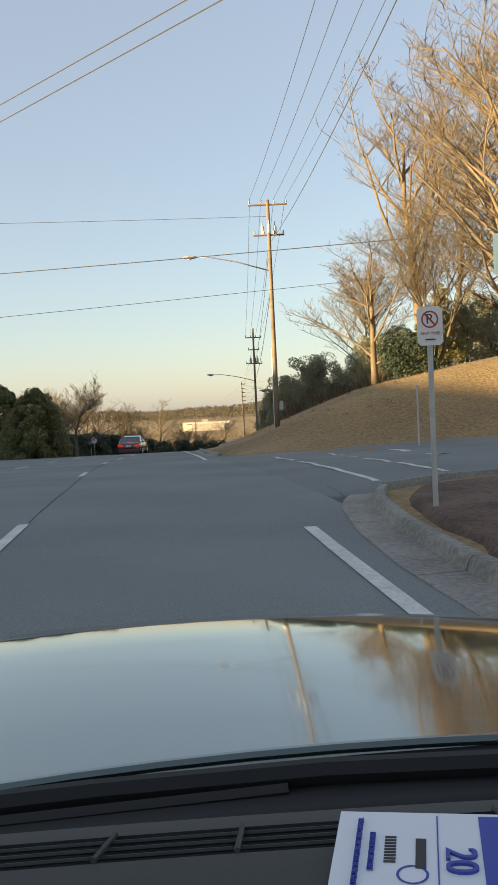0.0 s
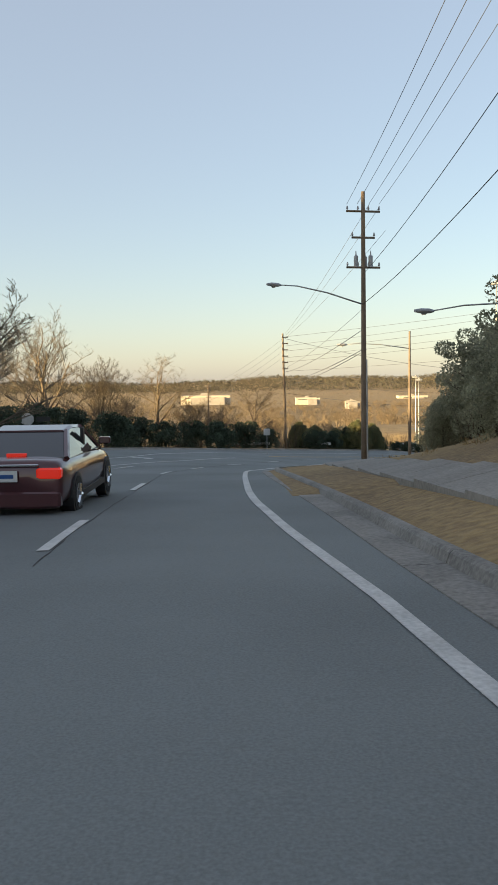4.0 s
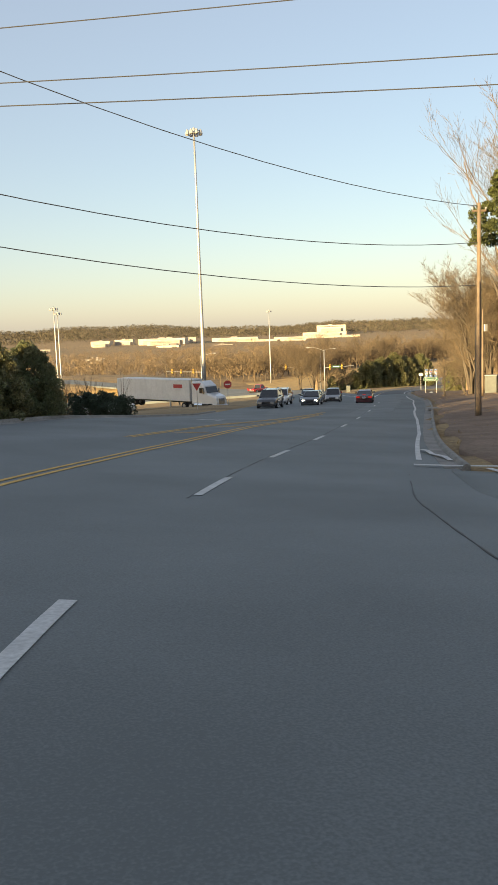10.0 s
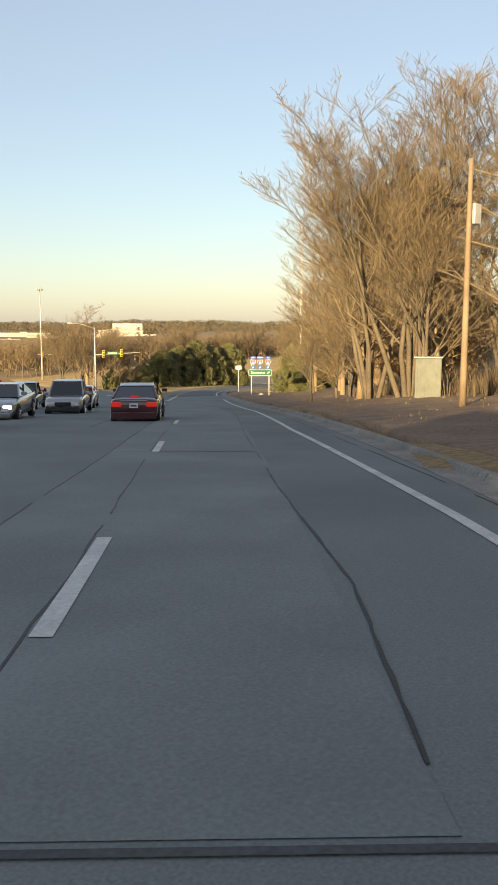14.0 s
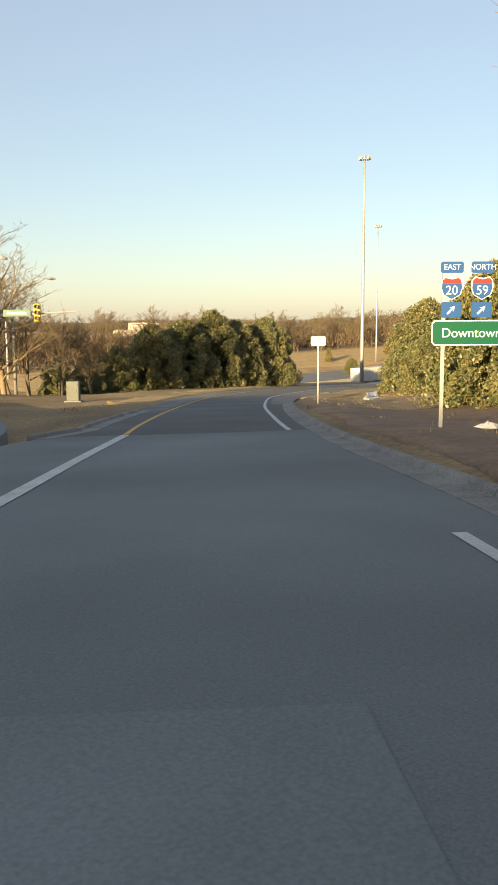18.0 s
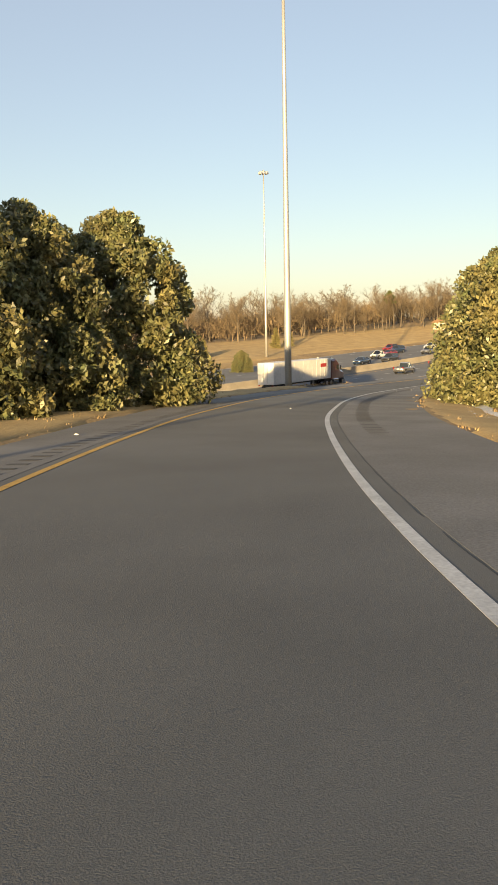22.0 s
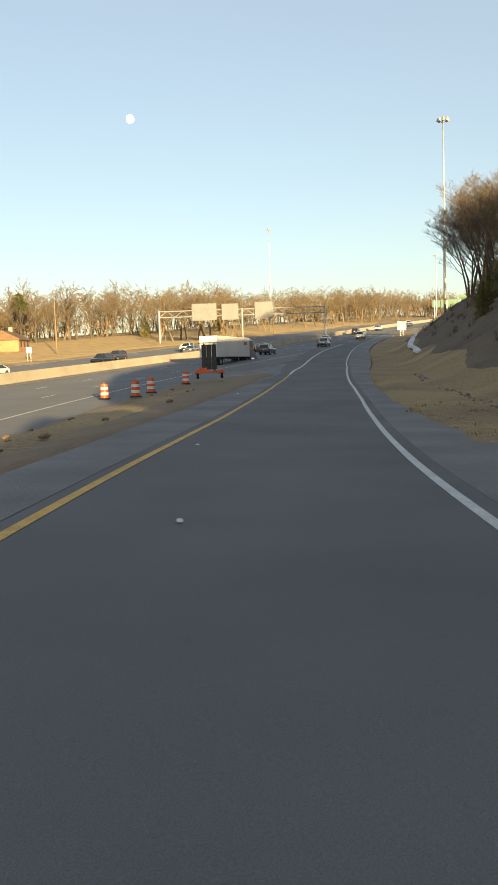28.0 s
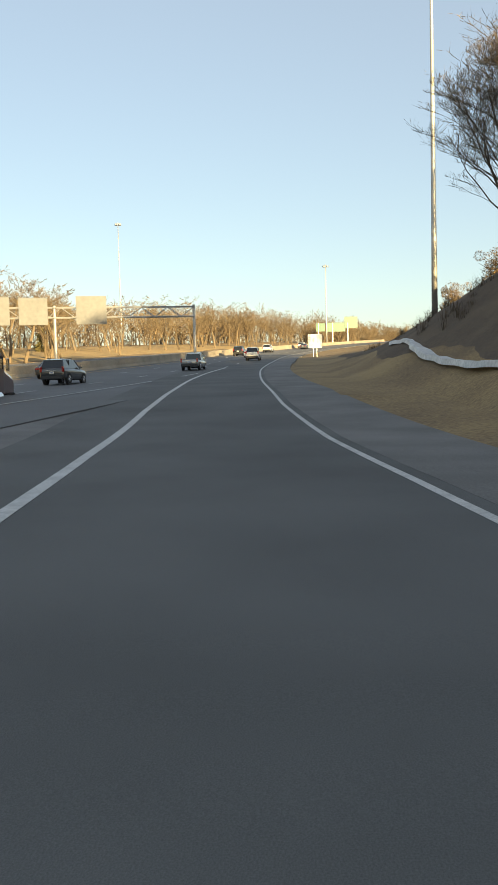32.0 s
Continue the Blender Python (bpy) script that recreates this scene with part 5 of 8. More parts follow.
# notice at the ramp's start
s = sign("notice_sign", "white notice sign on a single post beside the ramp", 110.7, 265.0, -39)
hz = -15.75 - (level(110.7, 265.0) - 0.05)
post(s, hz + 0.2, 0.035)
b = part("sign_plate", plate(0.78, 0.5, hz, cut=0.05), M_SIGNWHITE, s)
words("NO", 0.11, b, 0, -0.038, hz + 0.15, M_BLACK)
words("PEDESTRIANS", 0.09, b, 0, -0.038, hz + 0.0, M_BLACK)
words("OR BICYCLES", 0.09, b, 0, -0.038, hz - 0.15, M_BLACK)
# freeway side signs
for x, y, w, h, z0, mat, lab in ((250.8, 353.6, 1.1, 0.9, 1.2, M_SIGNYELLOW, "yellow plate on a short stand by the freeway edge"), (374.7, 407.1, 1.0, 1.1, 2.2, M_SIGNBACK, "grey back of a sign on two posts on the golden bank"),
                                 (445.7, 337.1, 2.4, 2.2, 2.6, M_SIGNWHITE, "white sign on two posts beside the merging lane")):
    s = sign("verge_sign", lab, x, y, -75)
    post(s, z0, 0.04, -0.3)
    post(s, z0, 0.04, 0.3)
    part("sign_plate", plate(w, h, z0), mat, s)
s = thing("green_gantry_sign", "far green overhead signs beside the freeway", "road sign", at(722.8, 307.1, level(722.8, 307.1), -86))
GH = 5.6 - level(722.8, 307.1)
for q in (-10.5, -3.5, 4.0):
    post(s, GH + 2, 0.2, q)
for q, w, h, u in ((-9.5, 4.5, 4.0, 0.0), (-2.0, 9.5, 4.4, 0.0), (5.6, 6.5, 5.5, 2.2)):
    part("sign_plate", plate(w, h, GH + u, x=q), M_SIGNGREEN, s)
# sign gantry over the freeway
g = thing("sign_gantry", "steel truss gantry with three large sign panels over the freeway", "gantry", at(438, 357.1, -18.95, 10))
for q in (-1.0, 20.0, 41.0):
    part("column", Shape().tube([(0, q, 0), (0, q, 8.2)], 0.22, 8), M_STEEL, g)
for dx, dz in ((0.6, 6.4), (-0.6, 6.4), (0.6, 7.9), (-0.6, 7.9)):
    part("chord", Shape().tube([(dx, -1, dz), (dx, 41, dz)], 0.09, 6), M_STEEL, g)
for k in range(21):
    q = -1 + 2 * k
    for dx in (0.6, -0.6):
        part("brace", Shape().tube([(dx, q, 6.4), (dx, q + 2, 7.9)] if k % 2 else [(dx, q, 7.9), (dx, q + 2, 6.4)], 0.05, 4), M_STEEL, g)
for q, w, h in ((29.5, 6.2, 4.2), (23.0, 4.2, 4.0), (14.5, 4.5, 4.2)):
    sh = Shape().box(-0.95, -0.85, q - w / 2, q + w / 2, 5.3, 5.3 + h)
    part("sign_panel", sh, M_PANEL, g, "large grey panel back")


def signal_head(parent, x, z, y=0.0):
    h = part("signal_head", Shape().box(x - 0.2, x + 0.2, y - 0.14, y + 0.14, z - 0.55, z + 0.55, 0.04), M_SIGNYELLOW, parent, "yellow three-light signal head")
    for k, c in enumerate((M_SIGNRED, M_SIGNYELLOW, M_SIGNGREEN)):
        part("visor", Shape().tube([(x, y - 0.14, z + 0.36 - 0.36 * k), (x, y - 0.34, z + 0.36 - 0.36 * k)], 0.14, 10, False), M_BLACK, h)
        part("lens", Shape().disc((x, y - 0.15, z + 0.36 - 0.36 * k), (0, 1, 0), 0.12, 0.03, 10), plain("signal_lens", (0.06, 0.05, 0.03), 0.3), h)


def signal_mast(x, y, yaw, reach, h, heads, label, name_plate=None, lamp=True):
    m = thing("traffic_signal", label, "traffic signal", at(x, y, level(x, y) - 0.1, yaw), "traffic signals")
    part("pole", Shape().tube([(0, 0, 0), (0, 0, h + (4.0 if lamp else 0.3))], [0.16, 0.09], 8), M_STEEL, m, smooth=True)
    part("mast_arm", Shape().tube([(0, 0, h), (reach, 0, h + 0.35)], [0.1, 0.05], 6), M_STEEL, m)
    for q in heads:
        signal_head(m, q, h + 0.1 + 0.3 * q / reach, -0.25)
    if name_plate:
        b = part("street_name_plate", plate(1.7, 0.42, h + 0.25, -0.2, x=name_plate), M_SIGNGREEN, m, "green street name plate")
        bars(b, [(name_plate - 0.6, name_plate + 0.6, h + 0.18, h + 0.32)], M_SIGNWHITE, -0.209)
    if lamp:
        lamp_arm(m, h + 3.8, (-3.2 if reach > 0 else 3.2, 0.0, h + 4.6))
    return m


signal_mast(99.4, 284.5, -36, 6.5, 5.6, (1.3, 3.9), "grey signal mast with two yellow signal heads", 2.6)
signal_mast(84.0, 318.0, -36, -9.0, 5.7, (-2.0, -5.2, -7.4), "grey signal mast arm over the far road")
signal_mast(110.0, 304.0, -36, -9.5, 5.8, (-5.6, -8.6), "grey signal mast arm at the junction", -3.0)
# signal cabinet
c = thing("signal_cabinet", "grey metal signal control cabinet on a concrete pad", "cabinet", at(107.4, 287.4, level(107.4, 287.4), -38))
part("pad", Shape().box(-0.6, 0.6, -0.5, 0.5, -0.1, 0.12), M_CONCRETE, c)
part("body", Shape().box(-0.45, 0.45, -0.35, 0.35, 0.12, 1.55, 0.03), M_CABINET, c)
d = part("door", Shape().box(-0.4, 0.4, -0.37, -0.352, 0.2, 1.45, 0.008), M_CABINET, c)
part("handle", Shape().box(0.28, 0.32, -0.4, -0.37, 0.75, 0.95), M_DARKSTEEL, d)


def guardrail(x, y, yaw, n, label):
    g = thing("guardrail", label, "guardrail", at(x, y, level(x, y), yaw))
    prof = [(0, 0.42), (0.05, 0.47), (0.05, 0.53), (0, 0.58), (0.05, 0.63), (0.05, 0.70), (0, 0.74)]
    for k in range(n):
        part("post", Shape().box(k * 1.9 - 0.06, k * 1.9 + 0.06, 0.06, 0.2, -0.2, 0.75), M_POLE, g)
    sh = Shape().loft([[(q, -a, b) for a, b in prof] for q in (-0.4, n * 1.9 - 1.5)], False, False)
    sh2 = Shape().loft([[(q, -a + 0.012, b) for a, b in prof] for q in (-0.4, n * 1.9 - 1.5)], False, False)
    sh.add(sh2.v, [f[::-1] for f in sh2.f])
    part("beam", sh, M_SIGNWHITE, g, "pale corrugated steel beam")
    return g


guardrail(3.0, 157.6, -6, 2, "short pale steel guardrail in front of bushes")
guardrail(-6.9, 148.9, -4, 3, "short steel guardrail half hidden by bushes")


def drum(x, y):
    z = max(level(x, y), float(freeway_z(x)) - 0.02 if y > freeway_near(x) - 2.5 else -99)
    d = thing("traffic_drum", "orange and white striped traffic drum on a black base", "traffic drum", at(x, y, z), "traffic drums")
    part("base", Shape().tube([(0, 0, 0), (0, 0, 0.1)], [0.42, 0.36], 14), M_TYRE, d)
    r = [0.29, 0.285, 0.28, 0.27, 0.26, 0.25]
    for k in range(5):
        z0 = 0.1 + k * 0.19
        part("band", Shape().tube([(0, 0, z0), (0, 0, z0 + 0.185), (0, 0, z0 + 0.19)], [r[k], r[k], r[k + 1]], 14), M_ORANGE if k % 2 == 0 else M_SIGNWHITE, d, smooth=False)
    part("handle", Shape().tube([(-0.12, 0, 1.05), (-0.1, 0, 1.14), (0.1, 0, 1.14), (0.12, 0, 1.05)], 0.02, 5), M_ORANGE, d)
    return d


for x, y in ((280.6, 358.1), (277.7, 354.9), (282.2, 355.2), (292.1, 355.2)):
    drum(x, y)
# arrow board trailer
a = thing("arrow_board", "dark arrow board folded on an orange trailer", "arrow board", at(292.8, 353.3, level(292.8, 353.3), -80))
part("frame", Shape().box(-1.3, 1.3, -0.5, 0.5, 0.45, 0.62, 0.03), M_ORANGE, a, "orange trailer frame")
for q in (-1.0, 1.0):
    w = part("wheel", Shape().disc((q, 0, 0.32), (1, 0, 0), 0.32, 0.2, 16), M_TYRE, a)
    part("rim", Shape().disc((q, 0, 0.32), (1, 0, 0), 0.18, 0.22, 12), M_RIM, w)
    part("mudguard", Shape().box(q - 0.16, q + 0.16, -0.42, 0.42, 0.66, 0.72, 0.02), M_ORANGE, a)
part("drawbar", Shape().tube([(0, 0.5, 0.5), (0, 1.9, 0.45)], 0.06, 6), M_ORANGE, a)
for q in (-0.42, 0.42):
    part("mast", Shape().box(q - 0.06, q + 0.06, -0.06, 0.06, 0.6, 2.9), M_DARKSTEEL, a)
for k in range(3):
    part("panel", Shape().box(-0.62 + 0.42 * k, -0.24 + 0.42 * k, -0.12, -0.06, 0.75, 2.8, 0.01), M_BLACK, a, "dark upright panel")
part("solar_panel", Shape().box(-0.9, 0.9, -0.5, 0.5, 2.92, 2.98, 0.01), M_SIGNBACK, a, "pale flat solar panel")
part("battery_box", Shape().box(-0.9, -0.2, -0.3, 0.3, 0.62, 0.9, 0.02), M_ORANGE, a)

# grey sheet-metal box at the foot of the trees
bx = thing("utility_cabinet", "tall grey corrugated metal cabinet at the foot of the trees", "cabinet", at(74.4, 203.8, level(74.4, 203.8) - 0.05, -52))
part("body", Shape().box(-0.7, 0.7, -0.45, 0.45, 0, 2.2, 0.03), M_CABINET, bx)
for k in range(7):
    part("rib", Shape().box(-0.62 + 0.2 * k, -0.56 + 0.2 * k, -0.475, -0.45, 0.08, 2.12), M_CABINET, bx)
part("lid", Shape().box(-0.76, 0.76, -0.5, 0.5, 2.2, 2.28, 0.02), M_PORCELAIN, bx)

# ---------------------------------------------------------------- trees, hedges, woods
def bare_tree(seed, height, spread=0.55, trunk=0.02, limbs=9, low=0.22, multi=1, dense=(6, 5, 6), thick=0.014):
    """Trunk with limbs, and its crown of thin twigs, as two shapes."""
    rng = random.Random(seed)
    wood, twig = Shape(), Shape()

    def grow(p, d, length, r, depth):
        n = 4 if depth < 2 else 3 if depth < 4 else 2
        pts, q, e = [p], Vector(p), Vector(d)
        for _ in range(n):
            e = (e + Vector((rng.gauss(0, 0.14), rng.gauss(0, 0.14), rng.gauss(0.05, 0.08)))).normalized()
            q = q + e * length / n
            pts.append(q.copy())
        if depth <= 2:
            wood.tube(pts, [max(0.008, r * (1 - (0.8 if depth == 0 else 0.62) * i / n)) for i in range(n + 1)], 7 if depth == 0 else 5 if depth == 1 else 3, False)
        else:
            for a, b in zip(pts[:-1], pts[1:]):
                s = Vector((rng.uniform(-1, 1), rng.uniform(-1, 1), rng.uniform(-1, 1))).normalized() * max(r * 0.9, thick)
                twig.add([a - s, a + s, b + s * 0.7, b - s * 0.7], [(0, 1, 2, 3)])
        if depth >= 4:
            return
        k = (limbs, *dense)[depth]
        for i in range(k):
            u = (low + (1 - low) * (i + rng.random()) / k) if depth == 0 else 0.22 + 0.78 * (i + rng.random()) / k
            j = min(int(u * n), n - 1)
            base = pts[j].lerp(pts[j + 1], u * n - j)
            a = rng.uniform(0, math.tau)
            if depth == 0:
                a = i * 2.4 + rng.uniform(-0.5, 0.5)
            out = Vector((math.cos(a), math.sin(a), 0))
            w = spread * rng.uniform(0.75, 1.25)
            nd = (e * (1 - w * 0.6) + out * w + Vector((0, 0, 0.10))).normalized()
            f = (0.74 - 0.42 * u if depth == 0 else 0.62 - 0.22 * u if depth < 3 else 0.5) * rng.uniform(0.75, 1.2)
            grow(base, nd, length * f, r * (0.42 - 0.2 * u if depth == 0 else 0.42), depth + 1)

    for m in range(multi):
        a = rng.uniform(0, math.tau)
        off = Vector((math.cos(a), math.sin(a), 0)) * (0.35 if multi > 1 else 0)
        grow(off, (Vector((0, 0, 1)) + off * 0.5).normalized(), height * rng.uniform(0.8, 1.0) * 0.86, height * trunk * (0.75 if multi > 1 else 1), 0)
    return wood, twig


def tree_kind(name, label, seed, height, bark=M_BARK, twigs=M_TWIG, group="bare trees", **k):
    wood, twig = bare_tree(seed, height, **k)
    t = thing(name, label, "tree", at(0, 0, -200), group)
    part("trunk", wood, bark, t, smooth=True)
    part("crown", twig, twigs, t, "bare winter twigs")
    return t


def plant(kind, x, y, scale=1.0, yaw=None, sink=0.1, label="", z=None):
    a = random.uniform(0, 360) if yaw is None else yaw
    c = copy_thing(kind, at(x, y, (level(x, y) if z is None else z) - sink, a))
    c.scale = (scale, scale, scale * random.uniform(0.94, 1.06))
    if label:
        c["label"] = label
    return c


BARE = [tree_kind("bare_tree", "tall bare deciduous tree, bark toned pale as sunlit", 11, 16, M_SUNLIT_BARK, limbs=11, spread=0.62, low=0.3, trunk=0.022),
        tree_kind("bare_tree", "wide bare deciduous tree with many fine twigs", 12, 13, M_SUNLIT_BARK, limbs=12, spread=0.8, low=0.16, trunk=0.026),
        tree_kind("bare_tree", "slender bare tree with upright limbs", 13, 15, limbs=10, spread=0.42, low=0.35, trunk=0.016),
        tree_kind("bare_tree", "bare tree with several stems", 14, 10, limbs=8, spread=0.6, low=0.15, multi=3, trunk=0.02),
        tree_kind("bare_tree", "small rounded bare tree", 15, 8, limbs=12, spread=0.7, low=0.2, trunk=0.022),
        tree_kind("bare_tree", "big bare tree with many upright stems and a broad crown", 17, 15, limbs=7, spread=0.62, low=0.28, multi=6, trunk=0.015, dense=(6, 6, 7), thick=0.014),
        tree_kind("bare_tree", "sunlit bare tree at the edge of a wood", 18, 13, limbs=9, spread=0.6, low=0.25, dense=(6, 5, 4), thick=0.03),
        tree_kind("bare_tree", "sunlit bare tree with spreading limbs", 19, 12, limbs=10, spread=0.75, low=0.2, dense=(6, 5, 4), thick=0.03),
        tree_kind("bare_tree", "very tall slim bare tree with a high narrow crown", 23, 22, M_SUNLIT_BARK, limbs=11, spread=0.34, low=0.38, trunk=0.0125, dense=(6, 6, 6), thick=0.014)]


def leaf_crown(seed, height, radius, n, size, lumps=9, conic=0.0, base=0.0, lump=0.5, full=False):
    """Many small leaf sprays over a lumpy crown with gaps; full: tufts all over a closed, tapering outline."""
    rng = np.random.default_rng(seed)
    if full:
        u = (np.arange(lumps) + 0.5) / lumps
        a = np.arange(lumps) * 2.39996 + rng.normal(0, 0.25, lumps)
        r = radius * (1 - u ** 2.6) ** 0.7 * (0.8 + 0.25 * rng.random(lumps)) * np.where(rng.random(lumps) < 0.22, 0.55, 1.0)
        c = np.stack([np.cos(a) * r, np.sin(a) * r, base + 0.25 + (height - base - 0.5) * u ** 1.15 + rng.normal(0, 0.15, lumps)], 1)
        rad = radius * lump * (0.75 + 0.6 * rng.random(lumps)) * (1 - 0.35 * u)
    else:
        c = np.stack([rng.normal(0, radius * 0.42, lumps), rng.normal(0, radius * 0.42, lumps), base + (height - base) * (0.12 + 0.76 * (np.arange(lumps) + rng.random(lumps)) / lumps)], 1)
        up = (c[:, 2] - base) / (height - base)
        shrink = (1 - conic * up)
        c[:, :2] *= shrink[:, None]
        rad = radius * (lump + 0.25 * rng.random(lumps)) * np.clip(shrink, 0.25, 1)
    k = rng.integers(0, lumps, n)
    v = rng.normal(size=(n, 3))
    v /= np.linalg.norm(v, axis=1)[:, None]
    r = rad[k] * (0.6 + 0.55 * rng.random(n) ** 0.7 if full else 0.72 + 0.38 * rng.random(n) ** 0.7)
    p = c[k] + v * r[:, None] * np.array([1, 1, 0.85])
    p = p[(p[:, 2] > base + 0.05)]
    n = len(p)
    a = rng.normal(size=(n, 3))
    a += np.array([0, 0, 0.35])
    a /= np.linalg.norm(a, axis=1)[:, None]
    b = np.cross(a, rng.normal(size=(n, 3)))
    b /= np.linalg.norm(b, axis=1)[:, None]
    w = size * (0.6 + 0.8 * rng.random(n))[:, None]
    quad = np.stack([p - a * w, p + b * w * 0.5, p + a * w, p - b * w * 0.5], 1)
    sh = Shape()
    sh.v = [tuple(q) for q in quad.reshape(-1, 3).tolist()]
    sh.f = [(4 * i, 4 * i + 1, 4 * i + 2, 4 * i + 3) for i in range(n)]
    return sh


def evergreen(name, label, seed, height, radius, n, size, mat, group, conic=0.0, base=0.4, stems=4, lumps=11, lump=0.5, full=False):
    t = thing(name, label, "tree" if height > 4 else "bush", at(0, 0, -200), group)
    rng = random.Random(seed)
    wood = Shape()
    wood.tube([(0, 0, -0.1), (0.05, 0, height * 0.4), (0, 0.05, height * 0.85)], [min(height * 0.022, 0.2), min(height * 0.015, 0.15), 0.02], 6)
    for i in range(stems):
        a = rng.uniform(0, math.tau)
        z0 = height * rng.uniform(0.15, 0.6)
        wood.tube([(0, 0, z0), (math.cos(a) * radius * 0.4, math.sin(a) * radius * 0.4, z0 + height * 0.14), (math.cos(a) * radius * 0.7, math.sin(a) * radius * 0.7, z0 + height * 0.22)], [height * 0.012, height * 0.007, 0.015], 5)
    part("trunk", wood, M_BARK, t, smooth=True)
    part("crown", leaf_crown(seed, height, radius, n, size, lumps, conic, base, lump, full), mat, t, "dense leaf sprays")
    return t


MAG = [evergreen("magnolia_tree", "broad glossy evergreen magnolia reaching to the ground", 21 + k, 8.5, 3.9, 46000, 0.125, M_LEAF, "evergreen magnolias", 0.0, 0.0, lumps=150, lump=0.2, full=True) for k in range(3)]
HEDGE = [evergreen("dark_bush", "dark green dense evergreen bush", 31 + k, 2.9, 2.2, 8000, 0.085, M_HEDGE, "dark bushes", 0.45, 0.0, lumps=22, lump=0.26) for k in range(2)]
SHRUB = [evergreen("evergreen_shrub", "tall dense grey-olive evergreen shrub on the bank", 81 + k, 6.4, 3.0, 17000, 0.085, M_SHRUB, "bank shrubs", 0.4, 0.0, lumps=55, lump=0.24) for k in range(2)]
PINE = [evergreen("pine_tree", "tall pine with tufted green needles", 41 + k, 15, 2.0, 12000, 0.11, M_PINE, "pines", 0.0, 10.0, 7, lumps=34, lump=0.26, full=True) for k in range(2)]


def conifer(name, label, seed, height, radius, n, mat, group, low=0.03):
    """A feathery cone: whorled boughs with sprays that point out and droop a little."""
    rng = np.random.default_rng(seed)
    t = thing(name, label, "tree", at(0, 0, -200), group)
    wood = Shape().tube([(0, 0, -0.1), (0.04, 0, height * 0.5), (0, 0.03, height * 0.97)], [height * 0.02, height * 0.012, 0.012], 6)
    boughs = 46
    bz = height * (low + (0.95 - low) * (np.arange(boughs) / boughs) ** 0.9)
    ba = np.arange(boughs) * 2.4 + rng.normal(0, 0.3, boughs)
    bl = radius * (1 - bz / height) ** 0.8 * rng.uniform(0.75, 1.15, boughs) + 0.12
    for z, a, l in zip(bz, ba, bl):
        wood.tube([(0, 0, z), (math.cos(a) * l * 0.5, math.sin(a) * l * 0.5, z + l * 0.10), (math.cos(a) * l, math.sin(a) * l, z + l * 0.04)], [0.03, 0.018, 0.006], 3, False)
    part("trunk", wood, M_BARK, t, smooth=True)
    k = rng.choice(boughs, n, p=bl / bl.sum())
    u = rng.random(n) ** 0.6
    a = ba[k] + rng.normal(0, 0.22, n) / np.clip(u, 0.3, 1)
    r = bl[k] * u
    p = np.stack([np.cos(a) * r, np.sin(a) * r, bz[k] + r * 0.1 - 0.06 * r * u + rng.normal(0, 0.09, n) * bl[k]], 1)
    d = np.stack([np.cos(a) + rng.normal(0, 0.55, n), np.sin(a) + rng.normal(0, 0.55, n), rng.normal(0.1, 0.4, n)], 1)
    d /= np.linalg.norm(d, axis=1)[:, None]
    b = np.cross(d, rng.normal(size=(n, 3)))
    b /= np.linalg.norm(b, axis=1)[:, None]
    w = (0.16 * rng.uniform(0.6, 1.5, n) * (height / 7.5) ** 0.5)[:, None]
    quad = np.stack([p - d * w * 0.5, p + b * w * 0.22, p + d * w * 1.3, p - b * w * 0.22], 1)
    sh = Shape()
    sh.v = [tuple(q) for q in quad.reshape(-1, 3).tolist()]
    sh.f = [(4 * q, 4 * q + 1, 4 * q + 2, 4 * q + 3) for q in range(n)]
    part("crown", sh, mat, t, "feathery needle sprays")
    return t


CEDAR = [conifer("cedar_tree", "feathery golden-green cedar tree", 51, 7.5, 2.1, 9000, M_CEDAR, "cedars"), conifer("cedar_tree", "feathery grey-green cedar tree", 52, 7.5, 2.3, 9000, M_GREYPINE, "cedars")]
OAK = [evergreen("oak_tree", "oak still holding its russet winter leaves", 71 + k, 9.5, 4.2, 9000, 0.10, M_RUSSET, "russet oaks", 0.3, 1.0, 7, lumps=30, lump=0.24) for k in range(2)]

random.seed(5)
# the wooded bank on the right at the start
for k, x, y, sc in ((0, 14.0, 64.0, 1.35), (0, 19.5, 60.0, 1.45), (1, 16.0, 49.0, 1.15), (1, 9.5, 62.0, 0.85), (0, 22.0, 52.0, 1.4), (0, 14.2, 44.5, 1.2), (3, 11.0, 70.0, 1.1), (1, 24, 66, 1.3), (2, 18.5, 72.0, 1.3), (0, 21, 44, 1.3), (1, 18, 55, 1.2), (5, 12.5, 56, 0.75)):
    plant(BARE[k], x, y, sc)
for x, y, sc in ((12.5, 60, 0.55), (15.5, 66, 0.95), (18, 68, 1.0), (20.5, 70, 1.1), (23, 62, 1.15), (26, 58, 1.1), (10.5, 68.5, 0.75), (13.0, 73, 0.9), (11.0, 77.5, 0.85), (9.5, 81, 0.8), (13, 84, 0.95), (9.0, 91.0, 0.65), (12.0, 96.0, 0.7), (16, 90, 1.0)):
    plant(CEDAR[0] if y < 67 and x > 12 else SHRUB[int(x) % 2], x, y, sc if y < 67 and x > 12 else sc * 0.95)
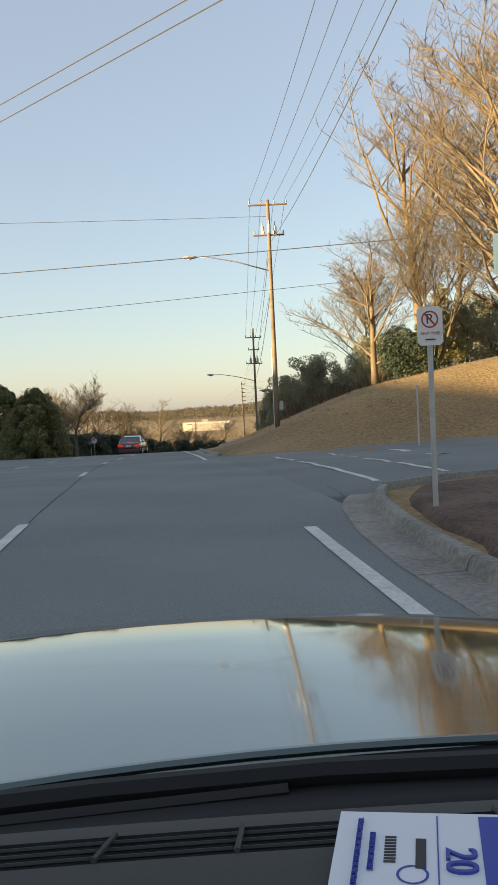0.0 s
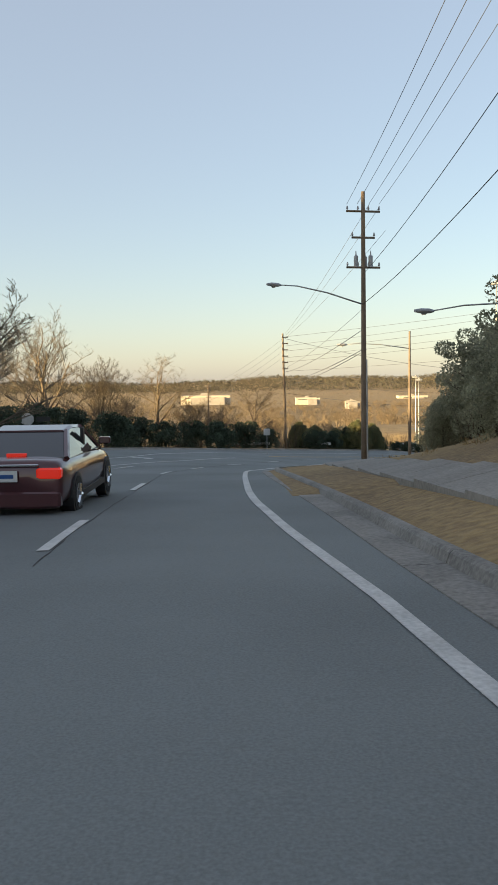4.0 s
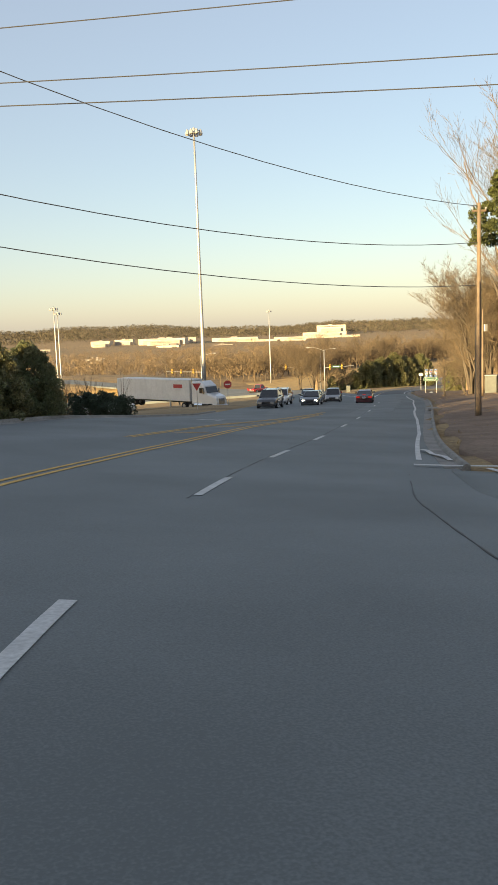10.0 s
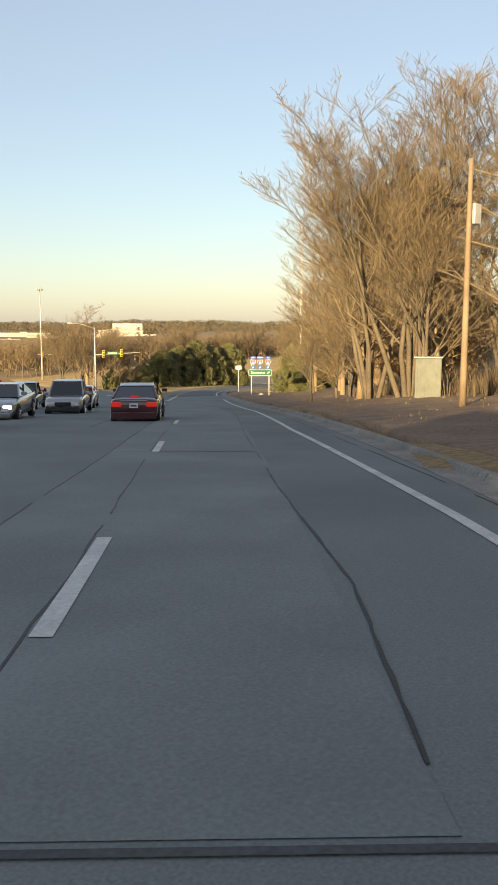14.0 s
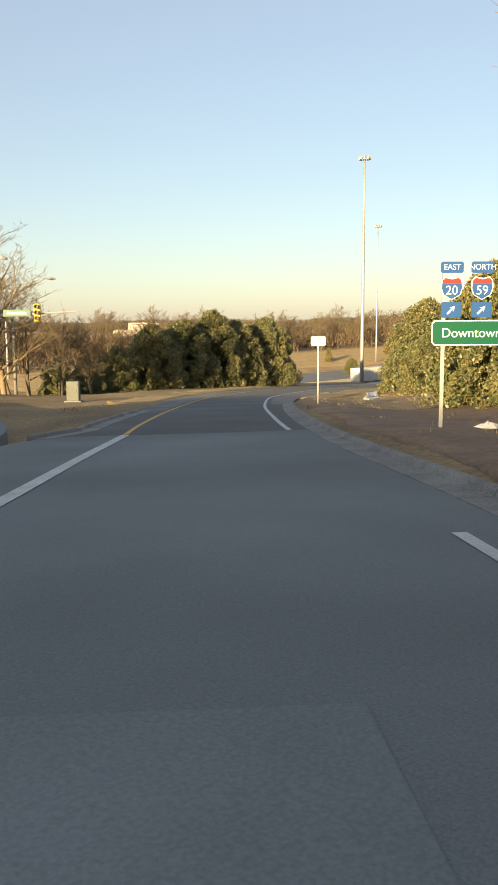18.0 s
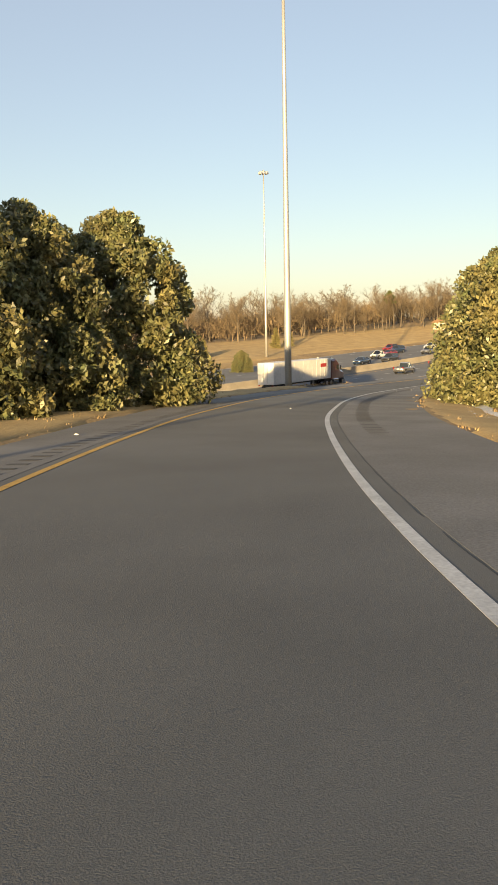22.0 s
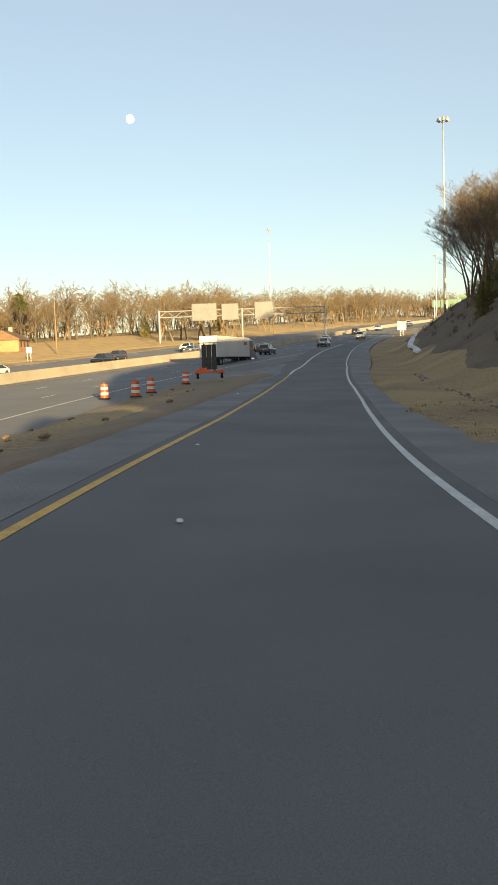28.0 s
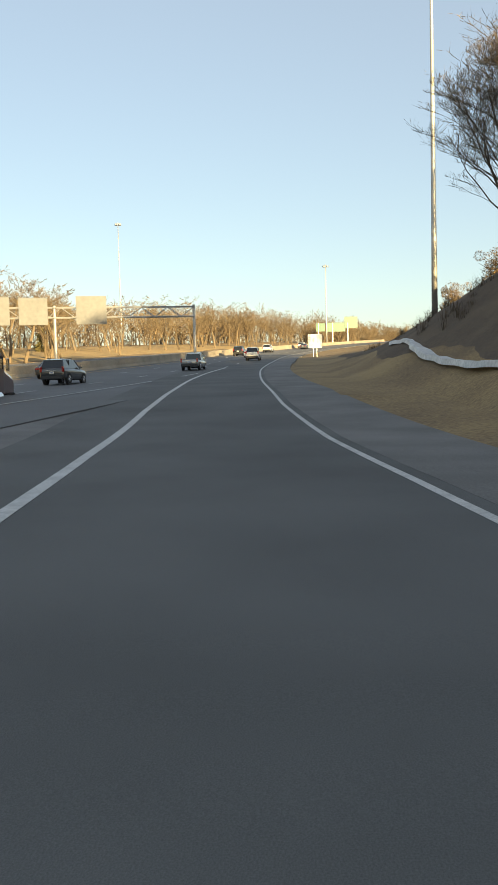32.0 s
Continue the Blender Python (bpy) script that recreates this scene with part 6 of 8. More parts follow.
for s0, d0, sc in ((70, 10.3, 0.7), (74, 9.6, 0.6), (77, 11.0, 0.75), (82, 10.4, 0.62), (86, 11.5, 0.7), (73, 13, 0.85), (80, 14, 0.9), (90, 11.2, 0.55), (68, 9.4, 0.5), (72, 8.8, 0.35), (76, 9.2, 0.38), (84, 9.4, 0.36), (88, 9.8, 0.38)):
    plant(SHRUB[int(s0) % 2], *on(s0, d0)[:2], sc, label="dense grey-olive shrub on the bank beside the sidewalk")
plant(BARE[1], *on(279, 16)[:2], 1.25)
plant(BARE[1], *on(271, 17)[:2], 1.35)
plant(BARE[1], *on(284, 21)[:2], 1.4)
plant(BARE[5], *on(284, 19)[:2], 1.1)
plant(BARE[5], *on(262, 20)[:2], 1.2)
plant(MAG[1], *on(296, 12.5)[:2], 0.7, label="golden-green evergreen bush on the bank beside the ramp")
plant(MAG[2], *on(301, 15)[:2], 0.85, label="golden-green evergreen bush on the bank beside the ramp")
for x, y, sc in ((10.5, 54.8, 1.1), (8.3, 84, 1.1), (7.7, 77, 0.9), (10.0, 101.5, 1.0), (12.5, 106, 1.2)):
    plant(HEDGE[int(y) % 2], x, y, sc)
plant(BARE[4], 25, 118, 1.2)
plant(BARE[3], 30, 124, 1.2)
# left of the crest
plant(MAG[0], -15.8, 62.0, 0.62, label="dark rounded evergreen tree by the arterial kerb")
plant(MAG[1], -19.6, 66.0, 0.66, label="dark rounded evergreen tree by the arterial kerb")
plant(BARE[4], -19.0, 92.0, 1.2)
for x, y, sc, k in ((-25, 112, 0.9, 3), (-23, 126, 0.8, 1), (-19, 133, 0.8, 3), (-15, 141, 0.75, 1), (-28, 140, 1.0, 2), (-21, 152, 0.9, 3), (-33, 128, 1.0, 1), (-13, 160, 0.8, 3), (-4.6, 150.5, 0.62, 1), (-9, 172, 0.9, 3), (-30, 165, 1.1, 0), (-2, 172, 0.8, 4), (6, 178, 0.7, 4)):
    plant(BARE[k], x, y, sc)
# dark bushes along the left kerb of the bend
for k in range(26):
    s0 = 70 + k * 4.6
    if 147 < s0 < 151.5:
        continue
    d0 = left_of(s0) - random.uniform(3.2, 4.4)
    x, y, _ = on(s0, d0)
    plant(HEDGE[k % 2], x, y, random.uniform(0.85, 1.15) if s0 < 168 else 0.6)
for x, y, sc in ((1.5, 160.5, 0.42), (6.5, 163.5, 0.36), (9.5, 164.0, 0.46), (12.0, 166.5, 0.4), (4, 166, 0.4)):
    plant(MAG[int(x) % 3], x, y, sc, label="evergreen tree behind the guardrail at the bend")
# wood on the right of the straight
for k, x, y, sc in ((0, 51.0, 160.5, 1.25), (0, 54.0, 165.5, 1.15), (2, 56.0, 170.5, 1.1), (8, 59.6, 184.4, 1.0), (8, 58.2, 180.6, 0.96), (5, 77, 207.5, 1.12), (5, 77.5, 210.5, 1.0), (5, 84, 205, 1.1), (1, 81, 210, 1.1), (0, 86, 200, 1.2), (1, 76, 196, 1.2), (5, 80, 190, 1.1), (1, 74, 184, 1.3), (0, 70, 176, 1.3), (5, 68, 170, 1.0), (2, 72, 190, 1.1), (0, 49.5, 157, 1.1), (1, 46.5, 152.5, 1.1)):
    plant(BARE[k], x, y, sc)
for k, x, y, sc in ((3, 75.0, 205.0, 1.0), (1, 79.0, 213.0, 0.8), (2, 78, 186, 1.0), (0, 62, 164, 1.2), (2, 72, 172, 1.1), (1, 82, 209, 0.95), (4, 76, 214.5, 0.8), (4, 84, 220, 0.8), (3, 88, 222, 0.95), (1, 95, 230, 0.85), (2, 98, 222, 0.9), (0, 57.5, 158, 1.2)):
    plant(BARE[k], x, y, sc)
plant(PINE[0], 42.4, 166.7, 1.0)
for k in range(3):
    plant(PINE[k % 2], 53.5 + 4 * k, 152.5 + 3.0 * k, 1.15)
plant(BARE[0], 105, 244, 0.85)
plant(BARE[3], 101.5, 240.5, 0.9)
# magnolias to the left of the ramp, with bare trees before them
for x, y, sc in ((130.5, 313.5, 0.9), (136.0, 315.5, 1.0), (141.0, 316.5, 1.05), (145.5, 317.5, 0.95), (152.0, 319.6, 1.07), (147.0, 325.0, 1.0), (153.0, 327.0, 0.95),
                 (138, 322, 0.95), (146, 330, 1.0), (125.5, 313, 0.62), (121, 311.5, 0.5), (116.5, 309, 0.45)):
    plant(MAG[int(x) % 3], x, y, sc)
for k, x, y, sc in ((4, 109.5, 300, 1.1), (4, 113.0, 301, 0.95), (1, 106.0, 299.0, 0.95), (3, 104, 304, 1.1), (1, 109.5, 305.5, 0.85), (4, 117.0, 303, 0.85), (2, 112, 310, 0.85), (5, 103.5, 296.5, 0.6), (4, 101.5, 299, 1.2)):
    plant(BARE[k], x, y, sc)
# small round evergreen beyond the freeway
plant(MAG[1], 244, 394, 0.5, label="small round green tree beyond the freeway")
# evergreens on the right bank of the ramp; x 168 to 182.5 placed and sized to shade the merge
for x, y, sc in ((110.0, 250.5, 0.5), (114.0, 252.5, 0.62), (134.5, 276.5, 0.66), (139.5, 281.5, 0.95), (145, 285.5, 0.9), (150, 288, 0.85), (168, 306.2, 1.0), (172.5, 308.8, 1.1), (177.5, 311.0, 1.15), (182.5, 311.7, 1.1), (120, 256, 0.7)):
    plant(MAG[int(x) % 3], x, y, sc, label="sunlit evergreen tree on the bank beside the ramp")
# hillside right of the merge
rng = random.Random(14)
for k in range(48):
    s0, d0 = 508 + k * 1.9 + rng.uniform(-1.5, 1.5), rng.uniform(22, 29) + 9 * (k % 3)
    plant(BARE[rng.choice((0, 1, 1, 2, 3, 5))], *on(s0, d0)[:2], rng.uniform(0.75, 1.15))
for x, y, sc in ((322, 324, 0.75), (333, 321, 0.85), (352, 321, 0.7), (309, 325, 0.6)):
    plant(MAG[int(x) % 3], x, y, sc, label="dark evergreen tree on the cut slope")
for x, y, sc in ((318, 329, 0.55), (327, 327.5, 0.6), (336, 325.5, 0.6)):
    plant(CEDAR[0], x, y, sc)
# beyond the freeway: golden bank with trees
rng = random.Random(9)
for k in range(110):
    x = 165 + k * 3.6 + rng.uniform(-2, 2)
    q = rng.uniform(72, 100) if x < 560 else rng.uniform(60, 90)
    y = float(freeway_near(x)) + q + float(far_side(x))
    plant(BARE[6 + rng.randrange(2)], x, y, rng.uniform(0.75, 1.2))
for x, q, sc in ((300, 58, 0.85), (308, 60, 0.8), (262, 52, 0.62), (266, 55, 0.55), (520, 66, 1.0), (470, 66, 1.0)):
    plant(CEDAR[int(x) % 2], x, float(freeway_near(x)) + q + float(far_side(x)), sc)
for x, q, sc in ((372, 90, 0.9), (420, 84, 0.9), (560, 80, 0.8)):
    plant(PINE[int(x) % 2], x, float(freeway_near(x)) + q, sc)

for s0, d0, sc in ((282, 16, 0.95), (288, 20, 1.1), (274, 20, 1.1), (268, 24, 1.1), (244, 17, 0.8), (236, 21, 0.9), (222, 24, 0.8), (256, 22, 1.0)):
    plant(OAK[int(s0) % 2], *on(s0, d0)[:2], sc)
for x, y, sc in ((340, 324, 0.55), (347, 322, 0.6), (355, 323.5, 0.5), (362, 321, 0.6), (370, 323, 0.5), (335, 328, 0.4), (378, 321, 0.6), (388, 322, 0.55), (398, 321, 0.6), (408, 323, 0.55), (345, 316, 0.7), (358, 315, 0.75)):
    plant(OAK[int(x) % 2], x, y, sc, label="dark russet scrub on the cut slope")
for t in (*OAK, *BARE, *MAG, *HEDGE, *SHRUB, *PINE, *CEDAR):
    for o in list(t.children_recursive) + [t]:
        bpy.data.objects.remove(o)


def scatter_wood(name, places, hmin, hmax, wide, mat, label, seed, blades=9, slim=0.05, long=0.12):
    """A far wood: for each tree a stem and a loose crown of small slivers, so that the light gets through."""
    rng = np.random.default_rng(seed)
    p = np.asarray(places, float)
    z = land(p[:, 0], p[:, 1]) - 0.3
    h = hmin + (hmax - hmin) * rng.random(len(p))
    n = len(p) * blades
    i = np.repeat(np.arange(len(p)), blades)
    v = rng.normal(size=(n, 3))
    v /= np.linalg.norm(v, axis=1)[:, None]
    r = rng.random(n) ** 0.5
    hh = h[i]
    c = np.stack([p[i, 0] + v[:, 0] * r * wide * hh * 0.5, p[i, 1] + v[:, 1] * r * wide * hh * 0.5, z[i] + hh * (0.55 + 0.45 * v[:, 2] * r)], 1)
    a = rng.normal(size=(n, 3)) * np.array([0.6, 0.6, 1.0]) + np.array([0, 0, 0.4])
    a *= (hh * long * rng.uniform(0.6, 1.4, n))[:, None] / np.linalg.norm(a, axis=1)[:, None]
    b = rng.normal(size=(n, 3))
    b *= (hh * slim * rng.uniform(0.5, 1.5, n))[:, None] / np.linalg.norm(b, axis=1)[:, None]
    tri = np.stack([c - a - b, c - a * 0.6 + b, c + a], 1).reshape(-1, 3)
    w = rng.uniform(0.012, 0.022, len(p)) * h
    d = rng.uniform(0, math.tau, len(p))
    e = np.stack([np.cos(d) * w, np.sin(d) * w], 1)
    stem = np.stack([np.c_[p - e, z], np.c_[p + e, z], np.c_[p, z + h * 0.9]], 1).reshape(-1, 3)
    verts = np.vstack([tri, stem])
    me = bpy.data.meshes.new(name)
    me.from_pydata(verts.tolist(), [], np.arange(len(verts)).reshape(-1, 3).tolist())
    me.materials.append(mat)
    return tagged(new(name, me), label, "woods", kind="stuff")



def grove(name, places, hmin, hmax, mat, label, seed, kinds=4, limbs=7, dense=(4, 4, 3), thick=0.045):
    """A wood of whole small trees, each a turned and stretched growth of a few forms."""
    forms = []
    for k in range(kinds):
        wood, twig = bare_tree(seed * 10 + k, 10, limbs=limbs, spread=0.55 + 0.1 * k, low=0.2 + 0.06 * k, dense=dense, thick=thick)
        v = np.array(wood.v + twig.v) / 10.0
        f = [*wood.f, *[tuple(i + len(wood.v) for i in q) for q in twig.f]]
        forms.append((v, f))
    rng = np.random.default_rng(seed)
    p = np.asarray(places, float)
    z = land(p[:, 0], p[:, 1]) - 0.2
    verts, faces, o = [], [], 0
    for i in range(len(p)):
        v, f = forms[rng.integers(kinds)]
        h, a = rng.uniform(hmin, hmax), rng.uniform(0, math.tau)
        c, s = math.cos(a), math.sin(a)
        w = h * rng.uniform(0.85, 1.25)
        verts.append(np.stack([p[i, 0] + (v[:, 0] * c - v[:, 1] * s) * w, p[i, 1] + (v[:, 0] * s + v[:, 1] * c) * w, z[i] + v[:, 2] * h], 1))
        faces += [tuple(q + o for q in g) for g in f]
        o += len(v)
    me = bpy.data.meshes.new(name)
    me.from_pydata(np.vstack(verts).tolist(), [], faces)
    me.materials.append(mat)
    return tagged(new(name, me), label, "woods", kind="stuff")


def fan(n, r0, r1, a0, a1, seed, cx=20.0, cy=120.0, power=1.0):
    """Places in a sector; angles in degrees to the right of +y."""
    rng = np.random.default_rng(seed)
    r = r0 + (r1 - r0) * rng.random(n) ** power
    a = np.radians(a0 + (a1 - a0) * rng.random(n))
    return np.stack([cx + np.sin(a) * r, cy + np.cos(a) * r], 1)


def clear(p, keep):
    d = np.sqrt(((p[:, None, 0] - _anchor[None, :, 0]) ** 2 + (p[:, None, 1] - _anchor[None, :, 1]) ** 2).min(1))
    return p[d > keep]


p = clear(fan(460, 80, 420, -30, 46, 61), 40)
p = p[(p[:, 0] > 150) | (np.abs(p[:, 1] - 313 - (p[:, 0] - 140) * 0.506) > 24)]
grove("near_valley_trees", p, 6, 11, M_TWIG, "bare brown trees below the road", 62)
scatter_wood("valley_wood", clear(fan(5200, 380, 1500, -34, 64, 1, power=1.1), 45), 5, 9, 1.0, M_FARWOOD, "brown bare woods filling the valley", 2, 64, 0.03, 0.075)
scatter_wood("far_valley_wood", fan(6000, 1100, 3300, -32, 64, 3), 4, 8, 1.5, M_FARWOOD, "distant brown woods across the valley", 4, 16)
scatter_wood("ridge_wood", fan(16000, 2900, 4600, -36, 68, 5, power=0.8), 9, 20, 1.8, M_FARPINE, "dark wooded ridge on the horizon", 6, 10, 0.2)
p = np.array([(x, float(freeway_near(x)) + q + float(far_side(x))) for x, q in zip(np.random.default_rng(7).uniform(150, 500, 1500), np.random.default_rng(8).uniform(80, 190, 1500))])
grove("freeway_wood", p[:330] * np.array([1, 1]) , 8, 14, M_TWIG, "sunlit bare woods beyond the freeway bank", 9)
scatter_wood("freeway_wood_behind", p[330:1200], 6, 11, 0.9, M_FARWOOD, "brown woods behind the freeway bank", 10, 60, 0.016)
p = np.array([(x, float(freeway_near(x)) + q) for x, q in zip(np.random.default_rng(17).uniform(450, 1150, 380), np.random.default_rng(18).uniform(44, 115, 380))])
grove("crest_wood", p, 11, 17, M_TWIG, "golden bare trees where the freeway climbs", 19, dense=(4, 3, 3))
p = np.array([(x, float(freeway_near(x)) + q) for x, q in zip(np.random.default_rng(47).uniform(995, 1130, 190), np.random.default_rng(48).uniform(-60, 130, 190))])
grove("woods_beyond_crest", p, 17, 24, M_TWIG, "tall golden woods beyond the crest of the freeway", 49, dense=(4, 3, 3))
p = np.array([(x, float(freeway_near(x)) - q) for x, q in zip(np.random.default_rng(27).uniform(470, 800, 110), np.random.default_rng(28).uniform(32, 85, 110))])
grove("crest_wood_right", p, 7, 12, M_TWIG, "brown bare trees right of the climbing freeway", 29, dense=(4, 3, 3))
p = fan(1500, 300, 1300, 72, 106, 11, 300, 345)
p = p[np.abs(p[:, 1] - freeway_near(p[:, 0]) - 18) > 46]
scatter_wood("hill_wood", p, 7, 14, 0.9, M_FARWOOD, "brown bare woods where the freeway climbs away", 12, 60, 0.022)


def thicket(name, places, hmin, hmax, mat, label, seed, blades=26, wide=0.9):
    """Brush: bundles of thin stems leaning every way."""
    rng = np.random.default_rng(seed)
    p = np.asarray(places, float)
    z = land(p[:, 0], p[:, 1]) - 0.05
    v, f = [], []
    for i in range(len(p)):
        h = rng.uniform(hmin, hmax)
        for b in range(blades):
            a = rng.uniform(0, math.tau)
            out = np.array([math.cos(a), math.sin(a)])
            lean = rng.uniform(0.05, 0.55) * h * wide
            hh = h * rng.uniform(0.4, 1.0)
            base = p[i] + out * rng.uniform(0, 0.4)
            w = rng.uniform(0.006, 0.018)
            e = np.array([-out[1], out[0]]) * w
            midp, tip = base + out * lean * 0.4, base + out * lean + rng.normal(0, 0.12 * h, 2)
            o = len(v)
            v += [(*(base - e), z[i]), (*(base + e), z[i]), (*(midp + e), z[i] + hh * 0.6), (*(midp - e), z[i] + hh * 0.6), (*tip, z[i] + hh)]
            f += [(o, o + 1, o + 2, o + 3), (o + 3, o + 2, o + 4)]
    sh = Shape()
    sh.v, sh.f = v, f
    return tagged(part(name, sh, mat), label, "brush", kind="stuff")


def beside(n, s0, s1, d0, d1, seed):
    rng = np.random.default_rng(seed)
    return np.array([on(rng.uniform(s0, s1), rng.uniform(d0, d1))[:2] for _ in range(n)])


thicket("brush_at_wood", beside(820, 150, 262, 12.5, 32, 21), 0.7, 2.4, M_BRUSH, "tangled brown brush along the wood's edge", 22, 34)
thicket("brush_on_bank", beside(260, 62, 112, 9.5, 20, 23), 0.8, 2.6, M_BRUSH, "grey-brown brush on the bank", 24)
thicket("brush_on_hill", np.vstack([beside(340, 500, 640, 14, 36, 25)]), 0.5, 1.6, M_BRUSH, "grey brush on the cut slope", 26)
thicket("brush_at_bend", np.array([on(s, left_of(s) - d)[:2] for s, d in zip(np.random.default_rng(27).uniform(66, 190, 320), np.random.default_rng(28).uniform(4, 16, 320))]), 1.5, 4.5, M_BRUSH, "brown brush behind the dark bushes", 29)
thicket("dry_tufts", np.vstack([beside(1500, 262, 480, 4.6, 16, 31), beside(500, 300, 420, -9.5, -6.5, 33), beside(1000, 150, 262, 4.3, 12, 35), beside(500, 40, 110, 6.2, 16, 37)]), 0.05, 0.22, M_DRYTUFT, "dry winter grass tufts", 38, 12, 1.4)

# ---------------------------------------------------------------- vehicles
def vehicle(name, label, category, m, colour, length=4.8, width=1.82, height=1.47, kind="sedan", lit=False, braking=False, group="cars"):
    """Nose towards +y. Body lofted from cross-sections; glasshouse, wheels, lamps and plate are parts."""
    t = thing(name, label, category, m, group)
    L, W, H = length / 2, width / 2, height
    sill, belt = 0.30, 0.62 * H
    tall = kind in ("suv", "van", "pickup")
    if tall:
        sill = 0.38
    hood = 0.60 * H if not tall else 0.62 * H
    prof = {"sedan": [(-1, 0.50, 0.86), (-0.985, 0.66, 0.93), (-0.93, 0.685, 0.96), (-0.62, 0.70, 1.0), (0.30, 0.66, 1.0), (0.62, 0.62, 0.99), (0.88, 0.54, 0.95), (0.97, 0.46, 0.88), (1.0, 0.36, 0.8)],
            "suv": [(-1, 0.54, 0.90), (-0.985, 0.62, 0.96), (-0.9, 0.635, 1.0), (0.36, 0.62, 1.0), (0.66, 0.60, 0.99), (0.9, 0.55, 0.96), (0.98, 0.48, 0.9), (1.0, 0.36, 0.82)],
            "pickup": [(-1, 0.52, 0.94), (-0.98, 0.58, 0.98), (0.34, 0.58, 1.0), (0.68, 0.58, 0.99), (0.92, 0.54, 0.96), (0.99, 0.46, 0.9), (1.0, 0.36, 0.84)]}[kind]
    rings = []
    fine = [prof[0]]
    for a, b in zip(prof[:-1], prof[1:]):
        fine += [tuple(a[q] + (b[q] - a[q]) * f for q in range(3)) for f in (0.5, 1.0)]
    tops = np.convolve(np.pad([f[1] for f in fine], 1, mode="edge"), [0.25, 0.5, 0.25], "valid")
    for (u, _, w), top in zip(fine, tops):
        y, z1, x = u * L, top * H, W * w
        half = [(0.90, sill - 0.02), (0.97, sill + 0.06), (1.0, sill + 0.2), (1.0, z1 - 0.26), (0.985, z1 - 0.14), (0.94, z1 - 0.05), (0.86, z1 - 0.012), (0.5, z1 + 0.012)]
        rings.append([(-x * a, y, b) for a, b in half] + [(x * a, y, b) for a, b in half[::-1]])
    body = part("body", Shape().loft(rings), colour, t, smooth=True)
    g = {"sedan": [(-0.78, 0.69, 0.90), (-0.42, 0.965, 0.72), (-0.2, 1.0, 0.70), (0.08, 0.985, 0.70), (0.46, 0.655, 0.86)],
         "suv": [(-0.97, 0.63, 0.93), (-0.86, 0.96, 0.76), (-0.6, 1.0, 0.75), (0.08, 0.985, 0.75), (0.42, 0.62, 0.88)],
         "pickup": [(-0.12, 0.57, 0.93), (-0.09, 0.97, 0.78), (0.0, 1.0, 0.76), (0.24, 0.98, 0.76), (0.5, 0.575, 0.88)]}[kind]
    lo = g[0][1] * H - 0.03
    rings = []
    for u, top, w in g:
        z1, xt, xb = top * H, W * w, W * 0.93
        f = (z1 - lo) / (H - lo)
        xt = xb + (xt - xb) * max(f, 0.02)
        rings.append([(-xb, u * L, lo), (-xt, u * L, z1 - 0.03), (-xt * 0.9, u * L, z1), (xt * 0.9, u * L, z1), (xt, u * L, z1 - 0.03), (xb, u * L, lo)])
    part("glasshouse", Shape().loft(rings), M_GLASS, t, "dark tinted glass", smooth=False)
    a, b = g[1], g[-2]
    roof = [(a[0] - 0.02, a[1] * H + 0.005), (g[2][0], H + 0.02), (b[0] + 0.02, b[1] * H + 0.008)]
    part("roof", Shape().loft([[(-W * 0.72, u * L, z - 0.05), (-W * 0.66, u * L, z), (W * 0.66, u * L, z), (W * 0.72, u * L, z - 0.05)] for u, z in roof]), colour, t)
    for sx in (-1, 1):
        for (u0, z0, w0), (u1, z1, w1), r in ((g[0], g[1], 0.05), (g[-1], g[-2], 0.045)):
            part("pillar", Shape().tube([(sx * W * 0.92, u0 * L, z0 * H - 0.02), (sx * W * w1 * 1.0, u1 * L, z1 * H - 0.02)], r, 5), colour, t)
        part("pillar", Shape().box(sx * W * 0.84 - 0.03, sx * W * 0.84 + 0.03, g[2][0] * L + 0.25, g[2][0] * L + 0.36, lo, H - 0.05), M_BLACK if kind != "pickup" else colour, t)
        part("mirror", Shape().box(sx * W * 1.0 - 0.02 if sx > 0 else -W * 1.0 - 0.2, sx * W + 0.2 if sx > 0 else -W + 0.02, g[-1][0] * L - 0.35, g[-1][0] * L - 0.2, lo + 0.06, lo + 0.2, 0.02), colour, t)
        part("sill_trim", Shape().box(sx * W * 0.985 - 0.03, sx * W * 0.985 + 0.03, -L * 0.5, L * 0.5, sill - 0.05, sill + 0.06), M_BUMPER, t)
    r = 0.33 if not tall else 0.38
    for sx in (-1, 1):
        for u in (-0.60, 0.62):
            arch = part("wheel_arch", Shape().disc((sx * (W - 0.085), u * L, r), (1, 0, 0), r + 0.075, 0.2, 18), M_BLACK, t)
            wheel = part("wheel", Shape().disc((sx * (W - 0.09), u * L, r), (1, 0, 0), r, 0.23, 20), M_TYRE, t)
            part("rim", Shape().disc((sx * (W - 0.085), u * L, r), (1, 0, 0), r * 0.64, 0.24, 10), M_RIM, wheel)
            for k in range(5):
                q = k * math.tau / 5
                part("spoke", Shape().tube([(sx * (W + 0.036), u * L, r), (sx * (W + 0.036), u * L + math.cos(q) * r * 0.6, r + math.sin(q) * r * 0.6)], 0.03, 4), M_CHROME, wheel)
    part("rear_bumper", Shape().box(-W * 0.92, W * 0.92, -L - 0.03, -L + 0.18, sill - 0.06, sill + 0.22, 0.04), M_BUMPER if tall else colour, t)
    part("front_bumper", Shape().box(-W * 0.86, W * 0.86, L - 0.2, L + 0.04, sill - 0.08, sill + 0.16, 0.05), M_BUMPER if tall else colour, t)
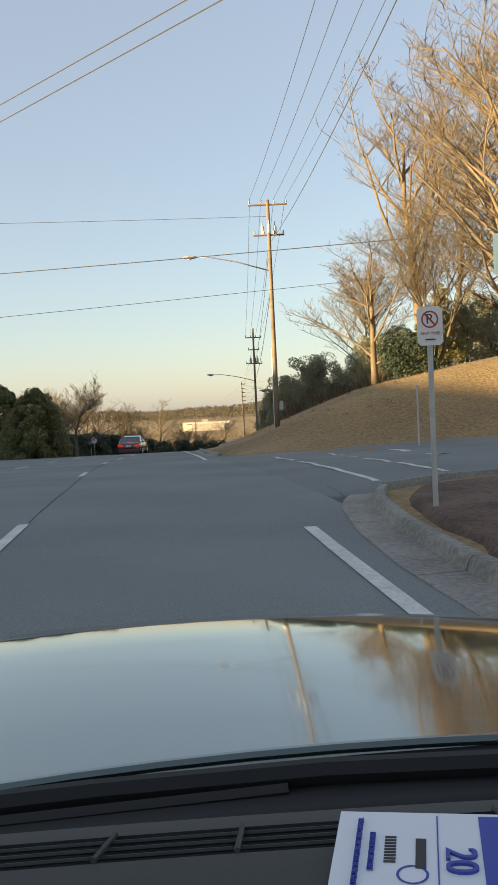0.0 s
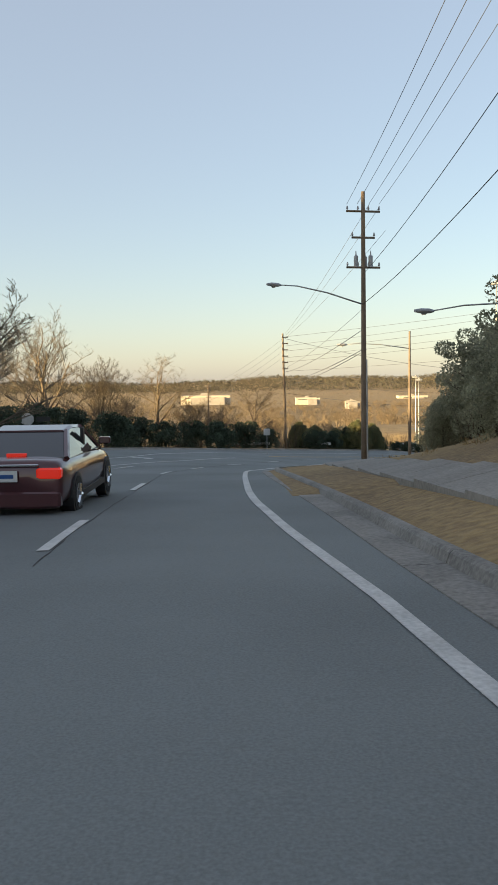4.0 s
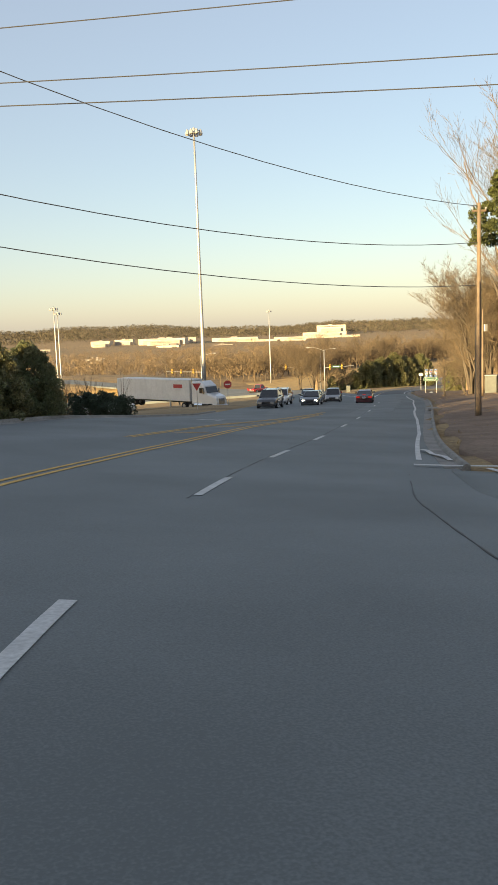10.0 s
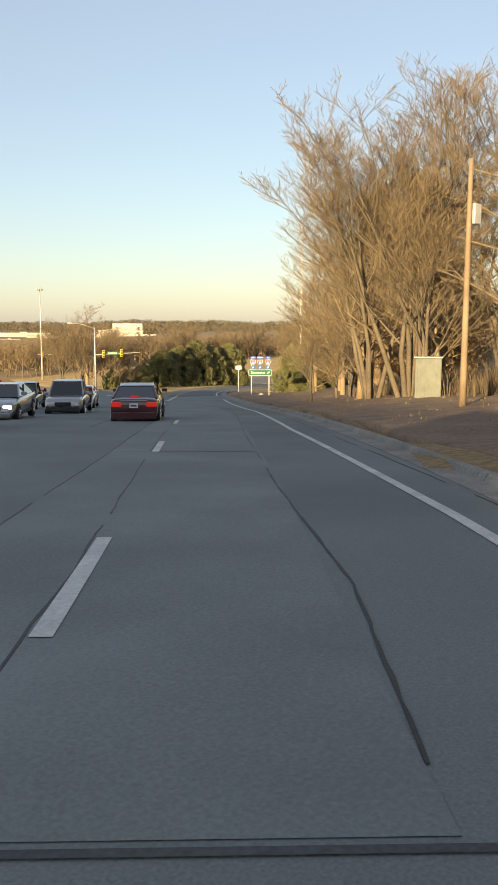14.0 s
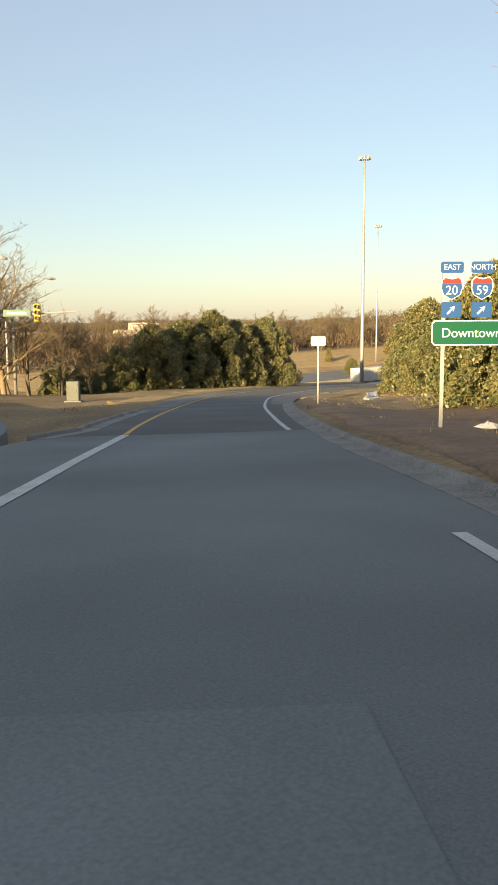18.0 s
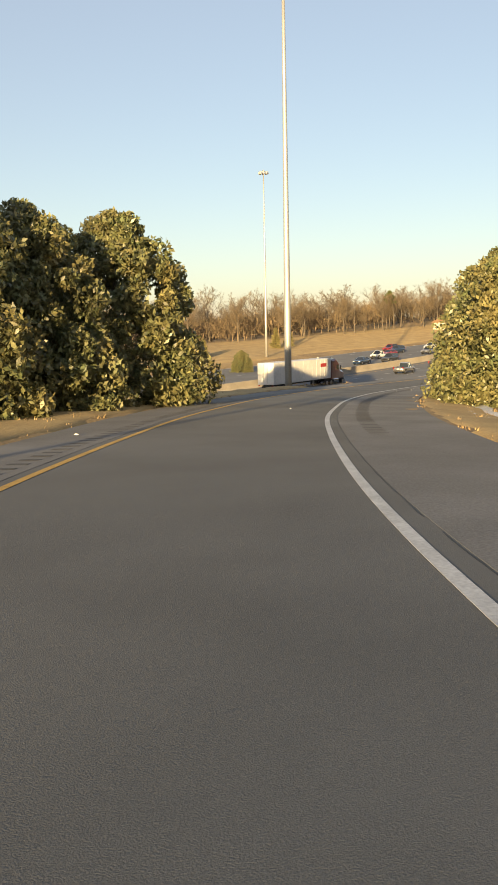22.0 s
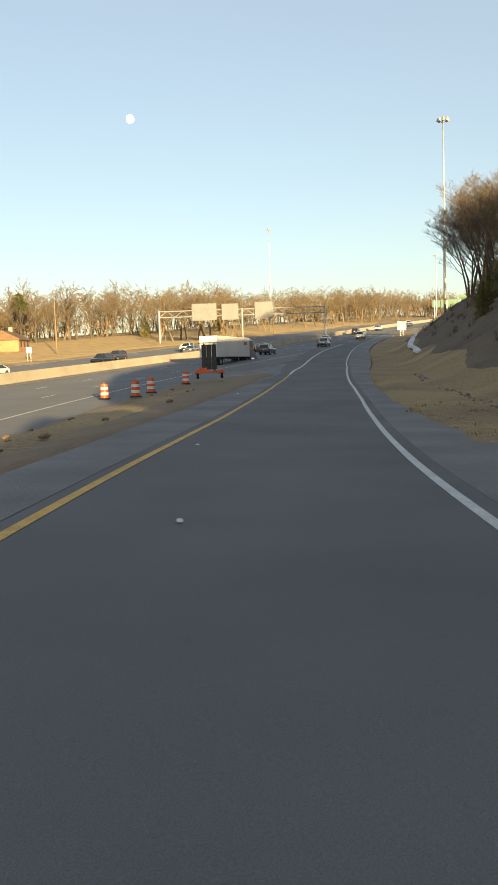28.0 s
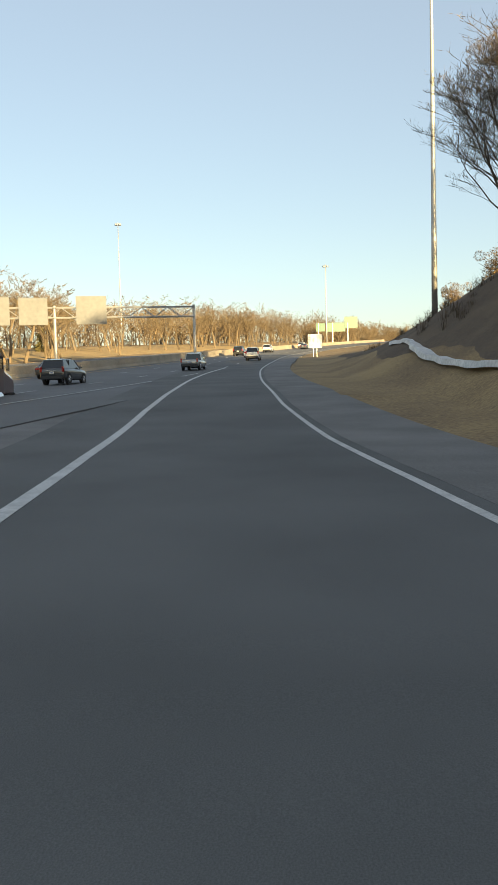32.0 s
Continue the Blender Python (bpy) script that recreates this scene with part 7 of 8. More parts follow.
    part("grille", Shape().box(-W * 0.42, W * 0.42, L - 0.06, L + 0.02, sill + 0.2, sill + 0.4, 0.02), M_BLACK, t)
    zt = prof[1][1] * H
    for sx in (-1, 1):
        if kind == "sedan":
            part("tail_lamp", Shape().box(sx * W * 0.72 - 0.2, sx * W * 0.72 + 0.2, -L * 0.985 - 0.06, -L * 0.985 + 0.12, zt - 0.26, zt - 0.08, 0.03), M_TAILON if braking else M_TAIL, t, "red tail lamp")
        else:
            part("tail_lamp", Shape().box(sx * W * 0.88 - 0.09, sx * W * 0.88 + 0.09, -L - 0.02, -L + 0.1, zt - 0.3, zt + 0.12, 0.03), M_TAILON if braking else M_TAIL, t, "red tail lamp")
        part("head_lamp", Shape().box(sx * W * 0.68 - 0.17, sx * W * 0.68 + 0.17, L * 0.955 - 0.08, L * 0.955 + 0.06, sill + 0.26, sill + 0.42, 0.03), M_HEADON if lit else M_HEADLAMP, t)
    if braking:
        part("high_brake_lamp", Shape().box(-0.16, 0.16, g[0][0] * L - 0.0, g[0][0] * L + 0.08, lo + 0.05, lo + 0.1), M_TAILON, t)
    plate_z = 0.52 * H if kind == "sedan" else 0.44 * H
    pl = part("number_plate", Shape().box(-0.17, 0.17, -L - 0.055, -L - 0.035, plate_z - 0.09, plate_z + 0.09, 0.008), M_SIGNWHITE, t, "white number plate")
    part("lettering", Shape().box(-0.11, 0.11, -L - 0.06, -L - 0.056, plate_z - 0.03, plate_z + 0.03), M_SIGNBLUE, pl)
    part("trunk_trim", Shape().box(-0.5, 0.5, -L - 0.02, -L + 0.03, plate_z + 0.15, plate_z + 0.19, 0.01), M_CHROME, t, "chrome strip")
    if kind == "pickup":
        part("load_bed", Shape().box(-W * 0.8, W * 0.8, -L * 0.94, -L * 0.16, 0.6 * H - 0.1, 0.585 * H + 0.02), M_BLACK, t)
    if kind == "suv":
        for sx in (-1, 1):
            part("roof_rail", Shape().tube([(sx * W * 0.62, -L * 0.75, H + 0.03), (sx * W * 0.62, -L * 0.7, H + 0.07), (sx * W * 0.62, 0, H + 0.07), (sx * W * 0.62, 0.1, H + 0.03)], 0.02, 5), M_DARKSTEEL, t)
    return t


def park(s, d, reverse=False, turn=0.0):
    x, y, z = on(s, d)
    return at(x, y, z + 0.005, heading(s) + turn + (180 if reverse else 0))


RED = paint("dark_cherry", (0.075, 0.018, 0.022))
WHITE = paint("white", (0.62, 0.62, 0.60), 0.0)
SILVER = paint("silver", (0.34, 0.34, 0.34), 0.7)
GREY = paint("grey", (0.07, 0.072, 0.075), 0.5)
BLACKC = paint("black", (0.012, 0.012, 0.014), 0.2)
BLUE = paint("blue", (0.03, 0.06, 0.12), 0.4)
REDC = paint("red", (0.30, 0.02, 0.02), 0.2)
TAN = paint("tan", (0.30, 0.25, 0.18), 0.4)

vehicle("sedan", "dark cherry sedan with lit red tail lamps", "car", park(222, -3.2), RED, braking=True)
vehicle("sedan", "dark cherry sedan braking before the bend", "car", park(67.4, -2.5, turn=-4), RED, braking=True)
vehicle("suv", "white sport utility vehicle driving ahead", "car", park(650, -1.0), WHITE, 4.9, 1.95, 1.85, "suv")
for s0, d0, col, kd, nm, lit, lb in ((206, -11.2, GREY, "suv", "suv", True, "grey crossover facing the oncoming way"), (214, -8.2, GREY, "sedan", "sedan", True, "dark grey sedan in the oncoming queue"),
                                     (224, -9.0, SILVER, "sedan", "sedan", True, "silver sedan with headlamps on in the oncoming queue"), (233, -7.6, SILVER, "pickup", "pickup_truck", False, "silver pickup truck in the oncoming queue"),
                                     (235, -11.0, BLUE, "sedan", "sedan", False, "dark blue sedan in the oncoming queue"), (243, -11.5, BLACKC, "pickup", "pickup_truck", False, "black pickup truck in the oncoming queue"),
                                     (219, -12.2, WHITE, "suv", "suv", False, "white crossover in the oncoming queue"), (246, -8.2, WHITE, "sedan", "sedan", False, "white sedan at the end of the queue")):
    big = kd != "sedan"
    vehicle(nm, lb, "car" if kd != "pickup" else "pickup truck", park(s0, d0, True), col, 5.4 if kd == "pickup" else 4.7, 1.9 if big else 1.8, 1.75 if big else 1.46, kd, lit)
vehicle("pickup_truck", "red pickup truck crossing at the junction", "pickup truck", at(86, 290.5, level(86, 290.5) + 0.32, -66), REDC, 5.4, 1.9, 1.8, "pickup")
vehicle("suv", "white sport utility vehicle parked near the lorry", "car", at(22.5, 190.5, level(22.5, 190.5) + 0.05, -78), WHITE, 4.8, 1.9, 1.75, "suv")


def fway(x, q, back=False):
    slope = math.degrees(math.atan2(float(freeway_near(x + 1) - freeway_near(x - 1)), 2))
    return at(x, float(freeway_near(x)) + q + (float(widen(x)) if q > 12 else 0.0), float(freeway_z(x)) - 0.012, slope - 90 + (180 if back else 0))


for x, q, col, kd, nm, lb, back in ((251, 8.9, SILVER, "pickup", "pickup_truck", "silver pickup truck on the freeway", False), (266.7, 9.0, GREY, "pickup", "pickup_truck", "dark pickup truck on the freeway", False),
                                    (234, 22.8, WHITE, "suv", "suv", "white wagon beyond the median barrier", True), (270, 28, BLUE, "sedan", "sedan", "dark blue car on the far carriageway", True), (277, 25, GREY, "suv", "suv", "grey crossover on the far carriageway", True),
                                    (302, 26, SILVER, "pickup", "pickup_truck", "silver pickup truck on the far carriageway", True), (286, 32, WHITE, "pickup", "pickup_truck", "white pickup truck on the far carriageway", True), (294, 33, REDC, "sedan", "sedan", "dark red car on the far carriageway", True),
                                    (309, 41, REDC, "suv", "suv", "dark red crossover on the far carriageway", True), (304, 36, BLUE, "suv", "suv", "dark blue crossover on the far carriageway", True), (317, 34, WHITE, "suv", "suv", "white van-like crossover on the far carriageway", True), (327, 30, WHITE, "sedan", "sedan", "white car on the far carriageway", True),
                                    (367, 32, GREY, "suv", "suv", "dark crossover on the far carriageway", True), (400, 34, WHITE, "suv", "suv", "white crossover on the far carriageway", True), (391, 29, SILVER, "sedan", "sedan", "silver car on the far carriageway", True), (352, 27, BLACKC, "suv", "suv", "black crossover on the far carriageway", True),
                                    (398, 5.3, SILVER, "pickup", "pickup_truck", "pale pickup truck on the freeway ahead", False), (452, 4.5, WHITE, "sedan", "sedan", "white sedan merging ahead", False), (424, 9.2, WHITE, "sedan", "sedan", "white car on the freeway ahead", False), (385, 13.0, BLACKC, "sedan", "sedan", "black car beside the median", False),
                                    (470, 9.2, BLACKC, "suv", "suv", "black crossover far ahead", False), (500, 13, WHITE, "suv", "suv", "white crossover far ahead", False), (540, 6, GREY, "sedan", "sedan", "grey car far ahead", False), (560, 10, WHITE, "suv", "suv", "white crossover far ahead", False), (371, 9.3, GREY, "suv", "suv", "grey crossover on the freeway", False)):
    vehicle(nm, lb, "car" if kd != "pickup" else "pickup truck", fway(x, q, back), col, 5.4 if kd == "pickup" else 4.7, 1.9, 1.8 if kd != "sedan" else 1.46, kd)


def semi_truck(label, m, cab=WHITE, group="lorries"):
    """Box trailer with its tractor, nose towards +y; the origin is under the trailer's rear."""
    t = thing("semi_truck", label, "truck", m, group)
    tr = part("trailer_box", Shape().box(-1.28, 1.28, 0, 15.8, 1.15, 4.05, 0.05), M_TRAILER, t)
    for k in range(13):
        for sx in (-1, 1):
            part("side_rib", Shape().box(sx * 1.285 - 0.012, sx * 1.285 + 0.012, 0.6 + k * 1.2, 0.66 + k * 1.2, 1.25, 3.95), M_TRAILER, tr)
    for sx in (-1, 1):
        part("rear_door", Shape().box(sx * 0.63 - 0.58, sx * 0.63 + 0.58, -0.03, 0.0, 1.25, 3.95, 0.01), M_TRAILER, tr)
        part("lock_rod", Shape().tube([(sx * 0.3, -0.05, 1.3), (sx * 0.3, -0.05, 3.9)], 0.02, 5), M_STEEL, tr)
        part("emblem", Shape().box(sx * 1.3 - 0.004, sx * 1.3 + 0.004, 12.6, 14.4, 2.9, 3.4), M_SIGNRED, tr, "red block on the side")
        part("tail_lamp", Shape().box(sx * 1.05 - 0.1, sx * 1.05 + 0.1, -0.04, 0, 1.0, 1.12), M_TAIL, tr)
    part("chassis", Shape().box(-0.5, 0.5, 0.2, 15.5, 0.9, 1.15), M_BLACK, t)
    part("rear_guard", Shape().box(-1.1, 1.1, 0, 0.1, 0.5, 0.62), M_STEEL, t)
    part("landing_leg", Shape().box(-0.9, -0.75, 11.2, 11.4, 0.3, 1.1), M_STEEL, t)
    part("landing_leg", Shape().box(0.75, 0.9, 11.2, 11.4, 0.3, 1.1), M_STEEL, t)
    for y in (1.4, 2.7, 14.6, 15.9, 19.6):
        for sx in (-1, 1):
            w = part("wheel", Shape().disc((sx * 1.02, y, 0.5), (1, 0, 0), 0.5, 0.5, 18), M_TYRE, t)
            part("rim", Shape().disc((sx * 1.03, y, 0.5), (1, 0, 0), 0.3, 0.52, 12), M_RIM, w)
    part("tractor_frame", Shape().box(-0.45, 0.45, 13.8, 20.2, 0.75, 1.0), M_BLACK, t)
    part("fuel_tank", Shape().tube([(-1.0, 16.6, 0.75), (-1.0, 18.2, 0.75)], 0.32, 12), M_CHROME, t)
    part("fuel_tank", Shape().tube([(1.0, 16.6, 0.75), (1.0, 18.2, 0.75)], 0.32, 12), M_CHROME, t)
    rings = [[(-x, y, z0), (-x, y, z1 - 0.25), (-x * 0.85, y, z1), (x * 0.85, y, z1), (x, y, z1 - 0.25), (x, y, z0)] for y, x, z0, z1 in ((16.2, 1.2, 0.9, 3.85), (17.6, 1.2, 0.9, 3.9), (18.6, 1.15, 0.9, 3.3), (18.9, 1.1, 0.9, 2.35), (20.4, 0.95, 0.8, 1.95), (20.6, 0.9, 0.8, 1.7))]
    cabp = part("cab", Shape().loft(rings), cab, t)
    part("windscreen", Shape().add([(-1.0, 18.66, 3.15), (1.0, 18.66, 3.15), (1.02, 18.95, 2.38), (-1.02, 18.95, 2.38)], [(0, 1, 2, 3)]), M_GLASS, cabp)
    for sx in (-1, 1):
        part("side_window", Shape().box(sx * 1.19 - 0.03, sx * 1.19 + 0.03, 17.7, 18.5, 2.3, 3.0), M_GLASS, cabp)
        part("mirror", Shape().box(sx * 1.4 - 0.08, sx * 1.4 + 0.08, 18.6, 18.75, 2.2, 2.9, 0.02), M_CHROME, cabp)
        part("stack", Shape().tube([(sx * 1.0, 16.05, 1.2), (sx * 1.0, 16.05, 4.2)], 0.08, 8), M_CHROME, cabp)
        part("head_lamp", Shape().box(sx * 0.75 - 0.15, sx * 0.75 + 0.15, 20.5, 20.64, 1.1, 1.35, 0.02), M_HEADLAMP, cabp)
    part("grille", Shape().box(-0.5, 0.5, 20.58, 20.64, 0.9, 1.65, 0.02), M_CHROME, cabp)
    part("front_bumper", Shape().box(-1.1, 1.1, 20.4, 20.75, 0.45, 0.8, 0.05), M_CHROME, cabp)
    return t


semi_truck("white box-trailer lorry with red letter blocks beside the bend", at(41.0, 244.4, level(44, 236) + 0.1, -160))
semi_truck("white box-trailer lorry passing on the freeway", fway(210, 10.9), paint("lorry_maroon", (0.12, 0.05, 0.05)))
semi_truck("grey-white box-trailer lorry further along the freeway", fway(337, 7.6), paint("lorry_maroon", (0.12, 0.05, 0.05)))

# ---------------------------------------------------------------- far buildings, houses, moon, added sun-blocking ridge behind
def block(name, label, x, y, w, d, h, yaw, mat=M_BUILDWHITE, storeys=2, sink=2.0, z=None):
    t = thing(name, label, "building", at(x, y, (level(x, y) if z is None else z) - sink, yaw), "far buildings")
    part("wall", Shape().box(-w / 2, w / 2, -d / 2, d / 2, 0, h + sink), mat, t)
    part("roof", Shape().box(-w / 2 - 0.4, w / 2 + 0.4, -d / 2 - 0.4, d / 2 + 0.4, h + sink, h + sink + 0.5), M_BUILDGREY, t)
    if h > 30:
        for k in range(12):
            for f in range(storeys):
                x0 = -w / 2 + w * (k + 0.25) / 12
                z0 = sink + h * (f + 0.35) / storeys
                part("window", Shape().box(x0, x0 + w / 12 * 0.5, -d / 2 - 0.15, -d / 2 - 0.02, z0, z0 + h / storeys * 0.38), M_WINDOW, t)
        part("plant_room", Shape().box(-w * 0.3, w * 0.12, -d * 0.3, d * 0.3, h + sink + 0.5, h + sink + 9), mat, t)
    else:
        rng = random.Random(int(x * 7 + y))
        for f in range(storeys):
            z0 = sink + h * (f + 0.3) / storeys
            part("window_band", Shape().box(-w * rng.uniform(0.3, 0.48), w * rng.uniform(0.2, 0.48), -d / 2 - 0.15, -d / 2 - 0.02, z0, z0 + h / storeys * 0.25), M_WINDOW, t)
        part("annex", Shape().box(w * rng.uniform(-0.45, 0.1), w * rng.uniform(0.2, 0.45), -d / 2 - 12, -d / 2, 0, sink + h * 0.55), M_BUILDGREY, t)
        part("roof_unit", Shape().box(-w * 0.1, w * 0.04, -d * 0.2, d * 0.2, h + sink + 0.5, h + sink + 3), M_BUILDGREY, t)
    return t


FAR = [
    (669, 2451, -37.0, 65, 17, -31),
    (742, 2465, -36.3, 62, 19, -31),
    (821, 2358, -34.0, 154, 16, -31),
    (653, 1868, -41.5, 58, 10, -31),
    (1081, 2435, -37.2, 162, 12, -31),
    (1341, 2394, -43.4, 311, 14, -31),
    (1466, 2556, -33.9, 170, 15, -31),
    (1538, 2631, -25.7, 116, 35, -31),
    (1546, 2149, -51.7, 85, 12, -31),
    (261, 1044, -36.9, 13, 5, -31),
    (-51, 1019, -17.8, 66, 6, -0),
    (92, 1358, -28.9, 44, 7, -0),
    (149, 1258, -32.8, 24, 6, -0),
]
FAR_NORTH = [
    (1129, 2165, -44.4, 78, 16, -20),
    (1079, 2290, -44.8, 130, 13, -20),
    (882, 2471, -33.8, 177, 15, -20),
    (608, 2249, -34.3, 52, 13, -20),
    (293, 1182, -40.9, 22, 6, -20),
    (822, 1955, -45.2, 54, 8, -20),
    (188, 1582, -39.8, 20, 8, -7),
    (329, 1259, -45.7, 41, 7, -7),
    (767, 2219, -40.2, 89, 15, -7),
    (355, 1858, -38.4, 73, 9, -0),
]
for x, y, z, w, h, yaw in FAR + FAR_NORTH:
    block("far_building", "pale sunlit commercial building across the valley", x, y, w * 0.85, min(60, w * 0.5), h * 0.7, yaw, M_BUILDWHITE if w > 25 else M_BUILDGREY, 1 if h < 12 else 3, 6.0, z)


def house(x, y, yaw, w, d, h, wall, roof, label):
    t = thing("house", label, "house", at(x, y, level(x, y) - 0.3, yaw), "houses")
    part("wall", Shape().box(-w / 2, w / 2, -d / 2, d / 2, 0, h), wall, t)
    rh = d * 0.28
    part("roof", Shape().loft([[(q, -d / 2 - 0.5, h - 0.1), (q, 0, h + rh), (q, d / 2 + 0.5, h - 0.1), (q, d / 2 + 0.5, h - 0.25), (q, -d / 2 - 0.5, h - 0.25)] for q in (-w / 2 - 0.5, w / 2 + 0.5)]), roof, t)
    for q in (-0.3, 0.0, 0.3):
        part("window", Shape().box(q * w - 0.6, q * w + 0.6, -d / 2 - 0.06, -d / 2 - 0.01, 1.1, 2.3), M_WINDOW, t)
    part("chimney", Shape().box(w * 0.2, w * 0.2 + 0.8, -0.4, 0.4, h, h + rh + 0.9), M_BARRIER, t)
    return t


M_ROOF = material("brown_shingle", (0.14, 0.085, 0.05), 0.9, 0.3, 4, 0.5, 0.3)
M_BRICKW = material("tan_brick", (0.34, 0.19, 0.10), 0.9, 0.2, 8, 0.5, 0.2)
house(386, 427, 10, 9, 7, 2.8, M_BUILDWHITE, M_ROOF, "white house with a brown roof on the bank")
house(401, 424, 10, 9, 7, 2.8, M_BRICKW, M_ROOF, "tan brick house with a brown roof on the bank")
for x, q, top in ((455, 60, 12), (462, 64, 14), (395, 62, 13)):
    y = float(freeway_near(x)) + q
    utility_pole(x, y, level(x, y) + top, "far wooden utility pole behind the bank", 0.16)
moon_dir = Vector((9553, 3028, 2851)).normalized()
M_MOON = plain("moonlit_disc", (0.9, 0.9, 0.9), 1.0, 0, 0, 1.6, (1.0, 0.97, 0.92))
bm = bmesh.new()
bmesh.ops.create_icosphere(bm, subdivisions=3, radius=19.5)
me = bpy.data.meshes.new("moon")
bm.to_mesh(me)
bm.free()
me.materials.append(M_MOON)
moon = new("moon", me)
moon.location = Vector((250, 340, -20)) + moon_dir * 4200
tagged(moon, "pale full moon in the evening sky", "moon", kind="structure")

# unseen ridge added to the west, behind the drive, to keep the low sun off the road
sun_block_pts = [(-118, -260, 27), (-114, -120, 21), (-112, -57, 20.0), (-112, -12, 20.4), (-112, 4, 21.5), (-112, 14, 27), (-111, 42, 27), (-111, 57, 16), (-111, 91, 11.4), (-111, 113, 12.7), (-110, 135, 13.2), (-109, 162, 14), (-108, 169, 13), (-107, 172.5, 11), (-105, 176, -12)]
rows = []
for x, y, top in spline(sun_block_pts, 8.0):
    base = level(x, y) - 3
    rows.append([(x - 42, y, base), (x - 18, y, base + 0.7 * (top - base)), (x, y, top), (x + 16, y, base + 0.7 * (top - base)), (x + 38, y, base)])
sh = Shape().loft(rows, caps=False, closed=False)
tagged(part("west_ridge", sh, M_GROUND, smooth=True), "unseen grassy ridge added behind the road to block the low sun", "hill", kind="structure")

# unseen grassy mound added inside the ramp's curve, to shade the merge
rows = []
for x, y, top in spline([(158, 288, -15), (166, 295, -11), (176, 301, -7), (194, 305, -6), (220, 306, -5), (260, 306, -5), (300, 306, -6), (330, 305, -13)], 6.0):
    base = level(x, y) - 2
    rows.append([(x, y - 30, level(x, y - 30) - 1), (x, y - 12, base + 0.75 * (top - base)), (x, y, top), (x, y + 4, base + 0.8 * (top - base)), (x, y + 10, base)])
sh = Shape().loft(rows, caps=False, closed=False)
tagged(part("knoll", sh, M_GROUND, smooth=True), "unseen grassy mound added inside the ramp's curve to shade the merge", "hill", kind="structure")

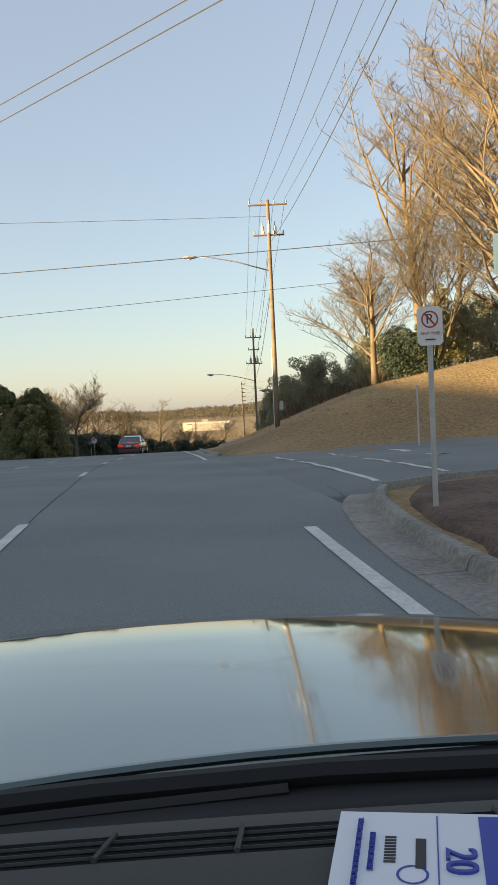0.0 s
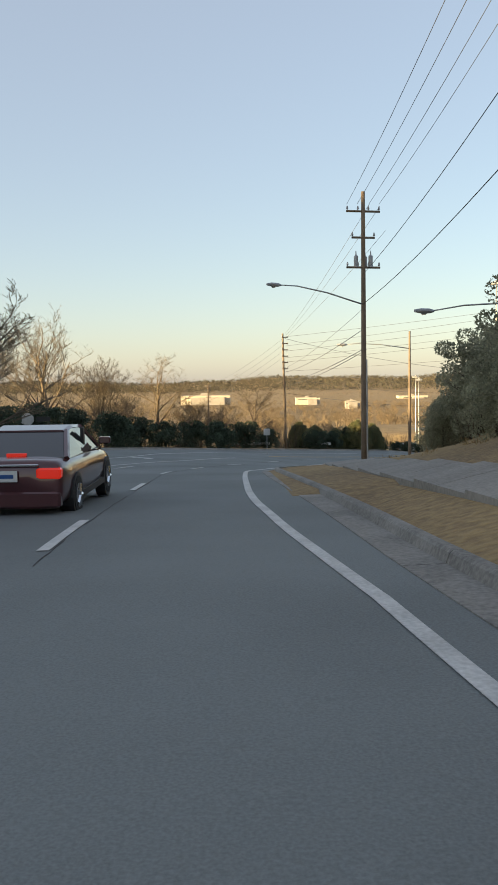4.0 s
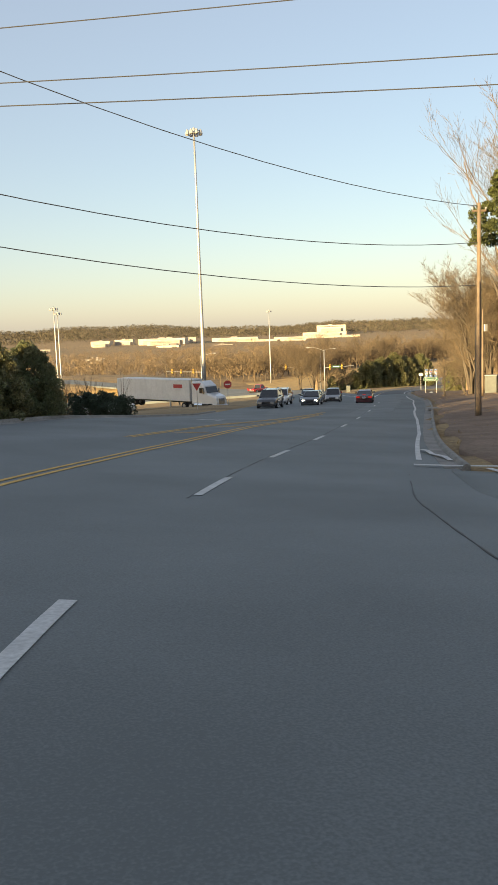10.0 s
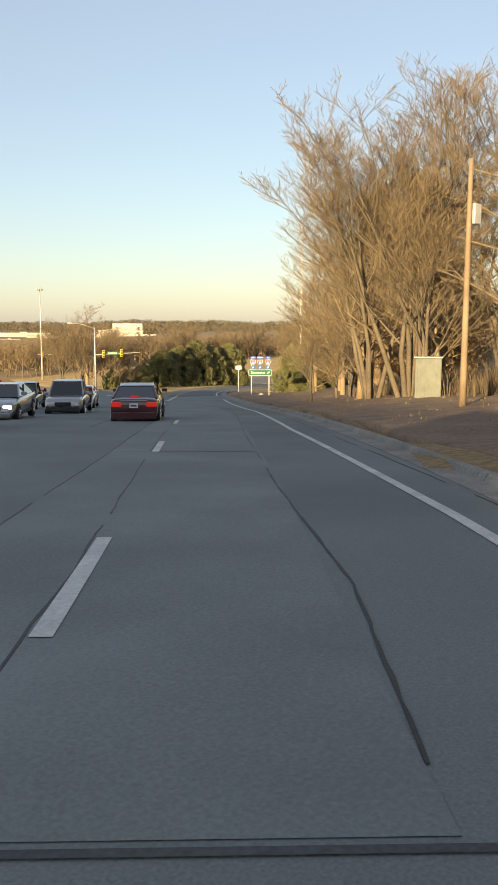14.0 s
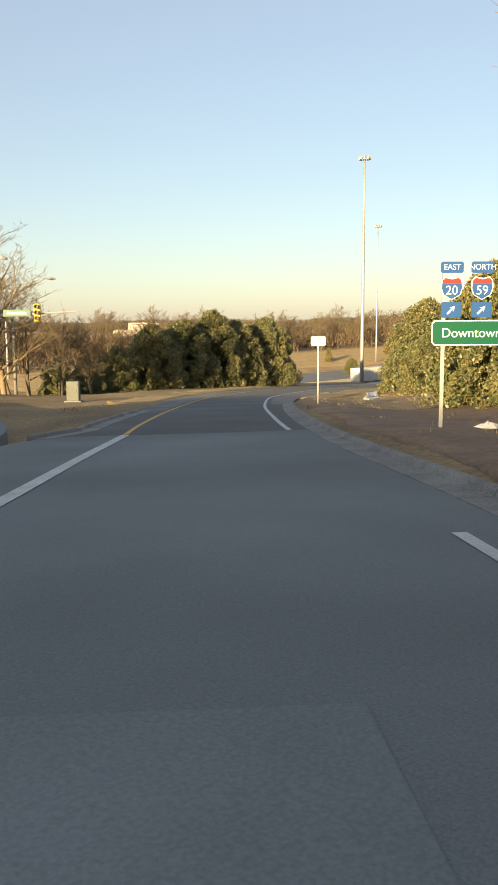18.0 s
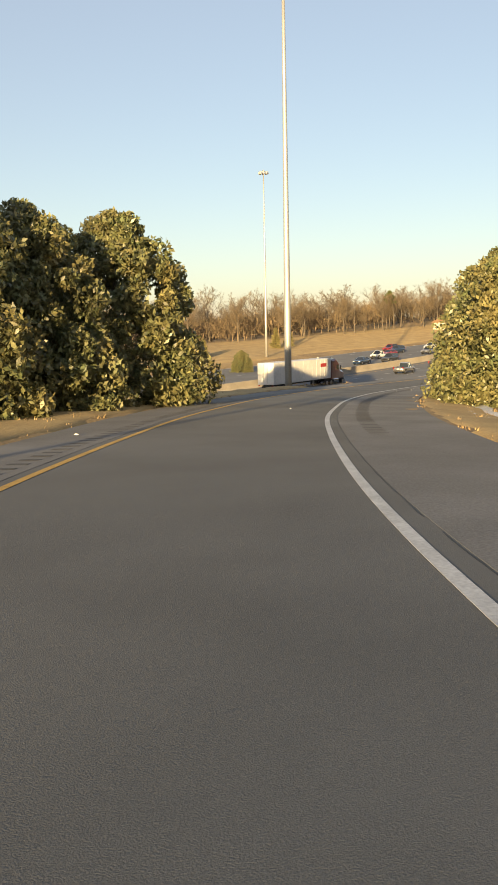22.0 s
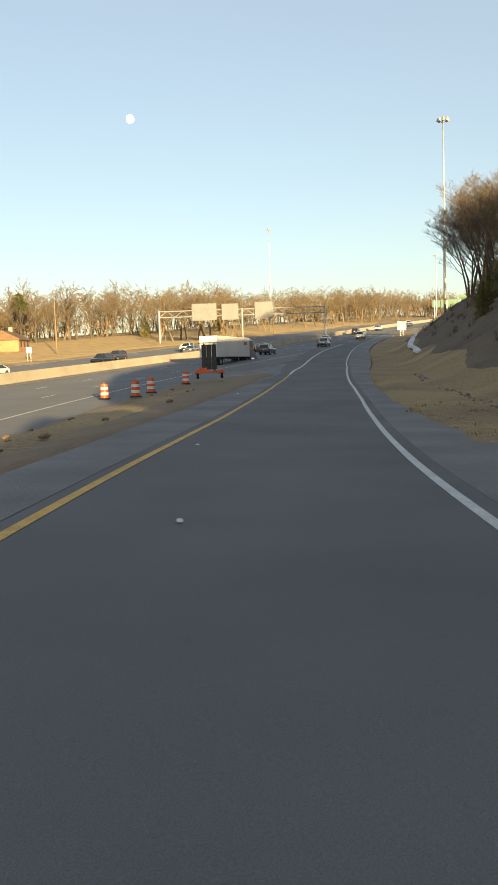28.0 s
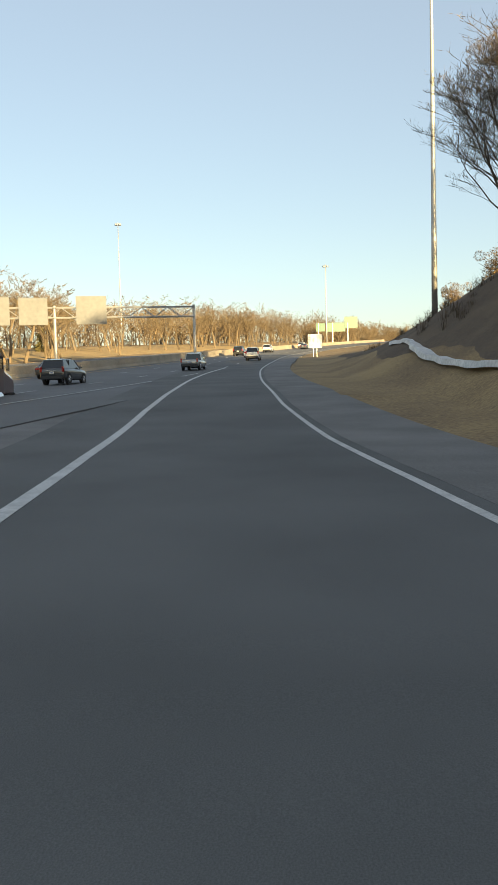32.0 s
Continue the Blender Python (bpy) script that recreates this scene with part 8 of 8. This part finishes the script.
# ---------------------------------------------------------------- the front of the car in which the drive starts
def cabin():
    """Built in the frame of the driver's eye at the start: x right, y ahead, z up from the eye."""
    eye0, tgt0, roll0 = PATH[0][1], PATH[0][2], PATH[0][3]
    m = look(eye0, tgt0, roll0) @ Matrix(((1, 0, 0, 0), (0, 0, 1, 0), (0, -1, 0, 0), (0, 0, 0, 1)))
    car = thing("own_car", "front of the car with pale glossy bonnet and grey dashboard", "car", m)
    bonnet = plain("bonnet_paint", (0.055, 0.085, 0.085), 0.10, 0.5, 1.0)
    dash = material("dashboard_vinyl", (0.03, 0.034, 0.034), 0.75, 0.15, 220, 4, 0.25, bumpdist=0.001)
    black = plain("cowl_plastic", (0.008, 0.009, 0.01), 0.8)
    rows = []
    for y, z in ((1.17, -0.432), (1.3, -0.436), (1.6, -0.438), (1.9, -0.442), (2.12, -0.450), (2.26, -0.468), (2.34, -0.505), (2.38, -0.60)):
        rows.append([(x, y - 0.05 * (x / 0.8) ** 2, z - 0.035 * (x / 0.8) ** 2 + (0.1 - 0.055 * (y - 1.17)) * x - (0.10 if abs(x) > 0.8 else 0)) for x in np.linspace(-0.85, 0.85, 15)])
    sh = Shape().loft(rows, False, False)
    hood = part("bonnet", sh, bonnet, car, "pale glossy bonnet", True)
    part("bonnet_lip", Shape().tube([(x, 1.165 - 0.05 * (x / 0.8) ** 2, -0.437 - 0.035 * (x / 0.8) ** 2 + 0.1 * x) for x in np.linspace(-0.85, 0.85, 15)], 0.008, 6), bonnet, hood)
    rows = []
    for y, z in ((1.16, -0.447), (1.10, -0.452), (1.02, -0.446), (0.96, -0.437), (0.955, -0.48)):
        rows.append([(x, y - 0.05 * x * x, z - 0.02 * x * x + 0.095 * x) for x in np.linspace(-0.8, 0.8, 11)])
    part("cowl", Shape().loft(rows, False, False), black, car, "black cowl below the windscreen", True)
    w = part("wiper", Shape().tube([(-0.75, 1.06, -0.51), (-0.2, 1.08, -0.452), (0.1, 1.08, -0.424), (0.75, 1.02, -0.37)], 0.016, 6), black, car)
    part("blade", Shape().tube([(-0.72, 1.04, -0.52), (0.05, 1.06, -0.44)], 0.009, 5), M_TYRE, w)
    rows = []
    for y, z in ((0.955, -0.440), (0.93, -0.415), (0.88, -0.393), (0.80, -0.368)):
        rows.append([(x, y - 0.06 * x * x, z + 0.07 * x) for x in np.linspace(-0.7, 0.7, 13)])
    d = part("dashboard", Shape().loft(rows, False, False), dash, car, "grey grained dashboard top", True)
    rows = []
    for y, z in ((0.705, -0.346), (0.66, -0.337), (0.55, -0.322), (0.45, -0.322)):
        rows.append([(x, y - 0.06 * x * x, z + 0.07 * x) for x in np.linspace(-0.7, 0.7, 13)])
    part("dashboard_near", Shape().loft(rows, False, False), dash, d, "", True)
    vent = part("vent_well", Shape().loft([[(x, y - 0.06 * x * x, z + 0.07 * x) for x in np.linspace(-0.7, 0.7, 9)] for y, z in ((0.80, -0.368), (0.79, -0.395), (0.71, -0.385), (0.705, -0.346))], False, False), black, car, "dark defroster vent", True)
    for k in range(3):
        y, z = 0.78 - 0.026 * k, -0.3645 + 0.0058 * k
        part("slat", Shape().tube([(x, y - 0.06 * x * x, z + 0.07 * x) for x in np.linspace(-0.7, 0.36, 9)], 0.0022, 5), dash, vent)
    for x in (-0.36, -0.255, -0.132, -0.01, 0.11, 0.23):
        part("rib", Shape().tube([(x + 0.004, 0.80, -0.366 + 0.07 * x), (x, 0.705, -0.344 + 0.07 * x)], 0.0028, 5), dash, vent)
    card = thing("parking_card", "white parking card with blue print lying on the dashboard", "card", m @ pose(0.140, 0.640, -0.3165, 5, -4, -12))
    white = plain("card_white", (0.62, 0.64, 0.68), 0.45)
    blue = plain("card_blue", (0.03, 0.05, 0.30), 0.5)
    b = part("sheet", Shape().box(-0.075, 0.065, -0.06, 0.06, 0, 0.0012, 0.0), white, card)
    part("band", Shape().box(0.038, 0.065, -0.055, 0.055, 0.0014, 0.0018), blue, b, "blue printed band")
    part("rule", Shape().box(0.0045, 0.0055, -0.055, 0.055, 0.0014, 0.0018), blue, b)
    for k in range(9):
        part("bar_code", Shape().box(-0.036, -0.027, 0.02 - 0.0042 * k, 0.0225 - 0.0042 * k, 0.0014, 0.0018), M_BLACK, b)
    for text, size, x, y in (("THAN ONE MONTH IS PUNCHED", 0.0062, -0.057, 0.0), ("INVALID IF MORE", 0.0065, -0.046, 0.0), ("20", 0.034, 0.021, -0.01)):
        ob = words(text, size, b, 0, 0, 0, blue)
        ob.matrix_basis = pose(x, y, 0.0016, 0, 0, -90)
    part("number_bar", Shape().box(-0.012, -0.004, -0.02, 0.02, 0.0014, 0.0018), M_BLACK, b)
    seal = annulus(0.010, 0.012, 0, 0)
    seal.v = [(x - 0.014, z - 0.028, 0.0016) for x, y, z in seal.v]
    part("seal", seal, blue, b)


cabin()
